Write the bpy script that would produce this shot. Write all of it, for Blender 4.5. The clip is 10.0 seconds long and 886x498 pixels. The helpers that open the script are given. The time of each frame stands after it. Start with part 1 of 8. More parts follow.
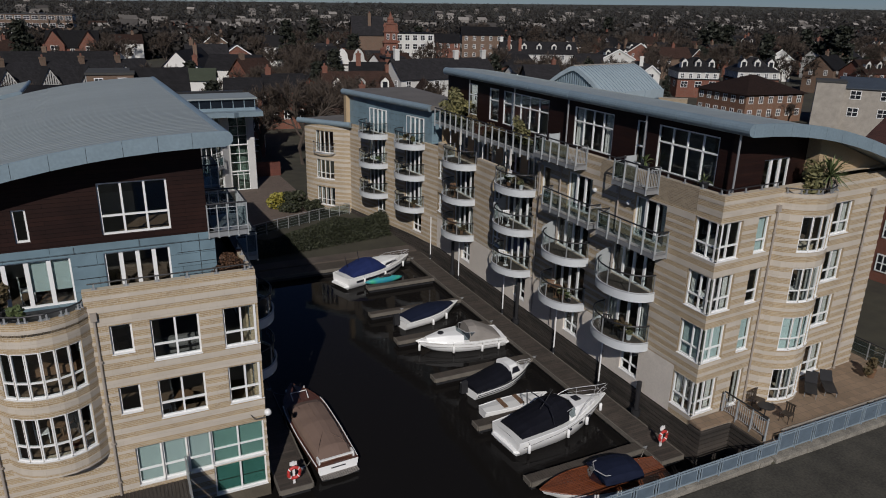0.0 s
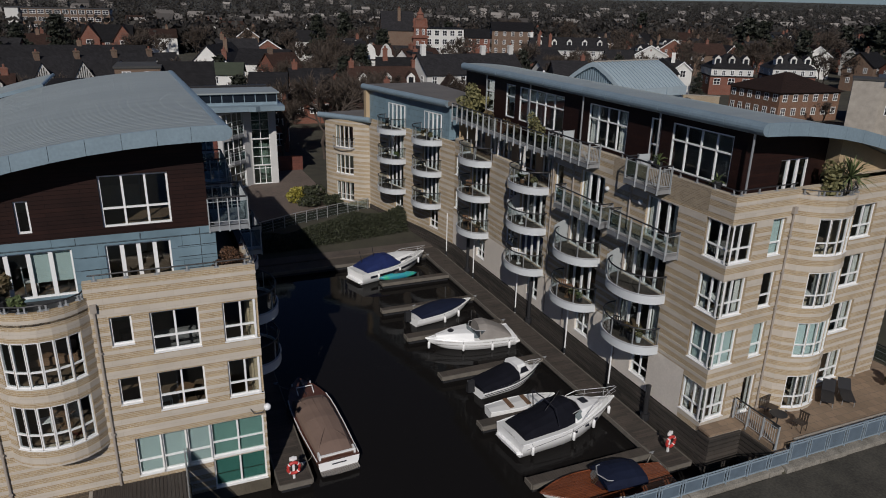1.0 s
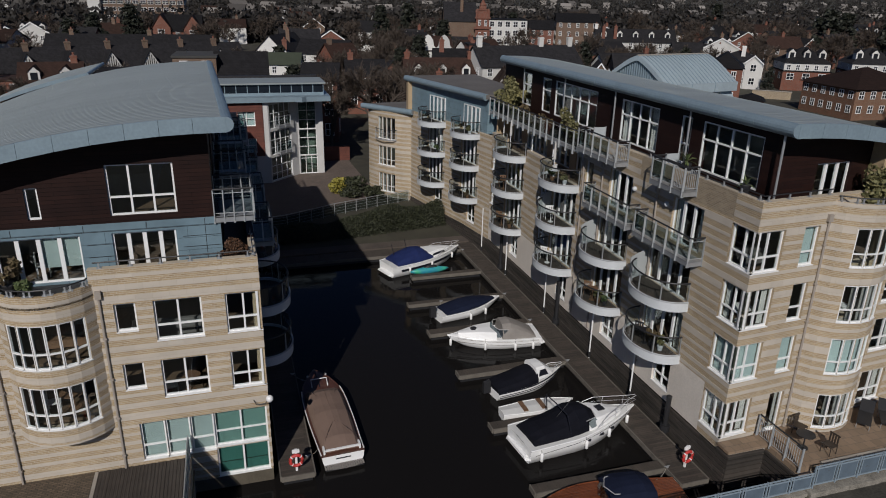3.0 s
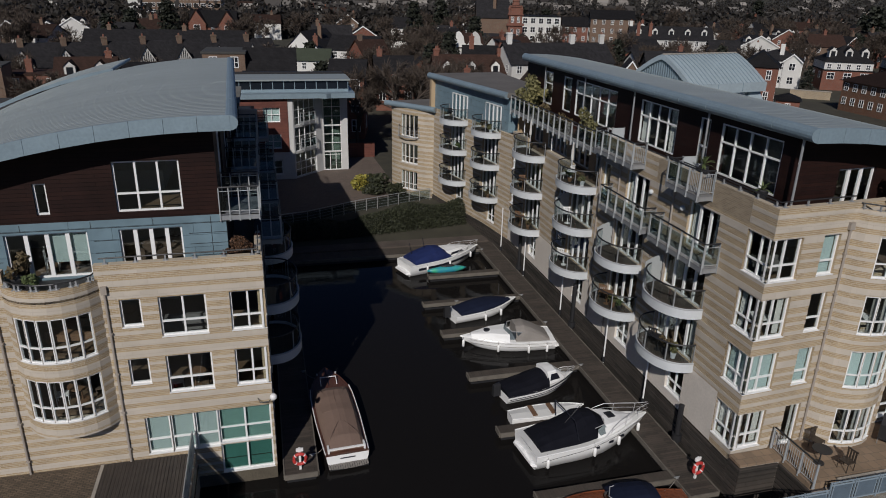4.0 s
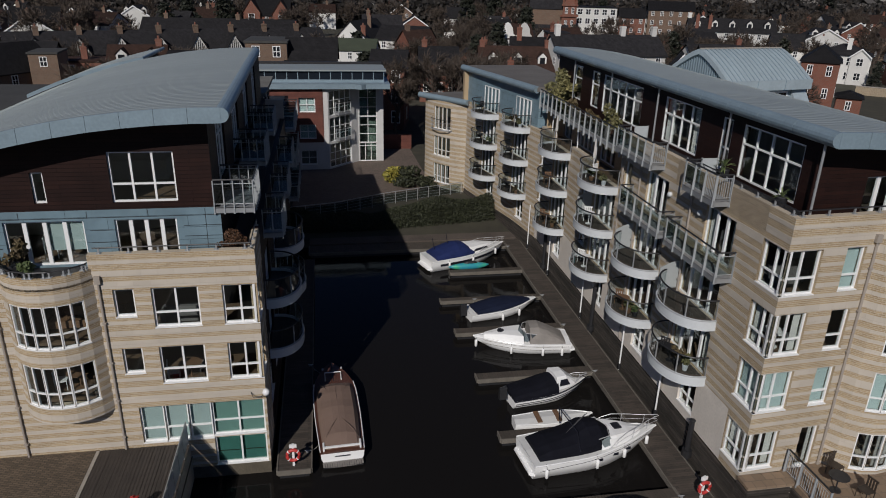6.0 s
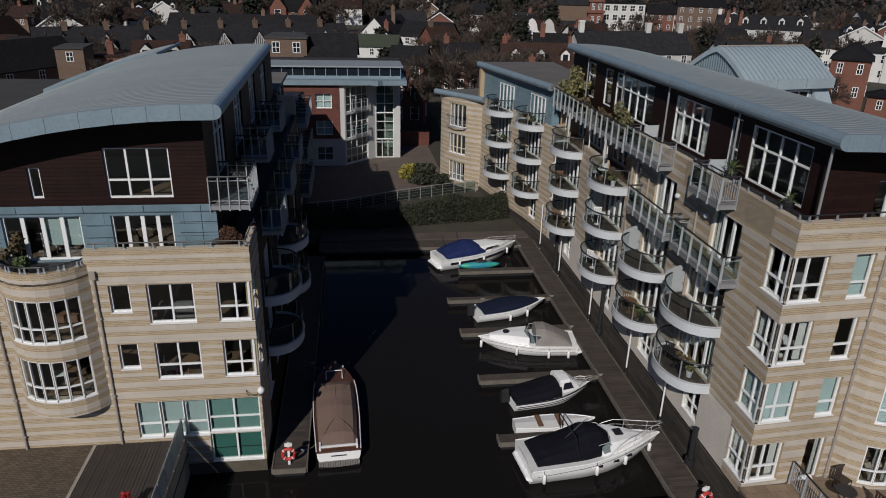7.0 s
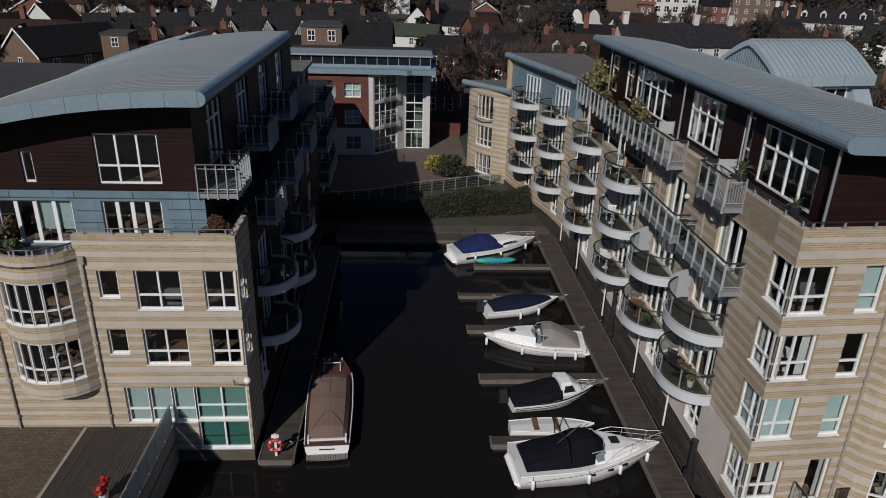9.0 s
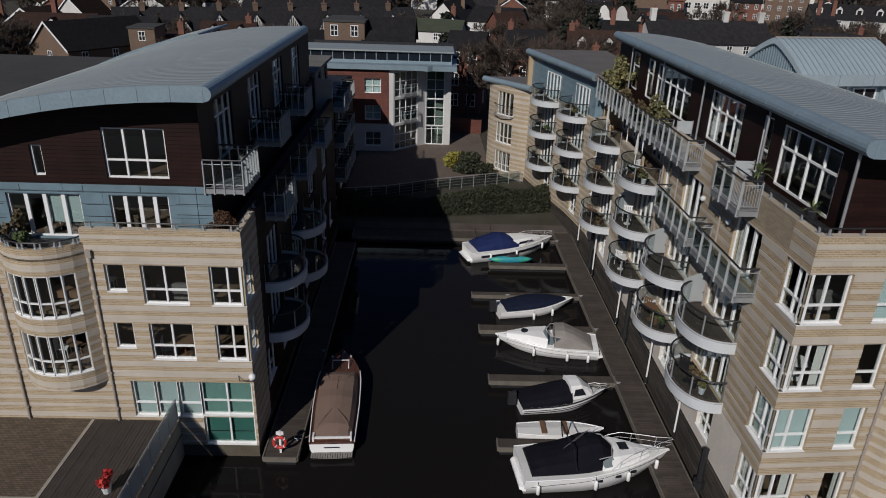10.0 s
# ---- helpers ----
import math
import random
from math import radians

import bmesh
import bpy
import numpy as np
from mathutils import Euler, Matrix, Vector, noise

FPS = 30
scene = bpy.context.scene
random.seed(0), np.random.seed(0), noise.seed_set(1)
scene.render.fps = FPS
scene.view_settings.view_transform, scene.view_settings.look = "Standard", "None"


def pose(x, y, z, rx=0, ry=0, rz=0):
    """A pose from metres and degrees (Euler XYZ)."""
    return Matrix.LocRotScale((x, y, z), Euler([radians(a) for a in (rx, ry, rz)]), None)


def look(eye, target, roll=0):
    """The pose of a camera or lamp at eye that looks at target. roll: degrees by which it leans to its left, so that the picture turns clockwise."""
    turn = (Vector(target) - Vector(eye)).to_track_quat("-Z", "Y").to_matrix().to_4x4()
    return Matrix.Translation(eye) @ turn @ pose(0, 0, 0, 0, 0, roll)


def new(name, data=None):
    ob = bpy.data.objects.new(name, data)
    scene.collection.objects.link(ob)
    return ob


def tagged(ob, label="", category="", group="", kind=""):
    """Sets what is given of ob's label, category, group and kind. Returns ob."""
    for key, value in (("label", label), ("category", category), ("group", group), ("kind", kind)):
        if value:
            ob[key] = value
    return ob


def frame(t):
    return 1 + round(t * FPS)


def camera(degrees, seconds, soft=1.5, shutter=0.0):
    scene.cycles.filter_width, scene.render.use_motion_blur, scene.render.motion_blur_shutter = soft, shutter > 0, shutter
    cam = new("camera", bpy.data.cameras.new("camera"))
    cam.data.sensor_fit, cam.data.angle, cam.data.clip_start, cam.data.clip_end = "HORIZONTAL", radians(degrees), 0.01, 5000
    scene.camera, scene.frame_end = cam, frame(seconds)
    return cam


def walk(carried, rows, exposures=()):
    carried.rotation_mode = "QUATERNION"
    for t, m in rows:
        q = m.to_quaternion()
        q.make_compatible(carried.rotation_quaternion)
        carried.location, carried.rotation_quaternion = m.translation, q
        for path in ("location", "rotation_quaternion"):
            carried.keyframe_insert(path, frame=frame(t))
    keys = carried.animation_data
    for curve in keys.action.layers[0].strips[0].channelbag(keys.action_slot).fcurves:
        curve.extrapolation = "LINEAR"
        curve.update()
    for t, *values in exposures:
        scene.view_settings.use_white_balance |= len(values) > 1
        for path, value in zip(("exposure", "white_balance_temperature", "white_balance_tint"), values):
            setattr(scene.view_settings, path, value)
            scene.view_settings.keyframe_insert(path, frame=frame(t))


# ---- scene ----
cam = camera(65.3, 10.0, soft=1.0)
PATH = [
    (0, (-4.409, -26.452, 20.756), (-3.59, -24.749, 20.101), 1.2),
    (0.5, (-3.808, -26.515, 20.74), (-3.028, -24.796, 20.078), 1.2),
    (1, (-3.189, -26.596, 20.732), (-2.45, -24.862, 20.064), 1.3),
    (1.5, (-2.567, -26.659, 20.736), (-1.869, -24.91, 20.062), 1.3),
    (2, (-1.934, -26.711, 20.755), (-1.277, -24.949, 20.075), 1.3),
    (2.5, (-1.305, -26.731, 20.774), (-0.692, -24.956, 20.086), 1.3),
    (4, (0.443, -26.623, 20.908), (0.92, -24.814, 20.202), 1.4),
    (4.5, (1.046, -26.546, 20.945), (1.485, -24.73, 20.232), 1.4),
    (5, (1.662, -26.445, 20.957), (2.064, -24.622, 20.238), 1.4),
    (5.5, (2.267, -26.322, 20.973), (2.632, -24.495, 20.246), 1.5),
    (7, (4.14, -25.898, 21.006), (4.392, -24.06, 20.261), 1.5),
    (7.5, (4.778, -25.756, 20.999), (4.996, -23.916, 20.246), 1.5),
    (8, (5.395, -25.614, 20.969), (5.582, -23.773, 20.21), 1.6),
    (8.5, (5.986, -25.475, 20.953), (6.14, -23.634, 20.187), 1.7),
    (9, (6.487, -25.316, 20.956), (6.606, -23.475, 20.183), 1.8),
    (9.5, (6.859, -25.124, 20.962), (6.942, -23.284, 20.183), 1.9),
    (10, (7.234, -24.924, 20.954), (7.281, -23.085, 20.168), 1.9),
]
walk(cam, [(t, look(e, a, r)) for t, e, a, r in PATH])


# ---- world, sun ----
SUN_DIR = Vector((-0.63, -1.36, 1.0)).normalized()      # towards the sun
world = bpy.data.worlds.new("sky")
scene.world = world
world.use_nodes = True
wn = world.node_tree.nodes
sky = wn.new("ShaderNodeTexSky")
sky.sky_type = "NISHITA"
sky.sun_disc = False
sky.dust_density = 0.1
sky.ozone_density = 3.0
sky.air_density = 0.8
sky.sun_elevation = math.asin(SUN_DIR.z)
sky.sun_rotation = math.atan2(SUN_DIR.x, SUN_DIR.y)
wn["Background"].inputs[1].default_value = 0.032
cool = wn.new("ShaderNodeMix")
cool.data_type, cool.blend_type = "RGBA", "MULTIPLY"
cool.inputs["Factor"].default_value = 1.0
cool.inputs["B"].default_value = (0.78, 0.92, 1.25, 1)
world.node_tree.links.new(sky.outputs[0], cool.inputs["A"])
world.node_tree.links.new(cool.outputs["Result"], wn["Background"].inputs[0])
sun = new("sun", bpy.data.lights.new("sun", "SUN"))
sun.data.energy = 3.9
sun.data.angle = radians(0.5)
sun.data.color = (1.0, 0.955, 0.915)
sun.matrix_world = look(SUN_DIR * 100, (0, 0, 0))
scene.view_settings.exposure = -0.35


# ---- materials ----
def mat(name, color, rough=0.7, metal=0.0, noise_amt=0.15, noise_scale=3.0, fine=40.0, bump=0.0, spec=0.5, color2=None):
    """Plain surface with variation at two scales and fine relief."""
    m = bpy.data.materials.new(name)
    m.use_nodes = True
    nt = m.node_tree
    n, l = nt.nodes, nt.links
    b = n["Principled BSDF"]
    b.inputs["Roughness"].default_value = rough
    b.inputs["Metallic"].default_value = metal
    b.inputs["Specular IOR Level"].default_value = spec
    tc = n.new("ShaderNodeTexCoord")
    n1 = n.new("ShaderNodeTexNoise")
    n1.inputs["Scale"].default_value = noise_scale
    n1.inputs["Detail"].default_value = 4
    n2 = n.new("ShaderNodeTexNoise")
    n2.inputs["Scale"].default_value = fine
    n2.inputs["Detail"].default_value = 3
    geo = n.new("ShaderNodeNewGeometry")
    l.new(geo.outputs["Position"], n1.inputs["Vector"])
    l.new(geo.outputs["Position"], n2.inputs["Vector"])
    add = n.new("ShaderNodeMath")
    add.operation = "MULTIPLY_ADD"
    l.new(n2.outputs["Fac"], add.inputs[0])
    add.inputs[1].default_value = 0.5
    half = n.new("ShaderNodeMath")
    half.operation = "MULTIPLY"
    l.new(n1.outputs["Fac"], half.inputs[0])
    half.inputs[1].default_value = 0.5
    l.new(half.outputs[0], add.inputs[2])
    ramp = n.new("ShaderNodeMapRange")
    ramp.inputs["From Min"].default_value = 0.3
    ramp.inputs["From Max"].default_value = 0.7
    l.new(add.outputs[0], ramp.inputs["Value"])
    mix = n.new("ShaderNodeMix")
    mix.data_type = "RGBA"
    c = Vector(color)
    lo = c * (1 - noise_amt)
    hi = c * (1 + noise_amt) if color2 is None else Vector(color2)
    mix.inputs["A"].default_value = (*lo, 1)
    mix.inputs["B"].default_value = (*hi, 1)
    l.new(ramp.outputs[0], mix.inputs["Factor"])
    l.new(mix.outputs["Result"], b.inputs["Base Color"])
    if bump:
        bp = n.new("ShaderNodeBump")
        bp.inputs["Strength"].default_value = bump
        bp.inputs["Distance"].default_value = 0.02
        l.new(n2.outputs["Fac"], bp.inputs["Height"])
        l.new(bp.outputs[0], b.inputs["Normal"])
    return m


def base_input(m):
    """The link that feeds the base colour, the shader and the tree."""
    b = m.node_tree.nodes["Principled BSDF"]
    return b.inputs["Base Color"].links[0].from_socket, b, m.node_tree


def per_object(m, amount=0.25):
    """Shift the brightness from object to object."""
    src, b, nt = base_input(m)
    oi = nt.nodes.new("ShaderNodeObjectInfo")
    mr = nt.nodes.new("ShaderNodeMapRange")
    mr.inputs["To Min"].default_value = 1 - amount
    mr.inputs["To Max"].default_value = 1 + amount
    nt.links.new(oi.outputs["Random"], mr.inputs["Value"])
    hs = nt.nodes.new("ShaderNodeHueSaturation")
    nt.links.new(mr.outputs[0], hs.inputs["Value"])
    nt.links.new(src, hs.inputs["Color"])
    nt.links.new(hs.outputs[0], b.inputs["Base Color"])
    return m


def brick_mat(name, c1, c2, mortar, width=0.225, height=0.075, rough=0.85, gap=0.01):
    """Bricks on upright walls: the running length is taken along the wall from the normal."""
    m = bpy.data.materials.new(name)
    m.use_nodes = True
    nt = m.node_tree
    n, l = nt.nodes, nt.links
    b = n["Principled BSDF"]
    b.inputs["Roughness"].default_value = rough
    geo = n.new("ShaderNodeNewGeometry")
    sp = n.new("ShaderNodeSeparateXYZ")
    l.new(geo.outputs["Position"], sp.inputs[0])
    sn = n.new("ShaderNodeSeparateXYZ")
    l.new(geo.outputs["True Normal"], sn.inputs[0])
    a = n.new("ShaderNodeMath")
    a.operation = "MULTIPLY"
    l.new(sp.outputs["X"], a.inputs[0])
    l.new(sn.outputs["Y"], a.inputs[1])
    c = n.new("ShaderNodeMath")
    c.operation = "MULTIPLY"
    l.new(sp.outputs["Y"], c.inputs[0])
    l.new(sn.outputs["X"], c.inputs[1])
    u = n.new("ShaderNodeMath")
    u.operation = "SUBTRACT"
    l.new(a.outputs[0], u.inputs[0])
    l.new(c.outputs[0], u.inputs[1])
    cv = n.new("ShaderNodeCombineXYZ")
    l.new(u.outputs[0], cv.inputs[0])
    l.new(sp.outputs["Z"], cv.inputs[1])
    br = n.new("ShaderNodeTexBrick")
    br.inputs["Scale"].default_value = 1.0
    br.inputs["Brick Width"].default_value = width
    br.inputs["Row Height"].default_value = height
    br.inputs["Mortar Size"].default_value = gap
    br.inputs["Bias"].default_value = 0.0
    br.inputs["Color1"].default_value = (*c1, 1)
    br.inputs["Color2"].default_value = (*c2, 1)
    br.inputs["Mortar"].default_value = (*mortar, 1)
    l.new(cv.outputs[0], br.inputs["Vector"])
    nz = n.new("ShaderNodeTexNoise")
    nz.inputs["Scale"].default_value = 0.7
    nz.inputs["Detail"].default_value = 5
    l.new(geo.outputs["Position"], nz.inputs["Vector"])
    mr = n.new("ShaderNodeMapRange")
    mr.inputs["To Min"].default_value = 0.78
    mr.inputs["To Max"].default_value = 1.2
    l.new(nz.outputs["Fac"], mr.inputs["Value"])
    hs = n.new("ShaderNodeHueSaturation")
    l.new(br.outputs["Color"], hs.inputs["Color"])
    l.new(mr.outputs[0], hs.inputs["Value"])
    l.new(hs.outputs[0], b.inputs["Base Color"])
    bp = n.new("ShaderNodeBump")
    bp.inputs["Strength"].default_value = 0.5
    bp.inputs["Distance"].default_value = 0.01
    bp.invert = True
    l.new(br.outputs["Fac"], bp.inputs["Height"])
    l.new(bp.outputs[0], b.inputs["Normal"])
    return m


def glass_mat(name, tint=(0.9, 0.95, 0.95), rough=0.02, mirror=0.07):
    m = bpy.data.materials.new(name)
    m.use_nodes = True
    n, l = m.node_tree.nodes, m.node_tree.links
    n.remove(n["Principled BSDF"])
    tr = n.new("ShaderNodeBsdfTransparent")
    tr.inputs[0].default_value = (*tint, 1)
    gl = n.new("ShaderNodeBsdfGlossy")
    gl.inputs["Roughness"].default_value = rough
    lw = n.new("ShaderNodeLayerWeight")
    lw.inputs["Blend"].default_value = 0.5
    pw = n.new("ShaderNodeMath")
    pw.operation = "POWER"
    pw.inputs[1].default_value = 4.0
    l.new(lw.outputs["Facing"], pw.inputs[0])
    fr = n.new("ShaderNodeMath")
    fr.operation = "MULTIPLY_ADD"
    fr.inputs[1].default_value = 0.85
    fr.inputs[2].default_value = mirror
    l.new(pw.outputs[0], fr.inputs[0])
    mx = n.new("ShaderNodeMixShader")
    l.new(fr.outputs[0], mx.inputs[0])
    l.new(tr.outputs[0], mx.inputs[1])
    l.new(gl.outputs[0], mx.inputs[2])
    l.new(mx.outputs[0], n["Material Output"].inputs[0])
    return m


def board_mat(name, c1, c2, width, axis="Z", rough=0.6, length=2.4):
    """Boards or panels in rows along an axis, with dark joints and a shade of its own for each board."""
    m = bpy.data.materials.new(name)
    m.use_nodes = True
    n, l = m.node_tree.nodes, m.node_tree.links
    b = n["Principled BSDF"]
    b.inputs["Roughness"].default_value = rough
    geo = n.new("ShaderNodeNewGeometry")
    sp = n.new("ShaderNodeSeparateXYZ")
    l.new(geo.outputs["Position"], sp.inputs[0])
    add = n.new("ShaderNodeMath")
    add.operation = "ADD"
    others = [a for a in "XYZ" if a != axis]
    l.new(sp.outputs[others[0]], add.inputs[0])
    if axis == "Z":
        l.new(sp.outputs[others[1]], add.inputs[1])
    else:
        add.inputs[1].default_value = 0.0
    cv = n.new("ShaderNodeCombineXYZ")
    l.new(add.outputs[0], cv.inputs[0])
    l.new(sp.outputs[axis], cv.inputs[1])
    br = n.new("ShaderNodeTexBrick")
    br.inputs["Scale"].default_value = 1.0
    br.inputs["Brick Width"].default_value = length
    br.inputs["Row Height"].default_value = width
    br.inputs["Mortar Size"].default_value = 0.006
    br.inputs["Color1"].default_value = (*c1, 1)
    br.inputs["Color2"].default_value = (*c2, 1)
    br.inputs["Mortar"].default_value = (c1[0] * 0.25, c1[1] * 0.25, c1[2] * 0.25, 1)
    l.new(cv.outputs[0], br.inputs["Vector"])
    nz = n.new("ShaderNodeTexNoise")
    nz.inputs["Scale"].default_value = 1.3
    nz.inputs["Detail"].default_value = 6
    l.new(geo.outputs["Position"], nz.inputs["Vector"])
    mr = n.new("ShaderNodeMapRange")
    mr.inputs["To Min"].default_value = 0.6
    mr.inputs["To Max"].default_value = 1.4
    l.new(nz.outputs["Fac"], mr.inputs["Value"])
    hs = n.new("ShaderNodeHueSaturation")
    l.new(br.outputs["Color"], hs.inputs["Color"])
    l.new(mr.outputs[0], hs.inputs["Value"])
    l.new(hs.outputs[0], b.inputs["Base Color"])
    bp = n.new("ShaderNodeBump")
    bp.inputs["Strength"].default_value = 0.6
    bp.inputs["Distance"].default_value = 0.01
    bp.invert = True
    l.new(br.outputs["Fac"], bp.inputs["Height"])
    l.new(bp.outputs[0], b.inputs["Normal"])
    return m


def water_mat():
    m = bpy.data.materials.new("water")
    m.use_nodes = True
    n, l = m.node_tree.nodes, m.node_tree.links
    b = n["Principled BSDF"]
    b.inputs["Base Color"].default_value = (0.0105, 0.0095, 0.009, 1)
    b.inputs["Roughness"].default_value = 0.05
    b.inputs["Specular IOR Level"].default_value = 0.14
    b.inputs["IOR"].default_value = 1.33
    geo = n.new("ShaderNodeNewGeometry")
    n1 = n.new("ShaderNodeTexNoise")
    n1.inputs["Scale"].default_value = 1.6
    n1.inputs["Detail"].default_value = 4
    l.new(geo.outputs["Position"], n1.inputs["Vector"])
    bp = n.new("ShaderNodeBump")
    bp.inputs["Strength"].default_value = 0.12
    bp.inputs["Distance"].default_value = 0.03
    l.new(n1.outputs["Fac"], bp.inputs["Height"])
    l.new(bp.outputs[0], b.inputs["Normal"])
    return m


def paver_mat(name, c1, c2, mortar, width=0.22, height=0.11):
    """Brick pavers on level ground."""
    m = brick_mat(name, c1, c2, mortar, width, height, 0.9, 0.012)
    nt = m.node_tree
    br = [q for q in nt.nodes if q.bl_idname == "ShaderNodeTexBrick"][0]
    geo = [q for q in nt.nodes if q.bl_idname == "ShaderNodeNewGeometry"][0]
    nt.links.new(geo.outputs["Position"], br.inputs["Vector"])
    return m


M_BRICK = brick_mat("buff_brick", (0.42, 0.315, 0.185), (0.31, 0.225, 0.128), (0.48, 0.41, 0.315), gap=0.012)
M_STONE = brick_mat("cream_stone", (0.51, 0.455, 0.385), (0.475, 0.42, 0.35), (0.42, 0.367, 0.30), 0.62, 0.43, 0.8, 0.006)
M_OLDBRICK = brick_mat("weathered_buff_brick", (0.36, 0.285, 0.19), (0.25, 0.19, 0.125), (0.36, 0.31, 0.24), gap=0.010)
M_RENDERBASE = mat("weathered_stone_base", (0.64, 0.585, 0.52), 0.85, noise_amt=0.12, noise_scale=0.6, fine=12, bump=0.15)
M_WHITE = mat("white_frame", (0.78, 0.78, 0.77), 0.4, noise_amt=0.05)
M_FASCIA = mat("pale_fascia", (0.56, 0.585, 0.60), 0.45, noise_amt=0.08, noise_scale=1.5)
M_GLASS = glass_mat("window_glass")
M_RAILGLASS = glass_mat("rail_glass", (0.66, 0.73, 0.74), mirror=0.09)
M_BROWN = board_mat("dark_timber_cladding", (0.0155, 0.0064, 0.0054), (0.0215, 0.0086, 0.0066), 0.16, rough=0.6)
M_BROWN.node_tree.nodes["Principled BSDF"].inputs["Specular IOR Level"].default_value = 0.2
M_BLUE = board_mat("blue_metal_panels", (0.140, 0.208, 0.248), (0.150, 0.222, 0.262), 0.52, rough=0.45, length=3.0)
M_ROOF = mat("grey_metal_roof", (0.285, 0.318, 0.318), 0.5, metal=0.1, noise_amt=0.14, noise_scale=0.5, fine=6)
for q_ in [k for k in M_ROOF.node_tree.nodes if k.bl_idname == "ShaderNodeTexNoise"]:
    # rain streaks down the slope
    st_ = M_ROOF.node_tree.nodes.new("ShaderNodeVectorMath")
    st_.operation = "MULTIPLY"
    st_.inputs[1].default_value = (0.12, 2.2, 0.12)
    M_ROOF.node_tree.links.new([k for k in M_ROOF.node_tree.nodes if k.bl_idname == "ShaderNodeNewGeometry"][0].outputs["Position"], st_.inputs[0])
    M_ROOF.node_tree.links.new(st_.outputs[0], q_.inputs["Vector"])
M_EDGE = mat("blue_grey_flashing", (0.225, 0.295, 0.34), 0.45, metal=0.2, noise_amt=0.15, noise_scale=0.9, fine=9)
M_STEEL = mat("galvanised_steel", (0.38, 0.39, 0.40), 0.45, metal=0.5, noise_amt=0.1)
M_DARK = mat("dark_metal", (0.02, 0.02, 0.022), 0.5)
M_ROOM = mat("room_plaster", (0.30, 0.28, 0.25), 0.9)
M_FLOOR = mat("room_floor", (0.12, 0.08, 0.05), 0.6)
M_DECK = board_mat("weathered_decking", (0.078, 0.062, 0.050), (0.046, 0.038, 0.031), 0.14, axis="Y", rough=0.8, length=1.6)
M_DECKX = board_mat("dark_decking", (0.075, 0.06, 0.048), (0.06, 0.05, 0.04), 0.14, axis="X", rough=0.8, length=3.6)
M_BOARD = board_mat("black_quay_boards", (0.064, 0.053, 0.045), (0.030, 0.026, 0.022), 0.22, rough=0.8, length=3.0)
M_WATER = water_mat()
M_PAVE = paver_mat("brick_pavers", (0.142, 0.104, 0.070), (0.083, 0.062, 0.042), (0.045, 0.037, 0.028))
M_PAVE2 = paver_mat("red_brown_pavers", (0.175, 0.132, 0.108), (0.125, 0.092, 0.075), (0.09, 0.075, 0.06))
M_ASPHALT = mat("asphalt", (0.030, 0.028, 0.023), 0.9, noise_amt=0.4, noise_scale=0.8, fine=9, bump=0.3, color2=(0.078, 0.072, 0.058))
M_EARTH = mat("ground", (0.050, 0.044, 0.033), 0.95, noise_amt=0.4, noise_scale=0.05, fine=0.7, color2=(0.066, 0.062, 0.040))
M_CONC = mat("concrete", (0.32, 0.29, 0.25), 0.85, noise_amt=0.25, noise_scale=1.2, fine=25, bump=0.2)


# ---- mesh helpers ----
def box(bm, x0, y0, z0, x1, y1, z1, m=None):
    v = [bm.verts.new((x, y, z)) for z in (z0, z1) for y in (y0, y1) for x in (x0, x1)]
    if m is not None:
        for q in v:
            q.co = m @ q.co
    for f in ((0, 2, 3, 1), (4, 5, 7, 6), (0, 1, 5, 4), (2, 6, 7, 3), (0, 4, 6, 2), (1, 3, 7, 5)):
        bm.faces.new([v[i] for i in f])
    return v


def quad(bm, *pts):
    return bm.faces.new([bm.verts.new(p) for p in pts])


def tube(bm, pts, r, n=6, closed=False):
    """A round bar along the points."""
    pts = [Vector(p) for p in pts]
    rings = []
    for i, p in enumerate(pts):
        a = pts[i - 1] if i else (pts[-1] if closed else p)
        b = pts[(i + 1) % len(pts)] if (i < len(pts) - 1 or closed) else p
        d = (b - a).normalized()
        s = d.cross(Vector((0, 0, 1)))
        if s.length < 0.05:
            s = d.cross(Vector((1, 0, 0)))
        s.normalize()
        t = s.cross(d)
        rr = r[i] if isinstance(r, (list, tuple)) else r
        rings.append([bm.verts.new(p + (s * math.cos(k * math.tau / n) + t * math.sin(k * math.tau / n)) * rr) for k in range(n)])
    for i in range(len(rings) - (0 if closed else 1)):
        a, b = rings[i], rings[(i + 1) % len(rings)]
        for k in range(n):
            bm.faces.new((a[k], a[(k + 1) % n], b[(k + 1) % n], b[k]))
    if not closed:
        bm.faces.new(rings[0][::-1])
        bm.faces.new(rings[-1])


def mesh_of(bm, name, material, smooth=False):
    me = bpy.data.meshes.new(name)
    if len(bm.verts) < 8000:
        bmesh.ops.remove_doubles(bm, verts=bm.verts, dist=1e-4)
    bmesh.ops.recalc_face_normals(bm, faces=bm.faces)
    bm.to_mesh(me)
    bm.free()
    for mm in (material if isinstance(material, (list, tuple)) else [material]):
        me.materials.append(mm)
    if smooth:
        for p in me.polygons:
            p.use_smooth = True
    return me


def part(name, bm, material, parent, label="", smooth=False):
    """One mesh object under a thing or a part; its coordinates are its parent's."""
    ob = new(name, bm if isinstance(bm, bpy.types.Mesh) else mesh_of(bm, name, material, smooth))
    ob.parent = parent
    if ob.data.materials and ob.data.materials[0].name.endswith("glass"):
        ob.visible_shadow = False
    return tagged(ob, label)


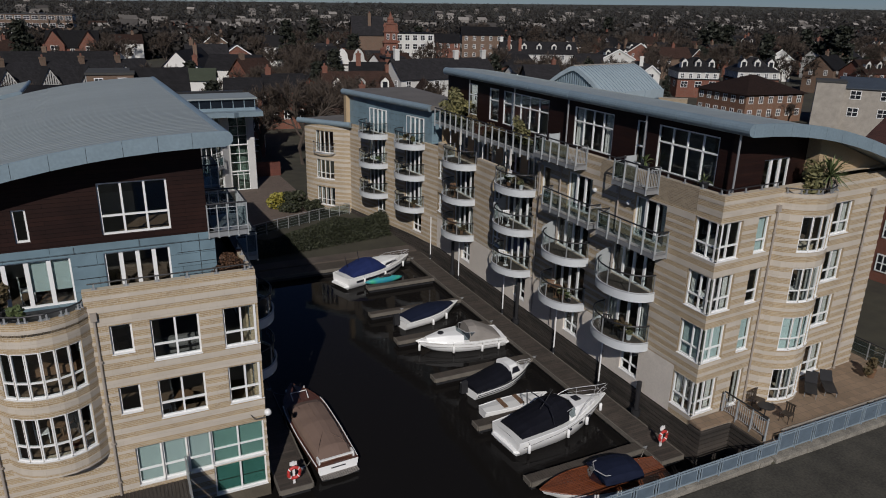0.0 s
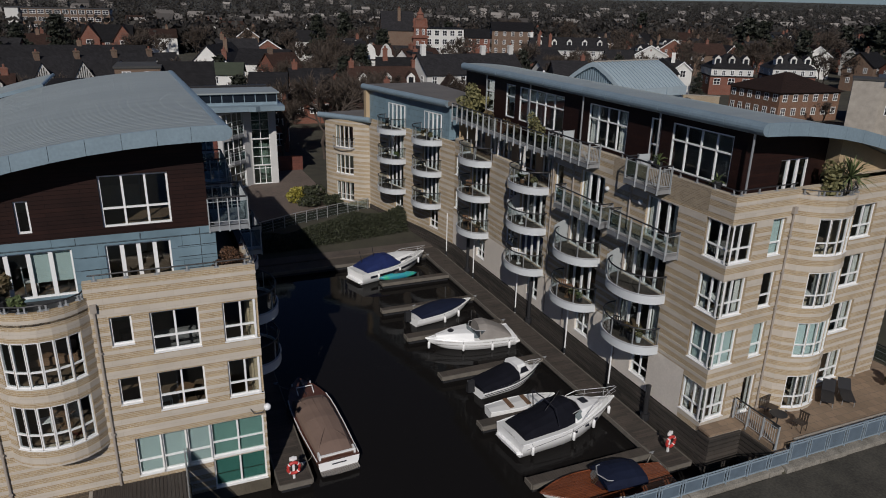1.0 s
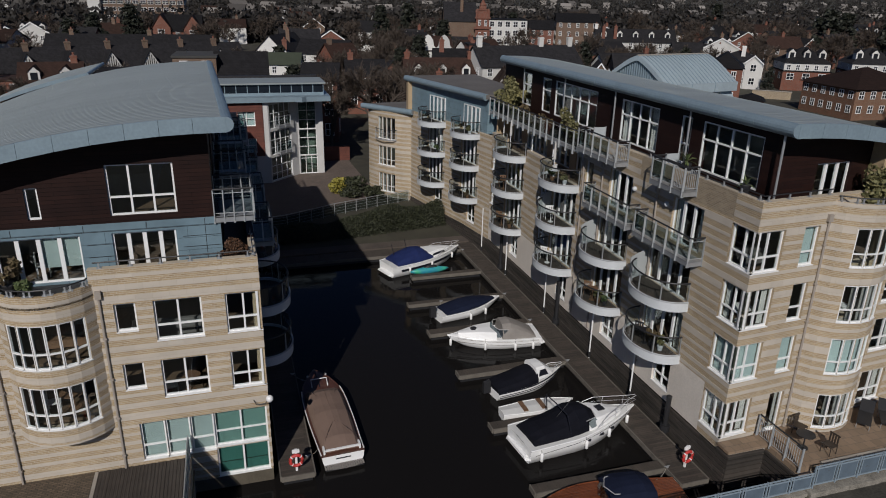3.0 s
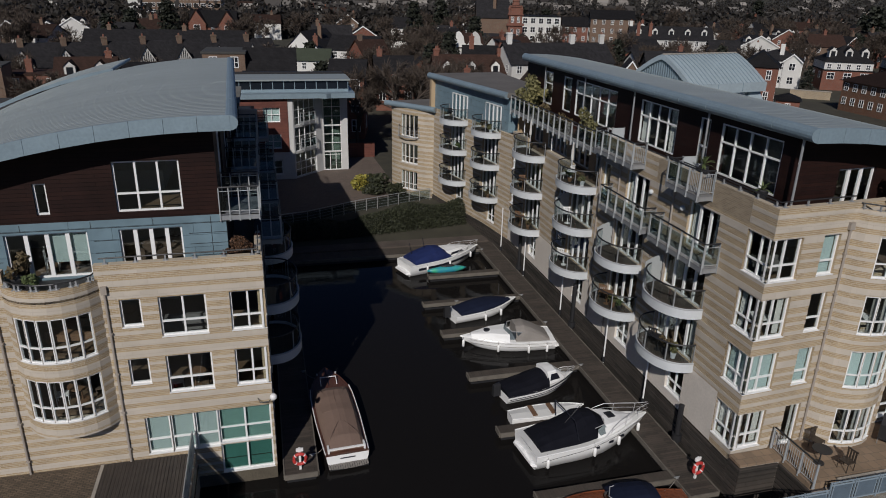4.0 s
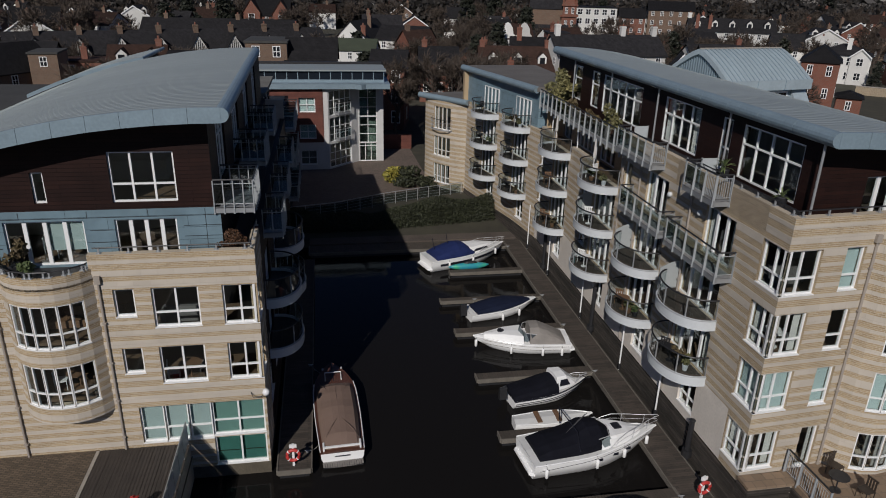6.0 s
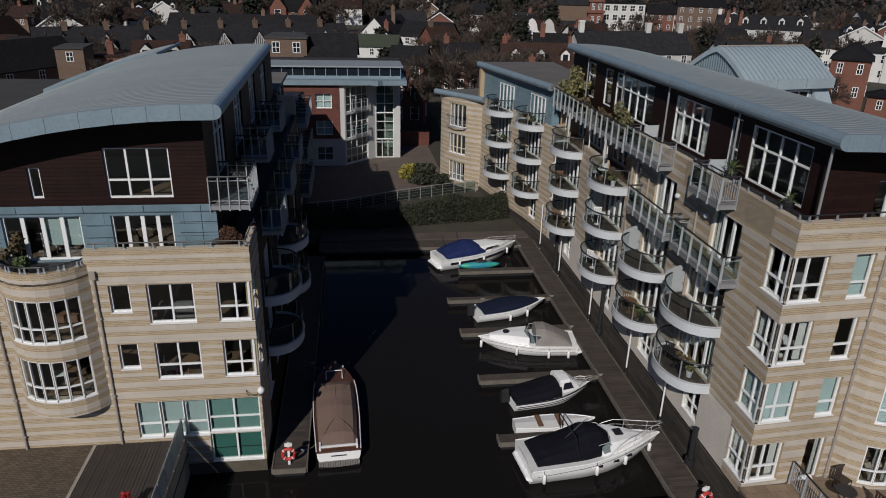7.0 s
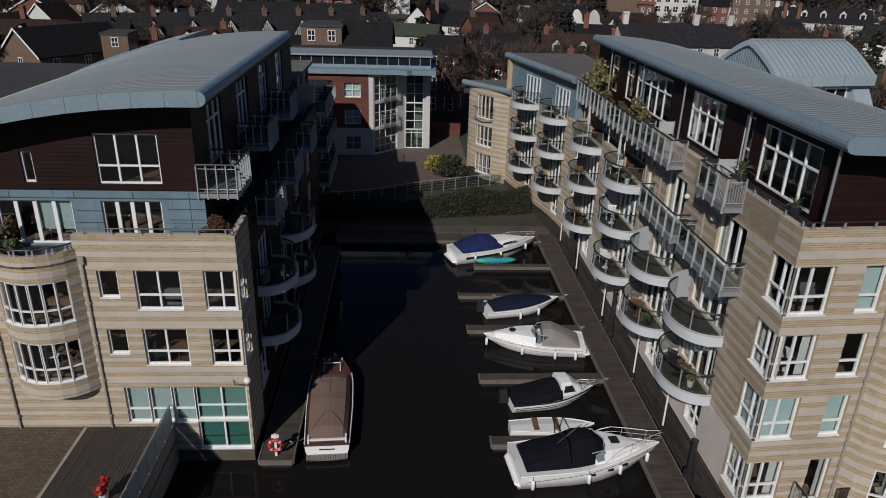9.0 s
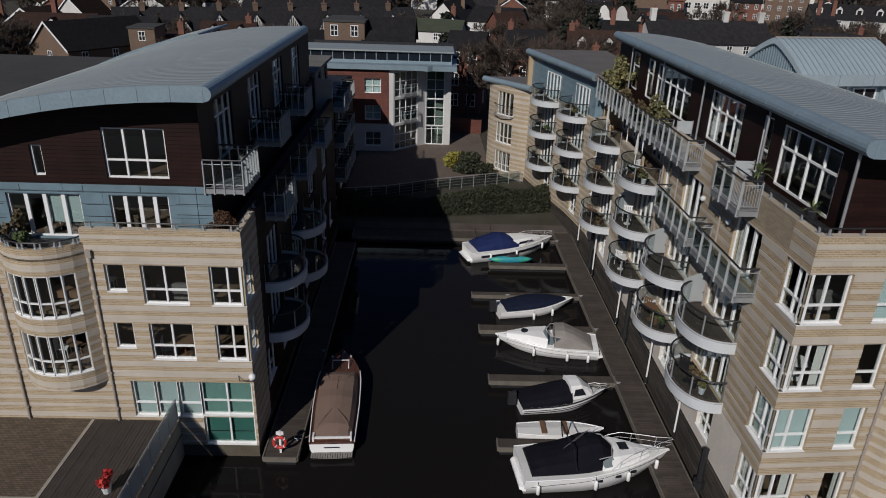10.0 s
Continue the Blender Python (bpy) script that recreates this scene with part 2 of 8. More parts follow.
def thing(name, label, category, m=None, group="", kind=""):
    ob = new(name)
    ob.empty_display_size = 0.2
    if m is not None:
        ob.matrix_world = m
    return tagged(ob, label, category, group, kind)


def single(name, bm, material, label, category="", group="", kind="", m=None, smooth=False):
    ob = new(name, mesh_of(bm, name, material, smooth))
    if m is not None:
        ob.matrix_world = m
    return tagged(ob, label, category, group, kind)


class Line:
    """A wall's plan line; the outside lies to the right of its way."""

    def __init__(self, pts):
        self.p = [Vector(q) for q in pts]
        self.u = [0.0]
        for a, b in zip(self.p, self.p[1:]):
            self.u.append(self.u[-1] + (b - a).length)

    def seg(self, u):
        for i in range(len(self.p) - 1):
            if u <= self.u[i + 1] + 1e-6 or i == len(self.p) - 2:
                return i

    def at(self, u, out=0.0, side=1):
        i = self.seg(u - 1e-4 * side if side < 0 else u)
        a, b = self.p[i], self.p[i + 1]
        d = (b - a).normalized()
        q = a + d * (u - self.u[i]) + Vector((d.y, -d.x)) * out
        return q

    def vertex_out(self, k, out):
        """Vertex k moved outwards with a mitre."""
        n = []
        if k > 0:
            d = (self.p[k] - self.p[k - 1]).normalized()
            n.append(Vector((d.y, -d.x)))
        if k < len(self.p) - 1:
            d = (self.p[k + 1] - self.p[k]).normalized()
            n.append(Vector((d.y, -d.x)))
        m = sum(n, Vector((0, 0))).normalized()
        return self.p[k] + m * (out / max(0.3, m.dot(n[0])))

    def pt(self, u, z, out=0.0):
        for k, uk in enumerate(self.u):
            if abs(uk - u) < 1e-4:
                q = self.vertex_out(k, out)
                return Vector((q.x, q.y, z))
        q = self.at(u, out)
        return Vector((q.x, q.y, z))

    def axes(self, u, z):
        """Local axes at u: x along, y inwards, z up."""
        i = self.seg(u)
        d = (self.p[i + 1] - self.p[i]).normalized()
        q = self.at(u)
        return Matrix(((d.x, -d.y, 0, q.x), (d.y, d.x, 0, q.y), (0, 0, 1, z), (0, 0, 0, 1)))


STORY = [(0, .25), (1, .15), (0, .27), (1, .25), (0, .22), (1, .30), (0, .25), (1, .13), (0, .25), (1, .13), (0, .25), (1, .17)]


def bands_between(z0, z1, top, scale=1.0):
    """Brick (0) and stone (1) bands from the top downwards."""
    out, z, i = [], top, 0
    while z > z0 + 1e-6:
        kind, h = STORY[i % len(STORY)]
        lo = max(z0, z - h * scale)
        if lo < z1:
            out.append((kind, lo, min(z, z1)))
        z, i = z - h * scale, i + 1
    return out


def facade(owner, line, u0, u1, z0, z1, openings, banded=True, material=None, thick=0.3, top=None, scale=1.0, name="wall", label=""):
    """A wall with openings (u0, u1, z0, z1); banded walls carry stone courses, slightly proud, as parts of the wall."""
    openings = [o for o in openings if o[1] > u0 and o[0] < u1]
    us = sorted({u0, u1, *[u for u in line.u if u0 < u < u1], *[e for o in openings for e in o[:2] if u0 < e < u1]})
    bands = bands_between(z0, z1, top or z1, scale) if banded else [(0, z0, z1)]
    wall, stones = bmesh.new(), []
    for kind, lo, hi in bands:
        zs = sorted({lo, hi, *[e for o in openings for e in o[2:4] if lo < e < hi]})
        out = 0.012 if kind else 0.0
        runs = {}
        for za, zb in zip(zs, zs[1:]):
            for i, (ua, ub) in enumerate(zip(us, us[1:])):
                um, zm = (ua + ub) / 2, (za + zb) / 2
                if any(o[0] < um < o[1] and o[2] < zm < o[3] for o in openings):
                    continue
                if kind:
                    near = runs.get((i - 1, za)) or (runs.get((i, zs[zs.index(za) - 1])) if za > lo else None)
                    bm = near or bmesh.new()
                    if not near:
                        stones.append(bm)
                    runs[(i, za)] = bm
                else:
                    bm = wall
                a, b, c, d = line.pt(ua, za, out), line.pt(ub, za, out), line.pt(ub, zb, out), line.pt(ua, zb, out)
                quad(bm, a, b, c, d)
                if kind:
                    quad(wall, line.pt(ua, za), line.pt(ub, za), line.pt(ub, zb), line.pt(ua, zb))
                    quad(bm, line.pt(ua, zb), d, c, line.pt(ub, zb))
                    quad(bm, a, line.pt(ua, za), line.pt(ub, za), b)
                e, f, g, h = (line.pt(q, w, -thick) for q, w in ((ua, za), (ub, za), (ub, zb), (ua, zb)))
                quad(wall, f, e, h, g)
    for o in openings:
        a, b, c, d = max(o[0], u0), min(o[1], u1), max(o[2], z0), min(o[3], z1)
        cut = [u for u in us if a <= u <= b]
        for p, q in zip(cut, cut[1:]):
            for z in (c, d):
                if z < z1:
                    quad(wall, line.pt(p, z), line.pt(q, z), line.pt(q, z, -thick), line.pt(p, z, -thick))
        for u in (a, b):
            quad(wall, line.pt(u, c), line.pt(u, d), line.pt(u, d, -thick), line.pt(u, c, -thick))
    for p, q in zip(us, us[1:]):
        if not any(o[0] < (p + q) / 2 < o[1] and o[3] >= z1 for o in openings):
            quad(wall, line.pt(p, z1), line.pt(q, z1), line.pt(q, z1, -thick), line.pt(p, z1, -thick))
    for u in (u0, u1):
        quad(wall, line.pt(u, z0), line.pt(u, z1), line.pt(u, z1, -thick), line.pt(u, z0, -thick))
    bmesh.ops.remove_doubles(wall, verts=wall.verts, dist=0.0005)
    w = part(name, wall, material or M_BRICK, owner, label)
    for bm in stones:
        part("stone_band", bm, M_STONE, w)
    return w


def lattice(gx, gz, y0, y1, m):
    """A frame of bars as one mesh; the openings lie in every second column and row."""
    bm = bmesh.new()
    nx, nz = len(gx) - 1, len(gz) - 1
    solid = lambda i, j: 0 <= i < nx and 0 <= j < nz and (i % 2 == 0 or j % 2 == 0)
    V = {}

    def at(i, j, k):
        if (i, j, k) not in V:
            V[(i, j, k)] = bm.verts.new(m @ Vector((gx[i], (y0, y1)[k], gz[j])))
        return V[(i, j, k)]

    for i in range(nx):
        for j in range(nz):
            if not solid(i, j):
                continue
            for k in (0, 1):
                bm.faces.new([at(i, j, k), at(i + 1, j, k), at(i + 1, j + 1, k), at(i, j + 1, k)])
            for di, dj, e in ((-1, 0, ((i, j), (i, j + 1))), (1, 0, ((i + 1, j), (i + 1, j + 1))), (0, -1, ((i, j), (i + 1, j))), (0, 1, ((i, j + 1), (i + 1, j + 1)))):
                if not solid(i + di, j + dj):
                    (a, b), (c, d) = e
                    bm.faces.new([at(a, b, 0), at(c, d, 0), at(c, d, 1), at(a, b, 1)])
    return bm


def under_roof(ob, prof, drop):
    """Trim a wall's top to a curved roof."""
    far = abs(prof[-1][0] - prof[0][0])
    for v in ob.data.vertices:
        z = float(np.interp(min(abs(v.co.x - prof[0][0]), far), [abs(p[0] - prof[0][0]) for p in prof], [p[1] for p in prof])) - drop
        if v.co.z > z:
            v.co.z = z
    return ob


def window(owner, line, u0, u1, z0, z1, cols=2, transom=0.36, back=0.10, bar=0.07, material=None, sill=True, name="window",
           label="", glass=None, inside=None, rowbars=(), ends=(True, True)):
    """A framed window in an opening, with a pane in each light. inside: a blind or curtain colour behind it."""
    um = (u0 + u1) / 2
    fr = line.axes(um, 0)
    w, h = u1 - u0, z1 - z0
    x0, x1 = -w / 2, w / 2
    xs = [x0 + w * k / cols for k in range(cols + 1)]
    zs = [z0]
    if transom:
        zs.append(z0 + h * transom)
    zs += [z0 + h * r for r in rowbars]
    zs.append(z1)
    half = 0.075 if name == "french_door" else bar * 0.55
    e0, e1 = (bar if ends[0] else 0.012), (bar if ends[1] else 0.012)
    gx = [x0, x0 + e0] + [e for x in xs[1:-1] for e in (x - half, x + half)] + [x1 - e1, x1]
    gz = [z0, z0 + bar] + [e for z in zs[1:-1] for e in (z - bar * 0.5, z + bar * 0.5)] + [z1 - bar, z1]
    bm = lattice(gx, gz, back, back + 0.09, fr)
    ob = part(name, bm, material or M_WHITE, owner, label)
    if sill:
        sb = bmesh.new()
        box(sb, x0 - 0.02, -0.025, z0 - 0.035, x1 + 0.02, back + 0.02, z0 + 0.005, fr)
        part("sill", sb, material or M_WHITE, ob)
    for a, b in zip(xs, xs[1:]):
        for c, d in zip(zs, zs[1:]):
            pm = bmesh.new()
            box(pm, a + 0.02, back + 0.035, c + 0.02, b - 0.02, back + 0.05, d - 0.02, fr)
            part("pane", pm, glass or M_GLASS, ob)
    if inside:
        kind, material2 = inside
        im = bmesh.new()
        if kind == "blind":
            box(im, x0 + 0.05, back + 0.16, z0 + 0.03, x1 - 0.05, back + 0.17, z1 - 0.02, fr)
            part("blind", im, material2, ob)
        elif kind == "blind_part":
            box(im, x0 + w * 0.52, back + 0.16, z0 + h * 0.3, x1 - 0.05, back + 0.17, z1 - 0.02, fr)
            part("blind", im, material2, ob)
        else:
            for a, b in ((x0 + 0.04, x0 + w * 0.24), (x1 - w * 0.24, x1 - 0.04)):
                k = 8
                for i in range(k):
                    p, q = a + (b - a) * i / k, a + (b - a) * (i + 1) / k
                    ya, yb = back + 0.2 + 0.05 * (i % 2), back + 0.2 + 0.05 * ((i + 1) % 2)
                    quad(im, *(fr @ Vector(c) for c in ((p, ya, z0 + 0.02), (q, yb, z0 + 0.02), (q, yb, z1 - 0.02), (p, ya, z1 - 0.02))))
            part("curtain", im, material2, ob)
    return ob


M_CURTAIN = mat("pale_curtain", (0.52, 0.51, 0.48), 0.9, noise_amt=0.1)
M_BLIND = mat("teal_blind", (0.42, 0.51, 0.495), 0.8, noise_amt=0.06)
M_GREENGLASS = glass_mat("green_glass", (0.60, 0.76, 0.73))
CUR, BLI = ("curtain", M_CURTAIN), ("blind", M_BLIND)


def slab(owner, pts, z0, z1, material, name="floor_slab", label=""):
    bm = bmesh.new()
    lo = [bm.verts.new((x, y, z0)) for x, y in pts]
    hi = [bm.verts.new((x, y, z1)) for x, y in pts]
    bm.faces.new(lo[::-1])
    bm.faces.new(hi)
    for i in range(len(pts)):
        j = (i + 1) % len(pts)
        bm.faces.new((lo[i], lo[j], hi[j], hi[i]))
    return part(name, bm, material, owner, label)


def barrel_roof(owner, prof, y0, y1, thick, lean=0.0, seam=0.38, label="", fall=0.0):
    """A curved metal roof; prof: x, z of its top, from the eave with the round nose inwards."""
    bm = bmesh.new()
    n = len(prof)
    cut = lambda y: lean * (y - y0)
    for (xa, za), (xb, zb) in zip(prof, prof[1:]):
        quad(bm, (xa + cut(y0), y0, za), (xb + cut(y0), y0, zb), (xb + cut(y1), y1, zb), (xa + cut(y1), y1, za))
        quad(bm, (xa + cut(y0), y0, za - thick), (xb + cut(y0), y0, zb - thick), (xb + cut(y1), y1, zb - thick), (xa + cut(y1), y1, za - thick))
    xa, za = prof[-1]
    quad(bm, (xa + cut(y0), y0, za), (xa + cut(y1), y1, za), (xa + cut(y1), y1, za - thick), (xa + cut(y0), y0, za - thick))
    roof = part("roof", bm, M_ROOF, owner, label)
    # standing seams, across the slope
    sm = bmesh.new()
    k = int((y1 - y0) / seam)
    for i in range(1, k):
        y = y0 + (y1 - y0) * i / k
        for (xa, za), (xb, zb) in zip(prof, prof[1:]):
            va = [(xa + cut(y), y - 0.02, za), (xb + cut(y), y - 0.02, zb), (xb + cut(y), y - 0.02, zb + 0.006), (xa + cut(y), y - 0.02, za + 0.006)]
            vb = [(p[0], 2 * y - p[1], p[2]) for p in va]
            quad(sm, *va)
            quad(sm, *vb)
            quad(sm, va[3], va[2], vb[2], vb[3])
    tagged(part("standing_seams", sm, M_ROOF, roof), kind="stuff")
    # fascia panels along the front
    i = 0
    sgn = 1 if prof[-1][0] > prof[0][0] else -1
    step = 1.15
    d, acc = [], 0
    L = abs(prof[-1][0] - prof[0][0])
    zat = lambda x: float(np.interp(abs(x - prof[0][0]), [abs(p[0] - prof[0][0]) for p in prof], [p[1] for p in prof]))
    x = prof[0][0]
    while abs(x - prof[0][0]) < L - 0.2:
        e = x + sgn * min(step, L - abs(x - prof[0][0]))
        fm = bmesh.new()
        a, b = x + sgn * 0.006, e - sgn * 0.006
        pts = []
        for q in (a, b):
            pts.append([(q, y0 - 0.05, zat(q) + 0.05), (q, y0 + 0.05, zat(q) + 0.05), (q, y0 + 0.05, zat(q) - thick - 0.04), (q, y0 - 0.05, zat(q) - thick - 0.04)])
        A, B = pts
        for j in range(4):
            quad(fm, A[j], B[j], B[(j + 1) % 4], A[(j + 1) % 4])
        quad(fm, *A)
        quad(fm, *B)
        part("fascia_panel", fm, M_EDGE, roof)
        x = e
    # round nose along the eave
    x0, z0 = prof[0]
    r = (thick + 0.08) / 2
    y = y0 - 0.05
    while y < y1 - 0.1:
        e = min(y + 2.2, y1)
        nm = bmesh.new()
        tube(nm, [(x0 + cut(y), y + 0.014, z0 - thick / 2 + 0.01), (x0 + cut(e), e - 0.014, z0 - thick / 2 + 0.01)], r, 16)
        part("eave_nose", nm, M_EDGE, roof, smooth=False)
        y = e
    for ob in [roof, *roof.children] if fall else ():
        for v in ob.data.vertices:
            v.co.z -= fall * (v.co.y - y0)
    return roof


# ---- ground, water ----
bm = bmesh.new()
B = [(-3.3, -14.0), (-3.3, 0.2), (-0.2, 0.2), (-0.2, 25.8), (19.6, 25.8), (19.6, -14.0)]
FAR = 3500
outer = [(-FAR, -60), (-3.3, -60), (19.6, -60), (FAR, -60)]
G = 1.2
quad(bm, (-FAR, -60, G), (-3.3, -60, G), (-3.3, 0.2, G), (-FAR, 0.2, G))
quad(bm, (-FAR, 0.2, G), (-0.2, 0.2, G), (-0.2, 31, G), (-FAR, 31, G))
quad(bm, (21.3, -60, 0.9), (FAR, -60, 0.9), (FAR, -8.9, 0.9), (21.3, -8.9, 0.9))
quad(bm, (21.3, -8.9, 0.9), (FAR, -8.9, 0.9), (FAR, -8.6, G), (21.3, -8.6, G))
quad(bm, (21.3, -8.6, G), (FAR, -8.6, G), (FAR, -5.3, G), (21.3, -5.3, G))
quad(bm, (19.6, -5.3, G), (FAR, -5.3, G), (FAR, 31, G), (19.6, 31, G))
quad(bm, (-FAR, 31, G), (FAR, 31, G), (FAR, FAR, G), (-FAR, FAR, G))
bmesh.ops.remove_doubles(bm, verts=bm.verts, dist=0.001)
single("ground", bm, M_EARTH, "dark winter earth and grass reaching the horizon", kind="structure")
bm = bmesh.new()
quad(bm, (-3.6, -60, 0), (21.5, -60, 0), (21.5, 29, 0), (-3.6, 29, 0))
single("water", bm, M_WATER, "still dark marina water with faint ripples", kind="structure")
bm = bmesh.new()
quad(bm, (-4, -60, -2), (21.6, -60, -2), (21.6, 32, -2), (-4, 32, -2))
single("basin_bed", bm, M_EARTH, "dark silt bed under the marina water", kind="structure")
bm = bmesh.new()
quad(bm, (-0.2, 28.2, 0.55), (19.6, 28.2, 0.55), (19.6, 33.5, G + 0.02), (-0.2, 33.5, G + 0.02))
quad(bm, (-0.2, 26.6, -1), (19.6, 26.6, -1), (19.6, 28.2, 0.55), (-0.2, 28.2, 0.55))
single("bank", bm, M_EARTH, "dark sloping earth bank below the hedge", kind="structure")

# ---- left building ----
M_WETSTONE = mat("wet_stained_stone", (0.10, 0.085, 0.062), 0.7, noise_amt=0.4, noise_scale=1.5, fine=14)
LB = thing("apartment_building", "striped stone and brick apartment block with curved metal roof", "apartment building")
LF = Line([(-16, 0), (0, 0), (0, 27)])
ux = lambda x: x + 16
uy = lambda y: 16 + y
fr_open = []


def add_win(owner, line, opens, u0, u1, z0, z1, **k):
    opens.append((u0, u1, z0, z1))
    return (owner, line, u0, u1, z0, z1, k)


M_GREYBLIND = mat("grey_green_blind", (0.33, 0.40, 0.385), 0.8, noise_amt=0.08)
M_DARKBLIND = mat("dark_teal_blind", (0.10, 0.22, 0.20), 0.7, noise_amt=0.15, noise_scale=2)
wins = []
o = []
for z0, z1 in ((7.58, 9.31), (4.98, 6.69)):
    wins.append(add_win(LB, LF, o, ux(-4.07), ux(-2.28), z0, z1, cols=2))
    wins.append(add_win(LB, LF, o, ux(-5.48), ux(-4.70), z0 + 0.54, z1, cols=1, transom=0))
    wins.append(add_win(LB, LF, o, ux(-1.38), ux(0), z0, z1, cols=2, ends=(True, False)))
    wins.append(add_win(LB, LF, o, uy(0), uy(1.3), z0, z1, cols=2, ends=(False, True)))
for a, b in ((-5.2, -4.22), (-4.22, -3.25), (-3.25, -2.3)):
    wins.append(add_win(LB, LF, o, ux(a), ux(b), 2.1, 3.88, cols=1, inside=("blind", M_GREYBLIND)))
wins.append(add_win(LB, LF, o, ux(-2.3), ux(-0.1), 2.2, 3.88, cols=2, transom=0.42, glass=M_GREENGLASS, inside=("blind", M_GREYBLIND)))
wins.append(add_win(LB, LF, o, ux(-2.3), ux(-0.1), 0.66, 2.1, cols=2, transom=0, glass=M_GREENGLASS, inside=("blind", M_DARKBLIND)))
o.append((ux(-9.3), ux(-6.2), 4.2, 10.9))
# marina side
for z0 in (4.6, 7.2):
    for y in (4.0, 9.5, 15.0, 20.5):
        wins.append(add_win(LB, LF, o, uy(y), uy(y + 2.2), z0 - 0.35, z0 + 1.75, cols=3, transom=0, sill=False))
for y in (2.6, 5.9, 9.2, 12.6, 16, 19.5, 23):
    wins.append(add_win(LB, LF, o, uy(y), uy(y + 1.6), 2.0, 3.8, cols=2))
facade(LB, LF, 0, uy(2.4), 0.6, 10.8, [q for q in o if q[0] < uy(2.4)], top=10.8)
# marina side's deep shade put into the colour: near-black boards replace the bands
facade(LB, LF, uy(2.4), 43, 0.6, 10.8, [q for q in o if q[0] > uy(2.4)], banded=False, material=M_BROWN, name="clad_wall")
facade(LB, LF, 0, 43, -1.0, 0.6, [], banded=False, material=M_WETSTONE, name="plinth")
# bow window bay
cx, cy, rb = -7.75, 1.06, 1.96
a0 = math.asin(1.65 / rb)
arc = [(cx + rb * math.sin(a), cy - rb * math.cos(a)) for a in np.linspace(-a0, a0, 9)]
LBAY = Line(arc)
bo = []
for z0, z1 in ((7.3, 9.12), (4.68, 6.5)):
    for k in range(1, 7 + 1):
        if 1 <= k <= 6:
            wins.append(add_win(LB, LBAY, bo, LBAY.u[k] + 0.0, LBAY.u[k + 1] - 0.0, z0, z1, cols=1, transom=0.34, bar=0.055, back=0.03, sill=True))
facade(LB, LBAY, 0, LBAY.u[-1], 4.0, 10.25, bo, top=10.25, thick=0.14, name="bay_wall")
slab(LB, arc, 3.92, 4.0, M_STONE, "bay_soffit")
slab(LB, arc + [(-6.2, 1.05), (-9.3, 1.05)], 9.75, 9.93, M_DARK, "bay_terrace")
# joints of the blue panels
for x0, x1, z in ((-15.9, -9.5, 11.35), (-15.9, -9.5, 10.75), (-6.25, -5.3, 10.45), (-6.25, -5.3, 10.9), (-6.25, -5.3, 11.4), (-15.9, -1.31, 11.92), (-2.75, -1.31, 10.55), (-2.75, -1.31, 11.05), (-2.75, -1.31, 11.5)):
    bm = bmesh.new()
    box(bm, x0, 1.062, z, x1, 1.069, z + 0.022)
    part("panel_joint", bm, M_DARK, LB)
for x, z0, z1 in ((-8.75, 11.94, 12.2), (-6.3, 11.94, 12.2), (-4.05, 11.94, 12.2), (-1.9, 10.0, 12.2)):
    bm = bmesh.new()
    box(bm, x, 1.061, z0, x + 0.02, 1.068, z1)
    part("panel_joint", bm, M_DARK, LB)
# setback storeys
LU = Line([(-16, 1.07), (-1.3, 1.07), (-1.3, 27)])
o = []
wins.append(add_win(LB, LU, o, ux(-9.35), ux(-6.45), 10.0, 11.83, cols=4, transom=0, name="french_door", sill=False, inside=("blind_part", M_GREYBLIND)))
wins.append(add_win(LB, LU, o, ux(-5.33), ux(-3.0), 10.0, 11.83, cols=4, transom=0, name="french_door", sill=False))
facade(LB, LU, 0, 14.7, 9.9, 12.25, o, banded=False, material=M_BLUE, name="blue_wall")
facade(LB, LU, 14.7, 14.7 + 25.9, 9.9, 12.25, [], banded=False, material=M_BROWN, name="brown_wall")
LT = Line([(-16, 1.07), (-1.5, 1.07), (-1.5, 26)])
o = []
wins.append(add_win(LB, LT, o, ux(-5.26), ux(-2.85), 12.52, 14.52, cols=3, sill=False))
wins.append(add_win(LB, LT, o, ux(-8.06), ux(-7.6), 12.55, 13.78, cols=1, transom=0, sill=False))
for y in (2.0, 7.5, 13, 18.5):
    wins.append(add_win(LB, LT, o, 14.5 + y, 14.5 + y + 2.6, 12.6, 15.2, cols=3, transom=0, rowbars=(0.72,), sill=False))
LPROF = [(-0.76 - d, 16.37 - 0.0158 * max(0, d - 0.3) ** 2) for d in [0, 0.5, 1, 1.6, 2.4, 3.4, 4.6, 6, 7.6, 9.4, 11.4, 13.6, 16]]
under_roof(facade(LB, LT, 0, 14.5, 12.25, 16.1, [q for q in o if q[1] < 14.5], banded=False, material=M_BROWN, name="brown_wall"), LPROF, 0.3)
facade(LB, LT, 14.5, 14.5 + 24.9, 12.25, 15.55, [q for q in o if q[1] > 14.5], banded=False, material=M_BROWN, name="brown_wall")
for z in (1.5, 4.25, 6.87, 9.8, 12.2):
    slab(LB, [(-15.8, 0.3), (-0.3, 0.3), (-0.3, 26.7), (-15.8, 26.7)] if z < 12 else [(-15.8, 1.4), (-1.8, 1.4), (-1.8, 25.7), (-15.8, 25.7)], z, z + 0.12, M_FLOOR)
slab(LB, [(-12.8, 5.0), (-4.0, 5.0), (-4.0, 25.0), (-12.8, 25.0)], 1.0, 13.2, M_ROOM, "core_wall")
slab(LB, [(-15.9, 26.7), (-0.02, 26.7), (-0.02, 26.95), (-15.9, 26.95)], 0, 12.2, M_STONE, "back_wall")
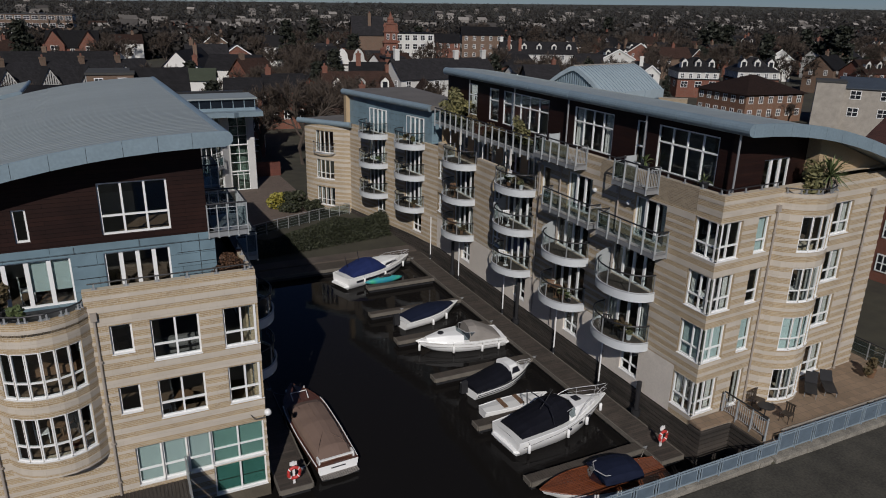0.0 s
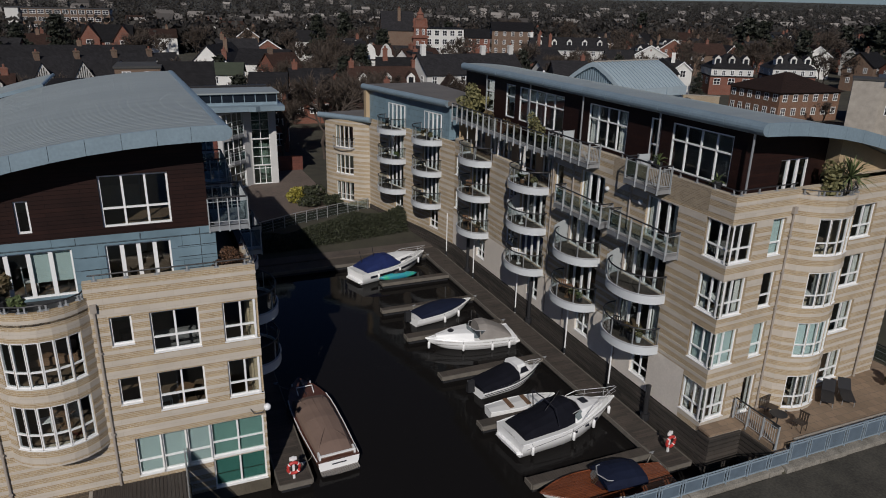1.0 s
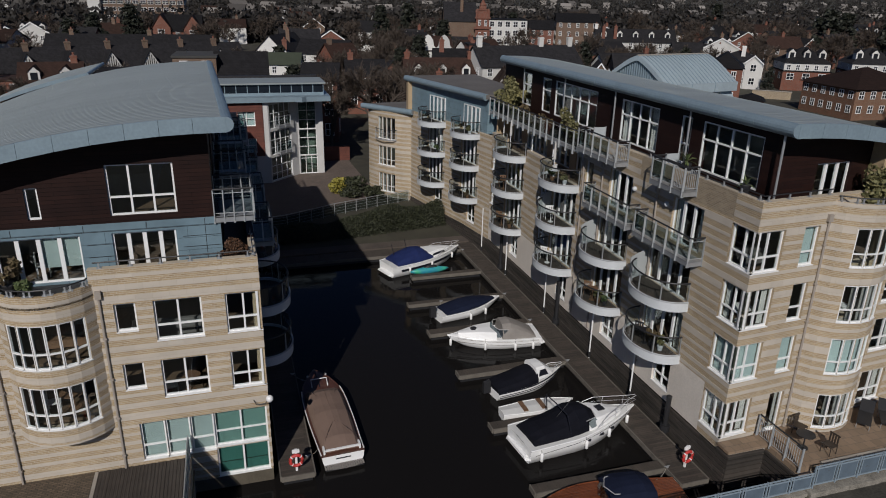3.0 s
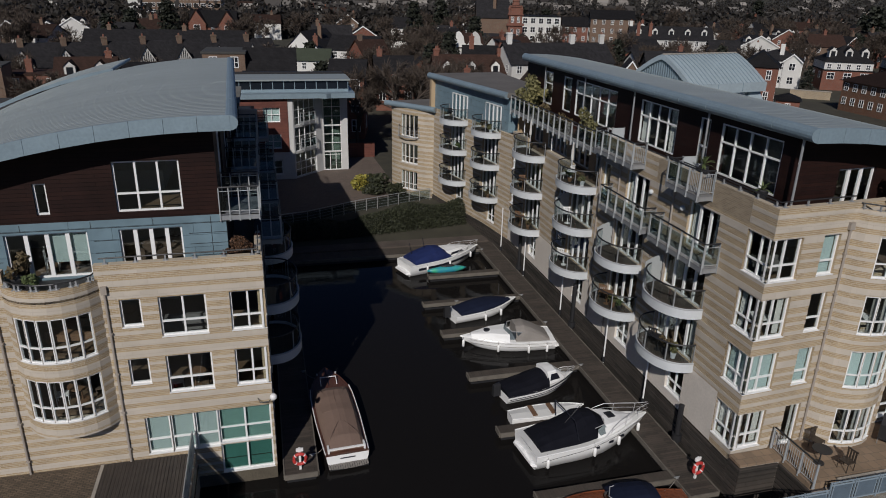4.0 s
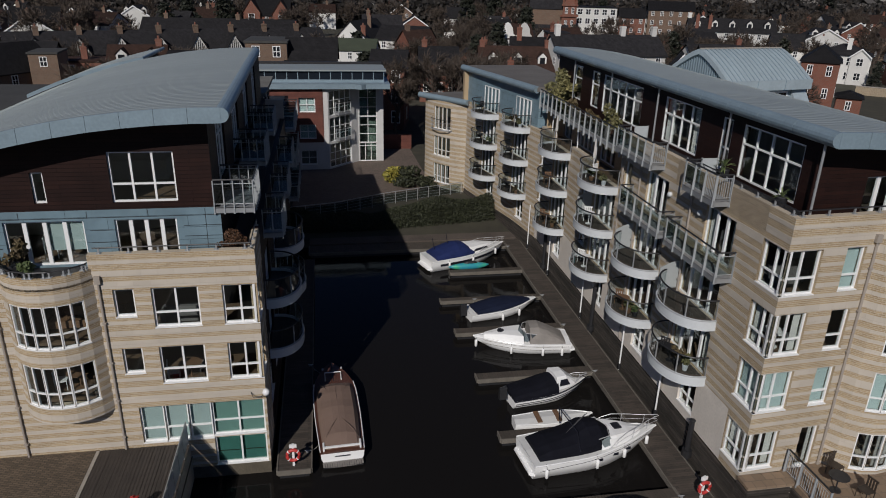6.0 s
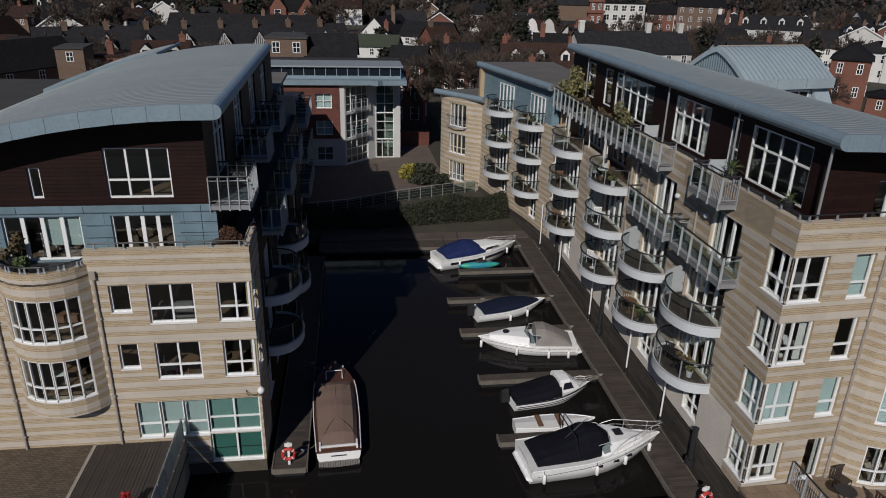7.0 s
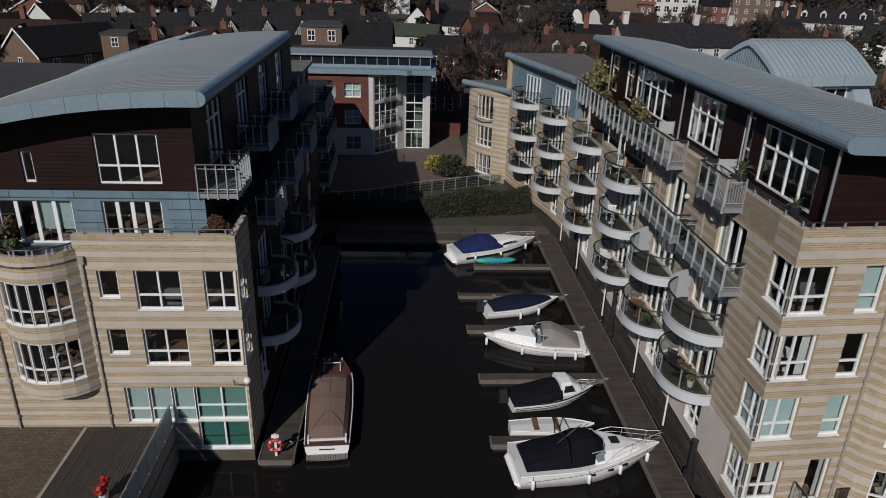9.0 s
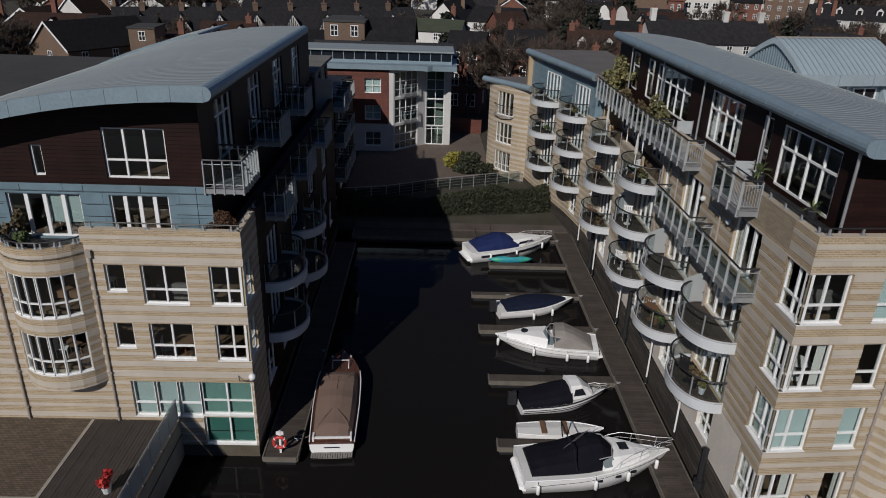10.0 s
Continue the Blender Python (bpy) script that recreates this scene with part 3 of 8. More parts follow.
prof = LPROF
barrel_roof(LB, prof, -0.3, 25.2, 0.48, lean=-0.033, fall=0.013)

# ---- right building ----
RB = thing("apartment_building", "striped buff brick apartment block with curved balconies and a metal roof", "apartment building")
RP = [(13.0, 42.5), (16.3, 38.0), (17.3, 33.5), (18.5, 28.5), (19.25, 24.0), (19.3, -5.4), (32.2, -4.5), (32.6, 20)]
RL = Line(RP)


def ury(y):
    """Length along the marina side at y."""
    for i in range(5):
        a, b = RL.p[i], RL.p[i + 1]
        if b.y <= y <= a.y:
            return RL.u[i] + (a.y - y) / (a.y - b.y) * (RL.u[i + 1] - RL.u[i])


urx = lambda x: RL.u[5] + (x - 19.3) / (32.2 - 19.3) * (RL.u[6] - RL.u[5])
M_BUFFWALL = mat("buff_render", (0.42, 0.31, 0.19), 0.8, noise_amt=0.12, noise_scale=0.7, fine=10)
RPROF = [(20.1 + d, 16.38 - 0.0185 * max(0, d - 0.3) ** 2) for d in [0, 0.5, 1, 1.6, 2.4, 3.4, 4.6, 6, 7.6, 9.4, 11.4, 13.6]]
o = []
heads = (4.05, 6.88, 9.44, 12.02)
for i, h in enumerate(heads):
    ins = (CUR, BLI, CUR, None)[i]
    wins.append(add_win(RB, RL, o, ury(-3.9), RL.u[5], h - 1.8, h, cols=2, inside=ins, ends=(True, False)))
    wins.append(add_win(RB, RL, o, RL.u[5], urx(20.8), h - 1.8, h, cols=2, inside=ins, ends=(False, True)))
    wins.append(add_win(RB, RL, o, urx(21.85), urx(22.7), h - 1.75 - (0.3 if i == 0 else 0), h, cols=1, inside=(CUR, BLI, None, BLI)[i], transom=0.34 if i else 0))
    wins.append(add_win(RB, RL, o, urx(27.6), urx(29.2), h - 1.7, h, cols=2, inside=CUR))
    o.append((urx(23.5), urx(26.6), h - 1.85, h + 0.3))
COLS = [(-1.9, 3.7, (1, 2)), (3.6, 3.5, (1, 2)), (9.5, 3.6, (1, 2, 3)), (17.5, 3.6, (1, 2, 3)), (26.0, 3.4, (1, 2, 3)), (31.6, 3.4, (1, 2, 3))]
FLR = {1: 4.15, 2: 6.95, 3: 9.6, 4: 12.3}
for y, w, fl in COLS:
    ym = min(y + w / 2, 40)
    for f in fl:
        hw = w / 2 - 0.2 if y < 25 else 1.35
        if not (f == 3 and y < 20):
            wins.append(add_win(RB, RL, o, ury(ym) - hw, ury(ym) + hw, FLR[f] + 0.37, FLR[f] + 2.52, cols=4, transom=0, sill=False, name="french_door", inside=CUR if (f + int(y)) % 3 == 0 else None))
    wins.append(add_win(RB, RL, o, ury(ym - 0.6) - 0.7, ury(ym - 0.6) + 0.7, 2.2, 3.75, cols=2))
for y in (-0.9, 4.95):
    wins.append(add_win(RB, RL, o, ury(y) - 1.15, ury(y) + 1.15, FLR[3] + 0.3, FLR[3] + 2.4, cols=3, transom=0, sill=False, name="french_door", inside=CUR))
wins.append(add_win(RB, RL, o, ury(8.85), ury(7.95), FLR[3] + 0.35, FLR[3] + 2.2, cols=1, transom=0))
for y in (14.2, 23.8):
    for f in (1, 2, 3):
        if f < 3:
            wins.append(add_win(RB, RL, o, ury(y) - 0.6, ury(y) + 0.6, FLR[f] + 0.7, FLR[f] + 2.3, cols=2))
CE = Line([(13.0 + 3.3 * k / 10 - 0.55 * 0.807 * math.sin(math.pi * k / 10) ** 0.8, 42.5 - 4.5 * k / 10 - 0.55 * 0.59 * math.sin(math.pi * k / 10) ** 0.8) for k in range(11)])
ce_o = []
for z, h_, nm_ in ((1.75, 1.85, "window"), (4.45, 1.9, "window"), (7.1, 2.15, "french_door")):
    for k in (3, 4, 5, 6):
        wins.append(add_win(RB, CE, ce_o, CE.u[k], CE.u[k + 1], z, z + h_, cols=1, transom=0.3 if nm_ == "window" else 0, inside=CUR if z < 2 or k == 3 else None, bar=0.05, name=nm_))
facade(RB, CE, 0, CE.u[-1], 0.0, 9.9, ce_o, top=9.9)
facade(RB, RL, RL.u[1], RL.u[4], 0.5, 10.2, [q for q in o if RL.u[1] < q[0] and q[1] < RL.u[4] + 0.3], top=10.2)
LG_ = ury(9.35)
facade(RB, RL, RL.u[4], LG_, 4.3, 9.97, [q for q in o if RL.u[4] + 0.3 < q[1] < LG_ and q[3] > 4.3], top=13.3, scale=1.08)
BASE_ = ury(-3.9)
facade(RB, RL, RL.u[4], BASE_, 1.7, 4.3, [q for q in o if RL.u[4] + 0.3 < q[1] < BASE_ and q[3] < 4.3], banded=False, material=M_RENDERBASE, name="base_wall")
for ya, yb in ((24.0, 21.3), (17.3, 13.3)):
    facade(RB, RL, ury(ya), ury(yb), 9.97, 10.6, [], top=13.3, scale=1.08, name="parapet")
facade(RB, RL, LG_, BASE_, 4.3, 12.2, [q for q in o if q[1] > LG_ and q[3] > 4.3 and q[0] < BASE_], top=13.3, scale=1.08)
PAR_ = ury(3.2)
facade(RB, RL, LG_, PAR_, 12.2, 13.3, [], top=13.3, scale=1.08, name="parapet")
facade(RB, RL, PAR_, BASE_, 12.2, 13.3, [], banded=False, material=M_OLDBRICK, name="parapet")
facade(RB, RL, BASE_, RL.u[5] + 6.9, 1.7, 13.3, [q for q in o if q[1] > BASE_], top=13.3, scale=1.08)
# open loggia under the long roof terrace
LO = Line([(20.9, 24.2), (20.9, 9.3)])
lo_o = []
for ya, yb, n_ in ((21.2, 17.5, 5), (16.6, 14.0, 3), (13.2, 9.6, 5), (23.8, 22.0, 2)):
    wins.append(add_win(RB, LO, lo_o, 24.2 - ya, 24.2 - yb, 9.9, 11.95, cols=n_, transom=0, sill=False, name="french_door", inside=CUR))
facade(RB, LO, 0, LO.u[-1], 9.82, 12.05, lo_o, banded=False, material=M_BUFFWALL, thick=0.2, name="loggia_wall")
for y in (9.2, 24.02):
    bm = bmesh.new()
    box(bm, 19.62, y, 9.83, 20.9, y + 0.14, 12.04)
    part("loggia_wall", bm, M_BUFFWALL, RB)
for y in (22.2, 16.9, 13.6):
    bm = bmesh.new()
    tube(bm, [(19.45, y, 9.9), (19.45, y, 12.05)], 0.04, 8)
    part("loggia_post", bm, M_WHITE, RB)
under_roof(facade(RB, RL, RL.u[5] + 6.9, RL.u[7], 1.2, 13.6, [q for q in o if q[1] > RL.u[5] + 6.9], top=13.3, scale=1.08), RPROF, 0.3)
under_roof(slab(RB, [(26.0, -4.6), (32.3, -4.2), (32.3, 19), (26.0, 19)], 13.6, 15.6, M_BUFFWALL, "penthouse_wall"), RPROF, 0.35)
# bay on the front
bx, br_ = 25.05, 2.1
by = -5.0 + 0.95
a0 = math.asin(1.85 / br_)
arc = [(bx + br_ * math.sin(a), by - br_ * math.cos(a)) for a in np.linspace(-a0, a0, 9)]
RBAY = Line(arc)
bo = []
for i, h in enumerate(heads):
    for k in range(2, 6):
        wins.append(add_win(RB, RBAY, bo, RBAY.u[k], RBAY.u[k + 1], h - 1.75, h, cols=1, transom=0.34, bar=0.055, back=0.03, inside=(CUR, BLI, CUR, None)[i]))
facade(RB, RBAY, 0, RBAY.u[-1], 1.2, 13.05, bo, top=13.3, scale=1.08, thick=0.14, name="bay_wall")
slab(RB, arc, 12.3, 12.4, M_DARK, "bay_terrace")
# quay boards under the marina wall
for a, b in zip(range(1, 5), range(2, 6)):
    pa, pb = RL.p[a], RL.p[b]
    fr = RL.axes((RL.u[a] + RL.u[b]) / 2, 0)
    L = RL.u[b] - RL.u[a]
    for i in range(10):
        z = -0.6 + 0.23 * i
        bm = bmesh.new()
        box(bm, -L / 2, -0.08 - 0.012 * (i % 3), z, L / 2, -0.01, z + 0.18, fr)
        part("quay_board", bm, M_BOARD, RB)
# penthouse
RT = Line([(20.5, 25.0), (20.5, -4.35), (26.0, -3.9)])
o = []
rty = lambda y: 25.0 - y
for ya, yb in ((0.45, -3.55), (7.65, 4.0), (16.1, 10.4), (18.1, 16.75), (21.4, 19.95)):
    wins.append(add_win(RB, RT, o, rty(ya), rty(yb), 13.2, 15.5, cols=5 if ya - yb > 5 else (4 if ya - yb > 2 else 1), transom=0, rowbars=(0.64,), back=0.03, inside=CUR if ya == 7.65 else None, sill=False, name="glazed_door"))
wins.append(add_win(RB, RT, o, rty(2.1), rty(1.3), 13.2, 15.5, cols=1, transom=0, rowbars=(0.42,), back=0.03))
wins.append(add_win(RB, RT, o, rty(-4.35) + 2.4, rty(-4.35) + 4.4, 12.4, 14.4, cols=3, transom=0, sill=False, name="french_door"))
under_roof(facade(RB, RT, 0, RT.u[-1], 12.2, 16.1, o, banded=False, material=M_BROWN, name="penthouse_wall"), RPROF, 0.3)
slab(RB, [(19.4, 24), (19.4, -5.2), (26.0, -4.7), (32, -4.3), (32.3, 20), (21, 24.5)], 12.1, 12.3, M_DECKX, "roof_terrace")
bm = bmesh.new()
box(bm, 19.65, -5.0, 12.302, 20.46, 9.0, 13.05)
part("raised_terrace", bm, M_DARK, RB)
for z in (1.55, 4.3, 7.1, 9.7):
    slab(RB, [(13.4, 42.3), (16.5, 38.3), (19.6, 24), (19.6, -5.1), (32, -4.2), (32.3, 20), (22, 42)], z, z + 0.12, M_FLOOR)
under_roof(slab(RB, [(23.0, 23), (23.0, -1), (31.9, -1), (31.9, 22)], 1.2, 15.0, M_ROOM, "core_wall"), RPROF, 0.7)
slab(RB, [(18.5, 42), (20.3, 38), (22.3, 26), (32, 22), (32, 42)], 1.2, 9.9, M_ROOM, "core_wall")
prof = RPROF
barrel_roof(RB, prof, -5.62, 24.5, 0.48, lean=-0.002)
for w in wins:
    window(*w[:6], **w[6])
# blue upper storey at the bend
BL = Line([(16.3, 38.0), (18.0, 31.5), (19.3, 25.4), (20.7, 25.2)])
facade(RB, BL, 0, BL.u[-1], 10.2, 13.0, [], banded=False, material=M_BLUE, name="blue_wall")
M_FELTROOF = mat("brown_grey_felt", (0.13, 0.12, 0.11), 0.85, noise_amt=0.25, noise_scale=0.5, fine=5)
UP = [(15.9, 38.6), (17.55, 31.4), (18.95, 25.0)]
LOW = [(12.4, 42.6), (16.25, 37.5)]
slab(RB, UP + [(23, 25.0), (23, 39)], 13.0, 13.36, M_FELTROOF, "upper_roof")
slab(RB, LOW + [(22, 38), (22, 44)], 9.9, 10.22, M_FELTROOF, "lower_roof")
for pts, z in ((UP, 13.16), (LOW, 10.05)):
    for (xa, ya), (xb, yb) in zip(pts, pts[1:]):
        bm = bmesh.new()
        tube(bm, [(xa, ya, z), (xb, yb, z)], 0.27, 14)
        part("eave_nose", bm, M_EDGE, RB)
bm = bmesh.new()
box(bm, 15.95, 37.9, 9.9, 16.35, 38.6, 13.0)
part("end_wall", bm, M_BUFFWALL, RB)
for y in (-5.0, 1.0, 7.8, 14.0, 20.5):
    bm = bmesh.new()
    tube(bm, [(20.12, y, 12.3), (20.12, y, 15.95)], 0.05, 8)
    part("roof_post", bm, M_STEEL, RB)


# ---- curved balconies ----
def d_balcony(owner, m, w, depth, label=""):
    """A D-shaped balcony: slab with a pale fascia, dark handrail, posts and bowed glass. m: middle of its straight side, x along, y inwards."""
    n = 28
    rim = [(-w / 2 * math.cos(math.pi * k / n), -depth * math.sin(math.pi * k / n) ** 0.8) for k in range(n + 1)]
    bm = bmesh.new()
    lo = [bm.verts.new((x, y, 0.06)) for x, y in rim]
    hi = [bm.verts.new((x, y, 0.36)) for x, y in rim]
    bm.faces.new(lo)
    bm.faces.new(hi[::-1])
    for a, b, c, d in zip(lo, lo[1:], hi[1:], hi):
        bm.faces.new((a, b, c, d))
    bm.transform(m)
    bal = part("balcony", bm, M_DECKX, owner, label or "curved balcony with a pale fascia and glass rail")
    bm = bmesh.new()
    for (xa, ya), (xb, yb) in zip(rim, rim[1:]):
        ra, rb2 = Vector((xa, ya)) * 1.0, Vector((xb, yb)) * 1.0
        oa, ob = ra * 1.03, rb2 * 1.03
        quad(bm, (oa.x, oa.y, 0), (ob.x, ob.y, 0), (ob.x, ob.y, 0.5), (oa.x, oa.y, 0.5))
        quad(bm, (oa.x, oa.y, 0.5), (ob.x, ob.y, 0.5), (rb2.x, rb2.y, 0.5), (ra.x, ra.y, 0.5))
        quad(bm, (ra.x, ra.y, 0), (rb2.x, rb2.y, 0), (rb2.x, rb2.y, 0.5), (ra.x, ra.y, 0.5))
        quad(bm, (oa.x, oa.y, 0), (ob.x, ob.y, 0), (rb2.x, rb2.y, 0), (ra.x, ra.y, 0))
    bm.transform(m)
    part("fascia", bm, M_FASCIA, bal)
    bm = bmesh.new()
    tube(bm, [(x * 1.035, y * 1.035, 0.47) for x, y in rim], 0.022, 4)
    bm.transform(m)
    part("fascia_trim", bm, M_STEEL, bal)
    bm = bmesh.new()
    tube(bm, [(x * 0.99, y * 0.99, 1.42) for x, y in rim], 0.04, 6)
    bm.transform(m)
    part("handrail", bm, M_DARK, bal)
    bm = bmesh.new()
    for (xa, ya), (xb, yb) in zip(rim, rim[1:]):
        quad(bm, (xa * .97, ya * .97, 0.55), (xb * .97, yb * .97, 0.55), (xb * .97, yb * .97, 1.36), (xa * .97, ya * .97, 1.36))
    bm.transform(m)
    part("glass_panel", bm, M_RAILGLASS, bal)
    for k in (0, 7, 14, 21, 28):
        x, y = rim[k]
        bm = bmesh.new()
        box(bm, x * .98 - 0.025, y * .98 - 0.025, 0.36, x * .98 + 0.025, y * .98 + 0.025, 1.42)
        bm.transform(m)
        part("post", bm, M_STEEL, bal)
    return bal


for y, w, fl in COLS:
    for f in fl:
        u = ury(min(y + w / 2, 40))
        d_balcony(RB, RL.axes(u, FLR[f]), w, 1.55)
for y in (3.2, 9.5):
    for f in (1, 2):
        d_balcony(LB, LF.axes(uy(y + 1.8), (4.0, 6.6)[f - 1]), 3.6, 1.5)

# ---- pontoons ----
M_EDGEBOARD = mat("weathered_edge_board", (0.135, 0.12, 0.10), 0.85, noise_amt=0.3, noise_scale=2, fine=20)
def pontoon(x0, y0, x1, y1, label="weathered timber pontoon floating on the marina"):
    t = thing("pontoon", label, "pontoon")
    bm = bmesh.new()
    box(bm, x0, y0, 0.30, x1, y1, 0.45)
    part("deck", bm, M_DECK if (x1 - x0) < (y1 - y0) else M_DECKX, t)
    bm = bmesh.new()
    box(bm, x0 + 0.08, y0 + 0.08, -0.2, x1 - 0.08, y1 - 0.08, 0.30)
    part("float", bm, M_DARK, t)
    for e in ((x0 - 0.06, y0, x0, y1), (x1, y0, x1 + 0.06, y1), (x0, y0 - 0.06, x1, y0)):
        bm = bmesh.new()
        box(bm, e[0], e[1], 0.24, e[2], e[3], 0.49)
        part("edge_board", bm, M_EDGEBOARD, t)
    return t


pontoon(17.35, -5.8, 18.75, 27.0)
pontoon(0.3, -0.6, 1.75, 24.0)
pontoon(1.4, 25.2, 17.4, 26.8)
for x0, y0, x1, y1 in ((10.8, -4.6, 17.35, -4.0), (10.7, 0.3, 17.35, 0.95), (10.7, 5.6, 17.35, 6.25), (10.5, 10.9, 17.35, 11.6), (10.3, 15.5, 17.35, 16.0), (11.8, 20.2, 17.35, 20.8)):
    pontoon(x0, y0, x1, y1)



# ---- rails, pipes, poles ----
M_FROST = mat("frosted_panel", (0.42, 0.45, 0.465), 0.35, noise_amt=0.1)
def railing(pts, h=1.1, spacing=1.2, infill=None, label="", owner=None, rail=M_DARK, post=M_STEEL, bars=0, m=None, name="railing", radius=0.03, category="railing"):
    """Posts, a top rail and panes or bars along the points."""
    t = owner or thing(name, label, category)
    P = [Vector(p) for p in pts]
    bm = bmesh.new()
    tube(bm, [p + Vector((0, 0, h)) for p in P], radius, 6)
    part("top_rail", bm, rail, t)
    stops = []
    for a, b in zip(P, P[1:]):
        n = max(1, round((b - a).length / spacing))
        stops += [a.lerp(b, k / n) for k in range(n)]
    stops.append(P[-1])
    pm = bmesh.new()
    box(pm, -0.025, -0.025, 0, 0.025, 0.025, h)
    pme = mesh_of(pm, "post", post)
    for s in stops:
        part("post", pme, None, t).location = s
    for a, b in zip(stops, stops[1:]):
        d = (b - a)
        if d.length < 0.2:
            continue
        e = d.normalized() * 0.05
        if infill:
            bm = bmesh.new()
            lo, hi = 0.12, h - 0.1
            nrm = Vector((d.y, -d.x, 0)).normalized() * 0.012
            for sgn in (1, -1):
                quad(bm, a + e + Vector((0, 0, lo)) + nrm * sgn, b - e + Vector((0, 0, lo)) + nrm * sgn, b - e + Vector((0, 0, hi)) + nrm * sgn, a + e + Vector((0, 0, hi)) + nrm * sgn)
            part("panel", bm, infill, t)
        for k in range(bars):
            bm = bmesh.new()
            z = Vector((0, 0, h * (k + 0.6) / (bars + 0.4)))
            tube(bm, [a + z, b + z], 0.012, 4)
            part("bar", bm, post, t)
    return t


_fin = {}


def fin_rail(owner, pts, h=1.1, spacing=0.95, below=0.34, barred=False):
    """Flat pale fins that reach below the floor, a dark handrail, thin rails and clear panes between; barred: the last stretch has close bars."""
    if below not in _fin:
        bm = bmesh.new()
        v = box(bm, -0.020, -0.048, -below, 0.020, 0.034, h - 0.02)
        for k in v:
            if k.co.z < 0 and k.co.y < 0:
                k.co.y -= 0.03
        box(bm, -0.028, -0.085, -below, 0.028, 0.045, -below + 0.05)
        _fin[below] = mesh_of(bm, "fin", M_FIN)
    P = [Vector(p) for p in pts]
    bm = bmesh.new()
    tube(bm, [p + Vector((0, 0, h)) for p in P], 0.04, 6)
    part("handrail", bm, M_DARK, owner)
    for z in (0.12, h - 0.16):
        bm = bmesh.new()
        tube(bm, [p + Vector((0, 0, z)) for p in P], 0.014, 4)
        part("thin_rail", bm, M_FIN, owner)
    for i, (a, b) in enumerate(zip(P, P[1:])):
        d = b - a
        n = max(1, round(d.length / spacing))
        turn = math.atan2(d.y, d.x)
        for k in range(n + 1):
            if k == 0 and i:
                continue
            q = a.lerp(b, k / n)
            part("fin", _fin[below], None, owner).matrix_local = Matrix.Translation(q) @ Matrix.Rotation(turn, 4, "Z")
        close = barred and i == len(P) - 2
        for k in range(n):
            u, v = a.lerp(b, (k + 0.08) / n), a.lerp(b, (k + 0.92) / n)
            if close or (barred and i == len(P) - 3 and k == n - 1):
                for j in range(7):
                    q = u.lerp(v, j / 6)
                    bm = bmesh.new()
                    tube(bm, [q + Vector((0, 0, 0.13)), q + Vector((0, 0, h - 0.16))], 0.012, 4)
                    part("bar", bm, M_FIN, owner)
            else:
                bm = bmesh.new()
                nrm = Vector((d.y, -d.x, 0)).normalized() * 0.008
                for sgn in (1, -1):
                    quad(bm, u + Vector((0, 0, 0.14)) + nrm * sgn, v + Vector((0, 0, 0.14)) + nrm * sgn, v + Vector((0, 0, h - 0.18)) + nrm * sgn, u + Vector((0, 0, h - 0.18)) + nrm * sgn)
                part("glass_panel", bm, M_RAILGLASS, owner)


def steel_balcony(owner, m, w, depth, h=1.1, barred=False, step=0.9):
    """A rectangular steel balcony: channel frame, deck, fins, dark handrail and glass."""
    bm = bmesh.new()
    box(bm, -w / 2, -depth, 0.0, w / 2, 0, 0.05)
    box(bm, -w / 2, -depth, -0.2, w / 2, -depth + 0.06, 0.045)
    for x in (-w / 2, w / 2 - 0.06):
        box(bm, x, -depth + 0.03, -0.2, x + 0.06, 0, 0.04)
    bm.transform(m)
    bal = part("balcony", bm, M_STEEL, owner, "galvanised steel balcony with a dark handrail")
    corners = [(-w / 2 + 0.03, 0, 0.05), (-w / 2 + 0.03, -depth + 0.03, 0.05), (w / 2 - 0.03, -depth + 0.03, 0.05), (w / 2 - 0.03, 0, 0.05)]
    fin_rail(bal, [m @ Vector(c) for c in corners], h, step, 0.28, barred)
    return bal


M_FIN = mat("pale_steel_fin", (0.37, 0.39, 0.40), 0.5, metal=0.15, noise_amt=0.1)
for y, w, f in ((-0.1, 4.6, 3), (5.25, 4.7, 3)):
    steel_balcony(RB, RL.axes(ury(y), FLR[f] + 0.05), w, 0.75)
steel_balcony(RB, RL.axes(ury(0.0), 12.62), 2.6, 0.75, barred=True)
steel_balcony(RB, RL.axes(ury(6.65), 12.62), 4.3, 0.75, barred=True)
tr_ = thing("railing", "pale steel fin and glass railing along the roof terrace", "railing")
fin_rail(tr_, [(19.0, 24.2, 12.24), (19.0, 9.2, 12.24)], 1.1, 0.94, 0.34)
bm = bmesh.new()
box(bm, 19.05, 8.8, 12.05, 20.7, 24.2, 12.22)
part("terrace_slab", bm, M_STEEL, RB)


bm = bmesh.new()
jp = [CE.pt(CE.u[5] + d_, 7.12, o_) for d_, o_ in ((-1.3, 0.02), (-1.05, 0.4), (0.0, 0.62), (1.05, 0.4), (1.3, 0.02))]
tube(bm, jp, 0.05, 6)
jb = part("juliet_balcony", bm, M_STEEL, RB, "small bowed steel balcony at the end wall")
for dz_ in (0.35, 0.7, 1.0):
    bm = bmesh.new()
    tube(bm, [p + Vector((0, 0, dz_)) for p in jp], 0.03 if dz_ > 0.9 else 0.014, 6)
    part("handrail" if dz_ > 0.9 else "thin_rail", bm, M_DARK if dz_ > 0.9 else M_FIN, jb)
for p in jp:
    bm = bmesh.new()
    tube(bm, [p, p + Vector((0, 0, 1.0))], 0.02, 6)
    part("post", bm, M_FIN, jb)


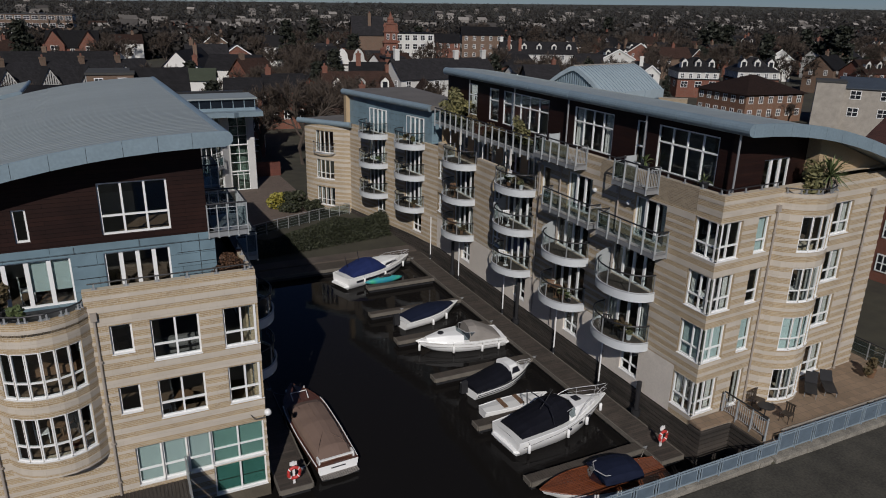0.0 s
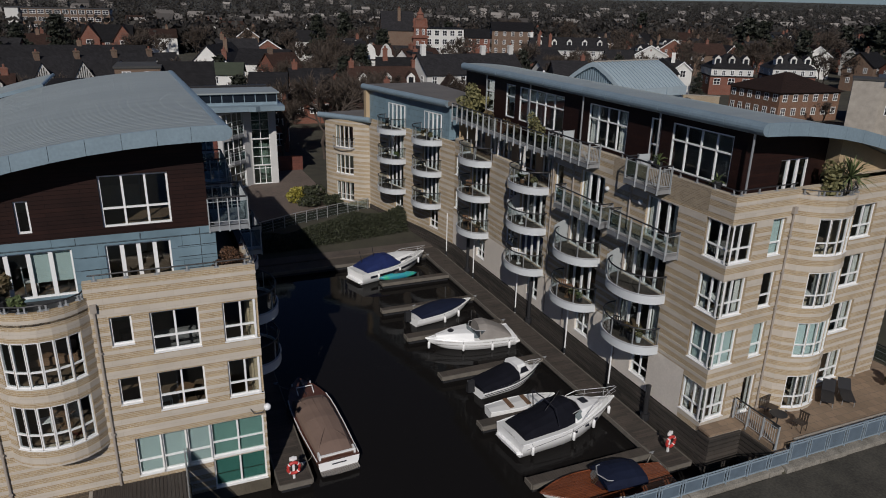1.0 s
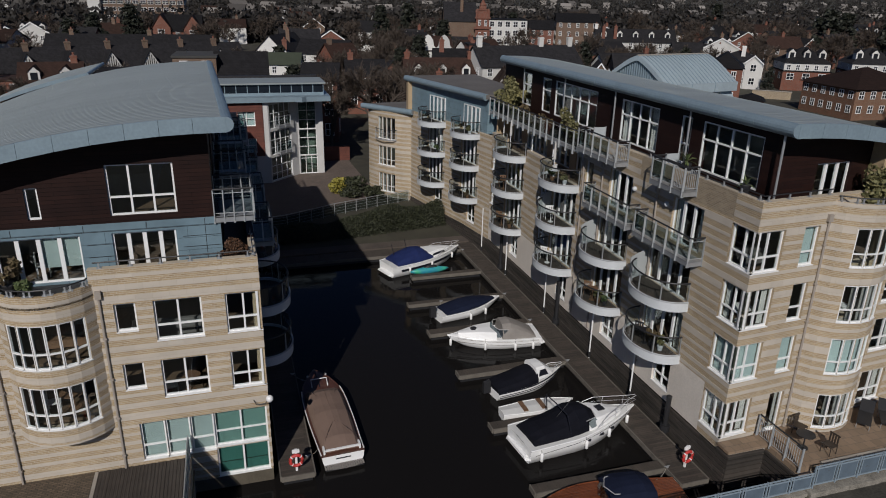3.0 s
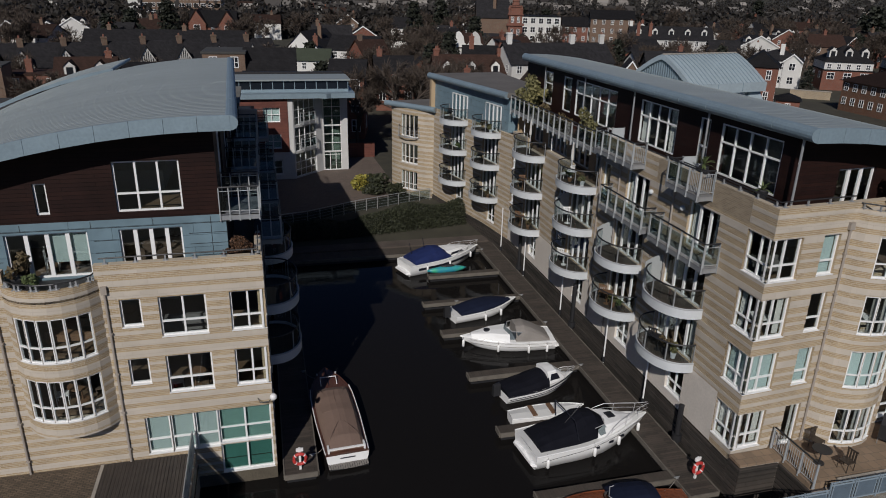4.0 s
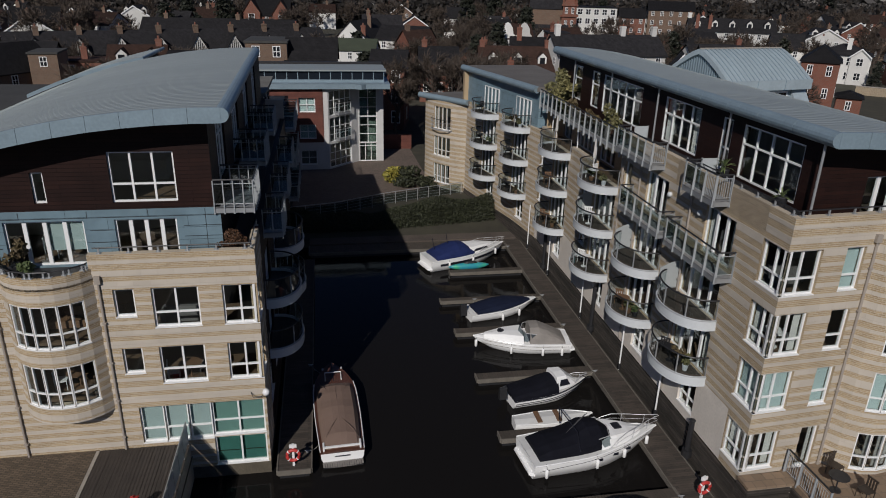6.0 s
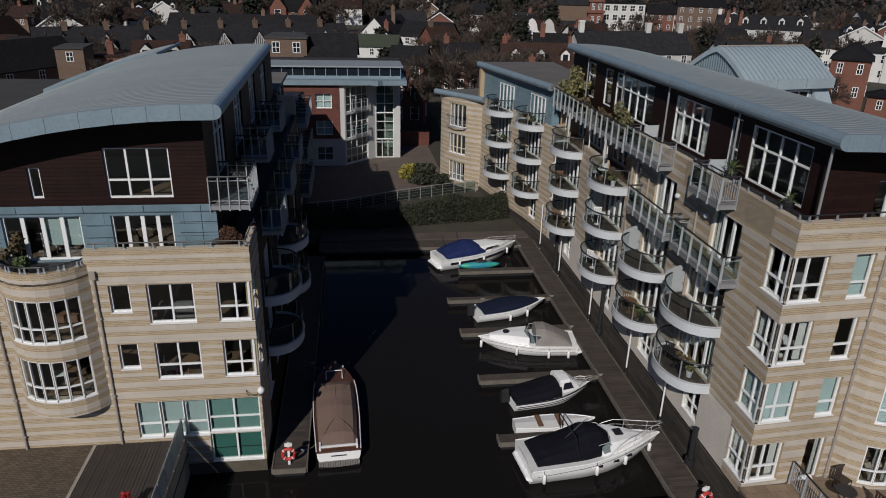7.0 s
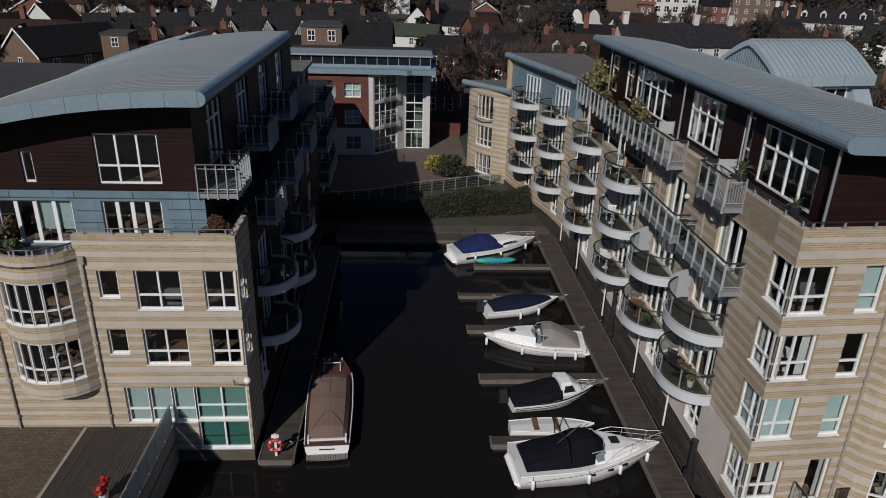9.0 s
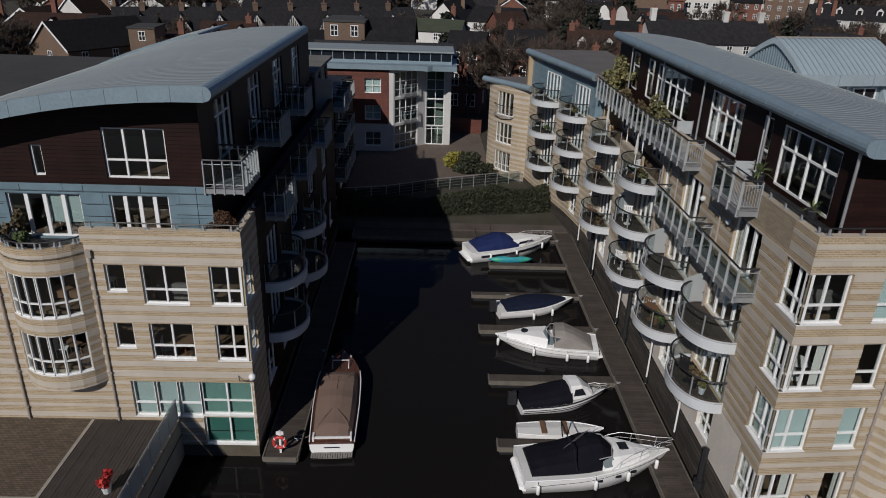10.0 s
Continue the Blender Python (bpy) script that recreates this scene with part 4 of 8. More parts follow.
def low_rail(pts, label):
    """A dark rail on short brackets over a parapet."""
    t = thing("parapet_rail", label, "railing")
    P = [Vector(p) for p in pts]
    bm = bmesh.new()
    tube(bm, [p + Vector((0, 0, 0.22)) for p in P], 0.03, 6)
    part("rail", bm, M_DARK, t)
    for a, b in zip(P, P[1:]):
        n = max(1, round((b - a).length / 1.1))
        for k in range(n + 1):
            bm = bmesh.new()
            q = a.lerp(b, (k + 0.2) / (n + 0.4))
            box(bm, q.x - 0.03, q.y - 0.03, q.z - 0.02, q.x + 0.03, q.y + 0.03, q.z + 0.2)
            box(bm, q.x - 0.09, q.y - 0.09, q.z - 0.02, q.x + 0.09, q.y + 0.09, q.z + 0.02)
            part("bracket", bm, M_STEEL, t)
    return t


low_rail([(-6.0, 0.15, 10.8), (-0.15, 0.15, 10.8), (-0.15, 3.0, 10.8)], "dark steel rail on brackets over the brick parapet")
low_rail([(-9.3, 0.2, 10.25)] + [(cx_ + 1.86 * math.sin(a), 1.06 - 1.86 * math.cos(a), 10.25) for cx_ in (-7.75,) for a in np.linspace(-0.9, 0.9, 6)] + [(-6.2, 0.2, 10.25)], "dark curved rail over the bow window parapet")
low_rail([(19.45, 3.0, 13.3), (19.45, -5.25, 13.3), (23.2, -4.97, 13.3)], "dark steel rail on brackets over the parapet corner")
low_rail([(bx + 2.0 * math.sin(a), by - 2.0 * math.cos(a), 13.05) for a in np.linspace(-1.0, 1.0, 6)], "dark curved rail over the front bay parapet")


def downpipe(x, y, z0, z1, m=M_STONE):
    t = thing("downpipe", "pale rainwater pipe with a hopper on the brick wall", "drainpipe", group="downpipes")
    bm = bmesh.new()
    tube(bm, [(x, y, z0), (x, y, z1 - 0.3)], 0.05, 8)
    part("pipe", bm, M_PIPE, t)
    bm = bmesh.new()
    box(bm, x - 0.11, y - 0.08, z1 - 0.32, x + 0.11, y + 0.09, z1)
    part("hopper", bm, M_PIPE, t)
    for z in np.arange(z0 + 0.6, z1 - 0.5, 1.8):
        bm = bmesh.new()
        box(bm, x - 0.075, y - 0.06, z, x + 0.075, y + 0.08, z + 0.06)
        part("clip", bm, M_PIPE, t)


M_PIPE = mat("pipe_grey", (0.33, 0.29, 0.25), 0.5, noise_amt=0.12)
downpipe(-5.93, -0.07, 1.9, 9.95)
downpipe(-9.75, -0.07, 1.9, 9.95)
downpipe(23.05, -5.22, 1.5, 12.5)
downpipe(30.6, -4.72, 1.5, 12.5)
for y in (1.45, 6.75, 8.95):
    downpipe(19.2, y, 1.9, 12.2 if y < 8 else 11.9)


def mast(x, y, z0, z1, r, material, label, name="pole"):
    t = thing(name, label, name)
    bm = bmesh.new()
    tube(bm, [(x, y, z0), (x, y, z1)], r, 10)
    part("shaft", bm, material, t)
    bm = bmesh.new()
    tube(bm, [(x, y, max(z0, 0.45)), (x, y, max(z0, 0.45) + 0.35)], r * 1.9, 10)
    part("collar", bm, M_DARK, t)
    bm = bmesh.new()
    tube(bm, [(x, y, z1), (x, y, z1 + 0.03), (x, y, z1 + 0.08)], [r * 1.15, r * 1.1, 0.005], 10)
    part("cap", bm, material, t)


for y in (1.2, 5.75, 12.2, 19.2, 24.6):
    mast(18.95, y, 0.4, 4.1, 0.045, M_WHITE, "thin pale steel pole rising from the pontoon", "pole")
for y, z in ((-2.0, 2.4), (10.4, 3.4), (20.4, 3.2)):
    mast(19.0, y, -1.5, z, 0.13, M_DARK, "black steel mooring pile beside the pontoon", "mooring_pile")
# wall lamp and round vents on the marina wall
for y, z in ((3.46, 11.5), (0.62, 11.5)):
    bm = bmesh.new()
    bmesh.ops.create_uvsphere(bm, u_segments=10, v_segments=6, radius=0.13, matrix=pose(19.2, y, z))
    single("wall_lamp", bm, M_FASCIA, "round pale lamp on the brick wall", "lamp", smooth=True)
t = thing("security_light", "white lamp on a bent arm at the building corner", "lamp")
bm = bmesh.new()
tube(bm, [(-0.6, -0.02, 4.25), (-0.5, -0.25, 4.15), (-0.15, -0.3, 4.2), (0.0, -0.3, 4.35)], 0.02, 6)
part("arm", bm, M_DARK, t)
bm = bmesh.new()
bmesh.ops.create_uvsphere(bm, u_segments=10, v_segments=6, radius=0.16, matrix=pose(0.05, -0.3, 4.4))
part("head", bm, M_WHITE, t, smooth=True)

# left building: steel balconies on the marina side, planter
for y, z, d in ((2.2, 12.2, 1.55), (9.5, 12.2, 1.5), (16.5, 12.2, 1.5)):
    steel_balcony(LB, LT.axes(14.5 + y - 1.07, z), 2.4, d, step=0.42)
for y in (5.5, 11.5, 18.0):
    steel_balcony(LB, LF.axes(uy(y), 9.9), 2.6, 0.9, step=0.42)

# ---- second left block, in its shade ----
M_FELTROOF0 = mat("grey_brown_roof_felt", (0.15, 0.145, 0.13), 0.85, noise_amt=0.25, noise_scale=0.5, fine=5)
L2 = thing("apartment_building", "dark brown clad apartment block in deep shade", "apartment building")
L2L = Line([(-14, 27.0), (-0.4, 27.0), (-0.4, 37.0), (-0.4, 43.5), (-14, 43.5)])
o, ww = [], []
for z0 in (1.9, 4.7, 7.4):
    for y in (28.5, 32.5, 38.5):
        u = L2L.u[1] + (y - 27)
        ww.append(add_win(L2, L2L, o, u, u + 2.0, z0, z0 + 1.9, cols=3, transom=0))
facade(L2, L2L, 0, L2L.u[-1], 0.0, 9.8, o, banded=False, material=M_BROWN)
L2T = Line([(-13, 27.2), (-1.6, 27.2), (-1.6, 35.5), (-13, 35.5)])
o = []
for y in (29, 32.2):
    u = L2T.u[1] + (y - 27.2)
    ww.append(add_win(L2, L2T, o, u, u + 2.2, 10.6, 12.2, cols=3, transom=0))
facade(L2, L2T, 0, L2T.u[-1], 9.8, 12.4, o, banded=False, material=M_BROWN, name="brown_wall")
slab(L2, [(-13.4, 26.8), (-1.25, 26.8), (-1.25, 36.0), (-13.4, 36.0)], 12.4, 12.65, M_FELTROOF0, "roof")
slab(L2, [(-13.8, 27.2), (-0.6, 27.2), (-0.6, 43.3), (-13.8, 43.3)], 9.6, 9.8, M_DARK, "terrace")
slab(L2, [(-13.5, 29), (-3.0, 29), (-3.0, 42), (-13.5, 42)], 1.2, 9.6, M_ROOM, "core_wall")
for w in ww:
    window(*w[:6], **w[6])
for z in (4.1, 6.9, 9.7):
    for y in (29.5, 33.5):
        steel_balcony(L2, L2L.axes(L2L.u[1] + y - 27, z), 3.0, 1.1)

# ---- back building with the clerestory ----
M_WHITEWALL = mat("white_render", (0.54, 0.535, 0.52), 0.8, noise_amt=0.12, noise_scale=0.6, fine=12)
M_REDWALL = board_mat("red_brown_panels", (0.14, 0.045, 0.03), (0.11, 0.035, 0.025), 0.3, rough=0.7)
BB = thing("apartment_building", "white and red apartment block with a glazed stair tower", "apartment building")
BBL = Line([(-6, 47.6), (3.4, 47.7), (5.95, 50.25), (6.7, 51.0), (9.5, 51.0), (9.6, 62)])
o, ww = [], []
for z0 in (1.9, 4.7, 7.5):
    ww.append(add_win(BB, BBL, o, 6.4, 8.1, z0 - 0.1, z0 + 1.4, cols=2, transom=0.5, inside=BLI if z0 > 4 else None))
    ww.append(add_win(BB, BBL, o, 3.4, 4.7, z0 - 0.1, z0 + 1.4, cols=2, transom=0.5))
    a, b = BBL.u[1] + 0.2, BBL.u[2] - 0.05
    ww.append(add_win(BB, BBL, o, a, b, z0 - 0.55, z0 + 2.0, cols=4, transom=0, rowbars=(0.3, 0.62), sill=False, bar=0.055))
a, b = BBL.u[3] + 0.12, BBL.u[4] - 0.75
for z0, z1 in ((1.25, 3.3), (3.36, 6.25), (6.3, 9.3)):
    ww.append(add_win(BB, BBL, o, a, b, z0, z1, cols=2 if z0 > 2 else 3, transom=0, rowbars=(0.34, 0.68) if z0 > 2 else (0.85,), sill=False, glass=M_GREENGLASS, bar=0.055))
facade(BB, BBL, 0, BBL.u[-1], 1.0, 9.9, o, banded=False, material=M_WHITEWALL)
for w in ww:
    window(*w[:6], **w[6])
RW_ = Line([(-6, 47.54), (3.0, 47.62)])
facade(BB, RW_, 0, 8.9, 4.2, 9.8, [q for q in o if q[1] < 8.9], banded=False, material=M_REDWALL, thick=0.05, name="red_cladding")
slab(BB, [(-6.5, 47.1), (6.2, 47.2), (6.9, 46.8), (7.4, 47.2), (9.9, 47.2), (10.2, 62), (-6.5, 62)], 9.85, 10.35, M_EDGE, "eave")
slab(BB, [(-6.3, 48.6), (9.4, 48.6), (9.4, 53), (-6.3, 53)], 10.35, 10.55, M_EDGE, "clerestory_kerb")
slab(BB, [(-6.3, 49.0), (9.2, 49.0), (9.2, 52.8), (-6.3, 52.8)], 10.55, 11.5, M_DARK, "clerestory_wall")
M_FARPANE_ = mat("dark_clerestory_pane", (0.012, 0.016, 0.022), 0.1, noise_amt=0.2)
CL = Line([(-6.3, 48.66), (9.4, 48.66)])
window(BB, CL, 0.0, 15.7, 10.55, 11.5, cols=14, transom=0, back=0.0, bar=0.07, sill=False, name="clerestory", material=M_EDGE, glass=M_FARPANE_)
slab(BB, [(-6.4, 48.4), (9.6, 48.4), (9.6, 53.2), (-6.4, 53.2)], 11.5, 11.65, M_ROOF, "flat_roof")
slab(BB, [(-6.4, 53.3), (10.1, 53.3), (10.1, 61.8), (-6.4, 61.8)], 10.35, 10.6, M_DARK, "rear_roof")
slab(BB, [(-6.4, 58.5), (9.9, 58.5), (9.9, 58.9), (-6.4, 58.9)], 10.6, 11.3, M_DARK, "rear_parapet")
slab(BB, [(-5.7, 49.3), (2.6, 49.3), (5.6, 52.5), (9, 53.5), (9.2, 61), (-5.7, 61)], 1.2, 9.8, M_ROOM, "core_wall")
# small balconies on the curved glazing
for z in (4.35, 7.15):
    steel_balcony(BB, BBL.axes((BBL.u[1] + BBL.u[2]) / 2 + 0.3, z), 1.9, 0.45)
# second curved roof behind the left block
PR2 = [(-9.7 - d, 15.05 - 0.2 * d - 0.0158 * d ** 2) for d in (0, 0.8, 1.8, 2.8, 3.8, 4.8, 5.6, 6.6, 8.0)]
barrel_roof(L2, PR2, 27.4, 35.0, 0.16)
under_roof(facade(L2, Line([(-15.0, 27.5), (-10.3, 27.5), (-10.3, 34.8)]), 0, 12.0, 12.2, 15.0, [], banded=False, material=M_BROWN, name="upper_wall"), PR2, 0.12)

# ---- courtyard ----
bm = bmesh.new()
quad(bm, (-0.2, 33.6, G + 0.03), (13.5, 39.5, G + 0.03), (13.2, 57, G + 0.03), (-0.2, 57, G + 0.03))
single("courtyard", bm, M_PAVE2, "brick paved courtyard between the apartment blocks", kind="structure")
railing([(-0.2, 31.2, 1.22), (3.6, 32.2, 1.22), (8.1, 34.6, 1.22), (12.5, 36.4, 1.22), (15.9, 37.6, 1.22)], 1.15, 1.3, M_RAILGLASS, "steel and glass railing with bars round the courtyard", rail=M_STEEL, bars=4)
bm = bmesh.new()
box(bm, 9.9, 56.7, G, 13.4, 56.95, G + 1.8)
single("garden_wall", bm, M_REDWALL, "red-brown boarded garden wall behind the courtyard", kind="structure")


# ---- leaves ----
def leaf_mesh(name, pts, size, material, seed=1, flat=0.0, aspect=1.6):
    """Small leaf blades, two triangles each, at the given places."""
    r = np.random.RandomState(seed)
    P = np.asarray(pts, float)
    n = len(P)
    d = r.normal(size=(n, 3))
    d /= np.linalg.norm(d, axis=1)[:, None]
    e = r.normal(size=(n, 3))
    e[:, 2] *= 1 - flat
    e -= d * (e * d).sum(1)[:, None]
    e /= np.linalg.norm(e, axis=1)[:, None]
    s = size * r.uniform(0.6, 1.4, n)[:, None]
    V = np.stack([P - d * s * aspect, P + e * s, P + d * s * aspect, P - e * s], 1).reshape(-1, 3)
    F = np.arange(4 * n).reshape(n, 4)
    me = bpy.data.meshes.new(name)
    me.from_pydata(V.tolist(), [], F.tolist())
    me.materials.append(material)
    return me


def leaf_mat(name, c1, c2):
    m = bpy.data.materials.new(name)
    m.use_nodes = True
    n, l = m.node_tree.nodes, m.node_tree.links
    b = n["Principled BSDF"]
    b.inputs["Roughness"].default_value = 0.7
    geo = n.new("ShaderNodeNewGeometry")
    mx = n.new("ShaderNodeMix")
    mx.data_type = "RGBA"
    mx.inputs["A"].default_value = (*c1, 1)
    mx.inputs["B"].default_value = (*c2, 1)
    l.new(geo.outputs["Random Per Island"], mx.inputs["Factor"])
    l.new(mx.outputs["Result"], b.inputs["Base Color"])
    return m


M_HEDGE = leaf_mat("hedge_leaves", (0.012, 0.015, 0.007), (0.044, 0.050, 0.022))
M_YELLOW = leaf_mat("yellow_green_leaves", (0.20, 0.19, 0.03), (0.36, 0.30, 0.06))
M_GREEN = leaf_mat("green_leaves", (0.05, 0.075, 0.025), (0.13, 0.16, 0.06))
M_OLIVE = leaf_mat("olive_leaves", (0.08, 0.08, 0.03), (0.22, 0.20, 0.09))
M_BRONZE = leaf_mat("bronze_leaves", (0.06, 0.04, 0.02), (0.13, 0.10, 0.045))
M_STRAW = leaf_mat("straw_green_leaves", (0.12, 0.115, 0.045), (0.27, 0.24, 0.10))
M_RUST = leaf_mat("rust_leaves", (0.035, 0.018, 0.010), (0.13, 0.062, 0.030))
M_CONIFER = leaf_mat("conifer_needles", (0.012, 0.014, 0.009), (0.030, 0.034, 0.021))
M_TWIG = leaf_mat("winter_twigs", (0.030, 0.022, 0.017), (0.085, 0.062, 0.045))
M_BARK = mat("bark", (0.065, 0.05, 0.04), 0.9, noise_amt=0.4, noise_scale=2, fine=15, bump=0.4)


def blob_points(n, c, r, seed, lumps=9):
    """Points in an uneven crown of lumps."""
    q = np.random.RandomState(seed)
    cs = q.normal(size=(lumps, 3)) * 0.42 * np.array(r) + np.array(c)
    k = q.randint(0, lumps, n)
    d = q.normal(size=(n, 3))
    d /= np.linalg.norm(d, axis=1)[:, None]
    return cs[k] + d * (q.uniform(0.35, 1.0, n) ** 0.5)[:, None] * 0.55 * np.array(r)


def shrub(name, c, r, material, n=900, size=0.07, label="", seed=1, category="shrub"):
    t = thing(name, label, category, pose(c[0], c[1], c[2]))
    P = blob_points(n, (0, 0, r[2] * 0.9), r, seed)
    P[:, 2] = np.abs(P[:, 2])
    part("leaves", leaf_mesh("leaves", P, size, material, seed), None, t)
    bm = bmesh.new()
    q = random.Random(seed)
    for k in range(5):
        a = q.uniform(0, 6.28)
        tube(bm, [(0, 0, 0), (0.25 * r[0] * math.cos(a), 0.25 * r[1] * math.sin(a), r[2] * 0.6), (0.6 * r[0] * math.cos(a), 0.6 * r[1] * math.sin(a), r[2] * 1.2)], [0.03, 0.02, 0.01], 5)
    part("stems", bm, M_BARK, t)
    return t


# hedge on the bank
q = np.random.RandomState(4)
n = 62000
x = q.uniform(-0.2, 17.6, n)
yc = 30.6 + 0.12 * (x - 6) * (x > 6)
top = 1.2 + 0.9 * np.array([noise.noise(Vector((a * 0.35, 1.7, 0))) for a in x]) + 0.12 * np.clip(x - 7, 0, 8)
ang = q.uniform(0, math.pi, n)
rr = q.uniform(0.55, 1.08, n)
P = np.stack([x, yc + 1.5 * np.cos(ang) * rr, 0.75 + top * np.sin(ang) * rr], 1)
hedge = thing("hedge", "dark evergreen hedge along the bank below the railing", "hedge")
tagged(part("foliage", leaf_mesh("foliage", P, 0.046, M_HEDGE, 5), None, hedge), kind="stuff")
for k in range(26):
    xs = 1.0 + 0.58 * k
    ys = 30.6 + 0.12 * (xs - 6) * (xs > 6) - 0.6 + 0.25 * math.sin(k * 2.3)
    bm = bmesh.new()
    tube(bm, [(xs, ys, 0.75), (xs + 0.06 * math.sin(k), ys - 0.08, 1.2), (xs + 0.15 * math.sin(k * 1.7), ys - 0.15, 1.9)], [0.035, 0.025, 0.012], 5)
    part("stem", bm, M_BARK, hedge)
shrub("yellow_shrub", (9.9, 42.2, G), (1.0, 0.9, 1.0), M_YELLOW, 1100, 0.09, "yellow flowering shrub in the courtyard bed", 3)
shrub("green_shrub", (11.2, 40.4, G), (1.5, 1.2, 0.9), M_HEDGE, 1500, 0.09, "low dark green shrub in the courtyard bed", 5)
shrub("green_shrub", (12.5, 39.4, G), (1.0, 0.9, 0.7), M_HEDGE, 900, 0.08, "low dark green shrub beside the cream wall", 6)
shrub("bamboo", (20.0, 23.2, 12.3), (0.8, 1.2, 1.2), M_OLIVE, 1300, 0.085, "tall olive bamboo in a trough on the roof terrace", 7)
shrub("bamboo", (19.9, 21.4, 12.3), (0.7, 0.9, 0.9), M_STRAW, 1000, 0.085, "yellowish bamboo in a trough on the roof terrace", 8)
shrub("grasses", (19.7, 18.8, 12.3), (0.4, 1.4, 0.5), M_BRONZE, 700, 0.08, "dry ornamental grasses along the glass railing", 9)
shrub("grasses", (19.7, 15.8, 12.3), (0.4, 1.2, 0.45), M_BRONZE, 600, 0.08, "dry ornamental grasses along the glass railing", 19)
shrub("potted_bush", (19.75, 12.2, 12.5), (0.55, 0.6, 0.75), M_OLIVE, 900, 0.06, "round olive bush in a pot on the terrace", 10)
shrub("box_hedge", (-0.72, 0.72, 10.15), (0.52, 0.45, 0.58), M_RUST, 4200, 0.026, "clipped bronze hedge in a planter on the terrace", 11, "hedge")


def palm(x, y, z, h, r, label, n=22, seed=1):
    """A spiky palm in a pot."""
    t = thing("potted_palm", label, "plant", pose(x, y, z))
    bm = bmesh.new()
    tube(bm, [(0, 0, 0), (0, 0, 0.42), (0, 0, 0.45)], [0.17, 0.24, 0.22], 12)
    part("pot", bm, M_DARK, t)
    bm = bmesh.new()
    tube(bm, [(0, 0, 0.4), (0, 0, h)], [0.06, 0.045], 6)
    part("trunk", bm, M_BARK, t)
    bm = bmesh.new()
    q = random.Random(seed)
    for k in range(n):
        a, e = q.uniform(0, 6.28), q.uniform(-0.3, 1.3)
        d = Vector((math.cos(a) * math.cos(e), math.sin(a) * math.cos(e), math.sin(e)))
        s = Vector((-math.sin(a), math.cos(a), 0)) * 0.035
        b0 = Vector((0, 0, h))
        m1 = b0 + d * r * 0.55
        e1 = b0 + d * r - Vector((0, 0, 0.22 * r))
        quad(bm, b0 - s * 0.6, b0 + s * 0.6, m1 + s, m1 - s)
        f = bm.faces.new([bm.verts.new(p) for p in (m1 - s, m1 + s, e1)])
    part("fronds", bm, M_GREEN, t)
    return t


palm(26.2, -5.2, 12.4, 1.25, 1.35, "large spiky palm in a dark pot on the front terrace", 70, 2)
shrub("potted_bush", (25.3, -5.0, 12.4), (0.5, 0.5, 1.1), M_OLIVE, 900, 0.07, "tall olive grasses in a pot on the front terrace", 23)
palm(20.0, 0.62, 13.05, 0.55, 0.6, "spiky palm in a dark pot on the roof terrace", 26, 3)
palm(20.05, -3.4, 13.05, 0.45, 0.5, "small spiky plant in a dark pot by the parapet", 18, 4)


# ---- terraces, path, river fence ----
M_BUFFPAVE = paver_mat("buff_pavers", (0.27, 0.19, 0.125), (0.21, 0.15, 0.10), (0.15, 0.12, 0.09), 0.45, 0.45)
T1 = 1.9
M_DECKDARK = board_mat("black_stained_decking", (0.052, 0.042, 0.035), (0.042, 0.034, 0.028), 0.14, axis="X", rough=0.85, length=3.6)
bm = bmesh.new()
box(bm, -20, -16, -1.0, -7.0, 0.0, T1)
single("left_terrace", bm, M_PAVE, "weathered brick paved riverside terrace", kind="structure")
bm = bmesh.new()
box(bm, -7.0, -16, -1.0, -3.35, 0.0, T1 - 0.06)
single("deck_base", bm, M_CONC, "concrete quay under the timber deck", kind="structure")
bm = bmesh.new()
box(bm, -7.12, -16, T1, -6.98, -0.05, T1 + 0.012)
single("edging", bm, M_CONC, "pale stone edging between paving and deck", kind="structure")
bm = bmesh.new()
box(bm, -12.0, -4.85, T1, -7.12, -4.72, T1 + 0.012)
single("edging", bm, M_CONC, "pale stone strip across the brick paving", kind="structure")
deck = thing("timber_deck", "dark weathered timber deck beside the building", "deck")
for i in range(25):
    bm = bmesh.new()
    x = -6.96 + 0.145 * i
    box(bm, x, -16, T1 - 0.055, x + 0.135, -0.02, T1 - 0.01 + 0.004 * (i % 3))
    part("plank", bm, M_DECKDARK, deck)
railing([(-3.4, -0.1, T1), (-3.4, -9.0, T1)], 1.15, 1.0, M_FROST, "steel railing with frosted panels on the deck edge", rail=M_STEEL, bars=1)
# stone terrace by the right block
T2 = 2.08
bm = bmesh.new()
box(bm, 21.3, -7.9, -1, 33.4, -5.3, T2)
single("right_terrace", bm, M_BUFFPAVE, "sunlit buff paved terrace by the apartments", kind="structure")
bm = bmesh.new()
box(bm, 22.6, -5.3, -1, 32.7, -4.3, T2 - 0.004)
single("terrace_edge", bm, M_BUFFPAVE, "buff paving at the foot of the wall", kind="structure")
bm = bmesh.new()
box(bm, 32.7, -5.3, -1, 33.4, -2.6, T2 - 0.008)
single("side_terrace", bm, M_BUFFPAVE, "buff paving beside the apartments", kind="structure")
bm = bmesh.new()
box(bm, 19.35, -6.1, -1.0, 21.3, -5.4, T2 - 0.12)
single("corner_quay", bm, M_CONC, "masonry quay under the corner window", kind="structure")
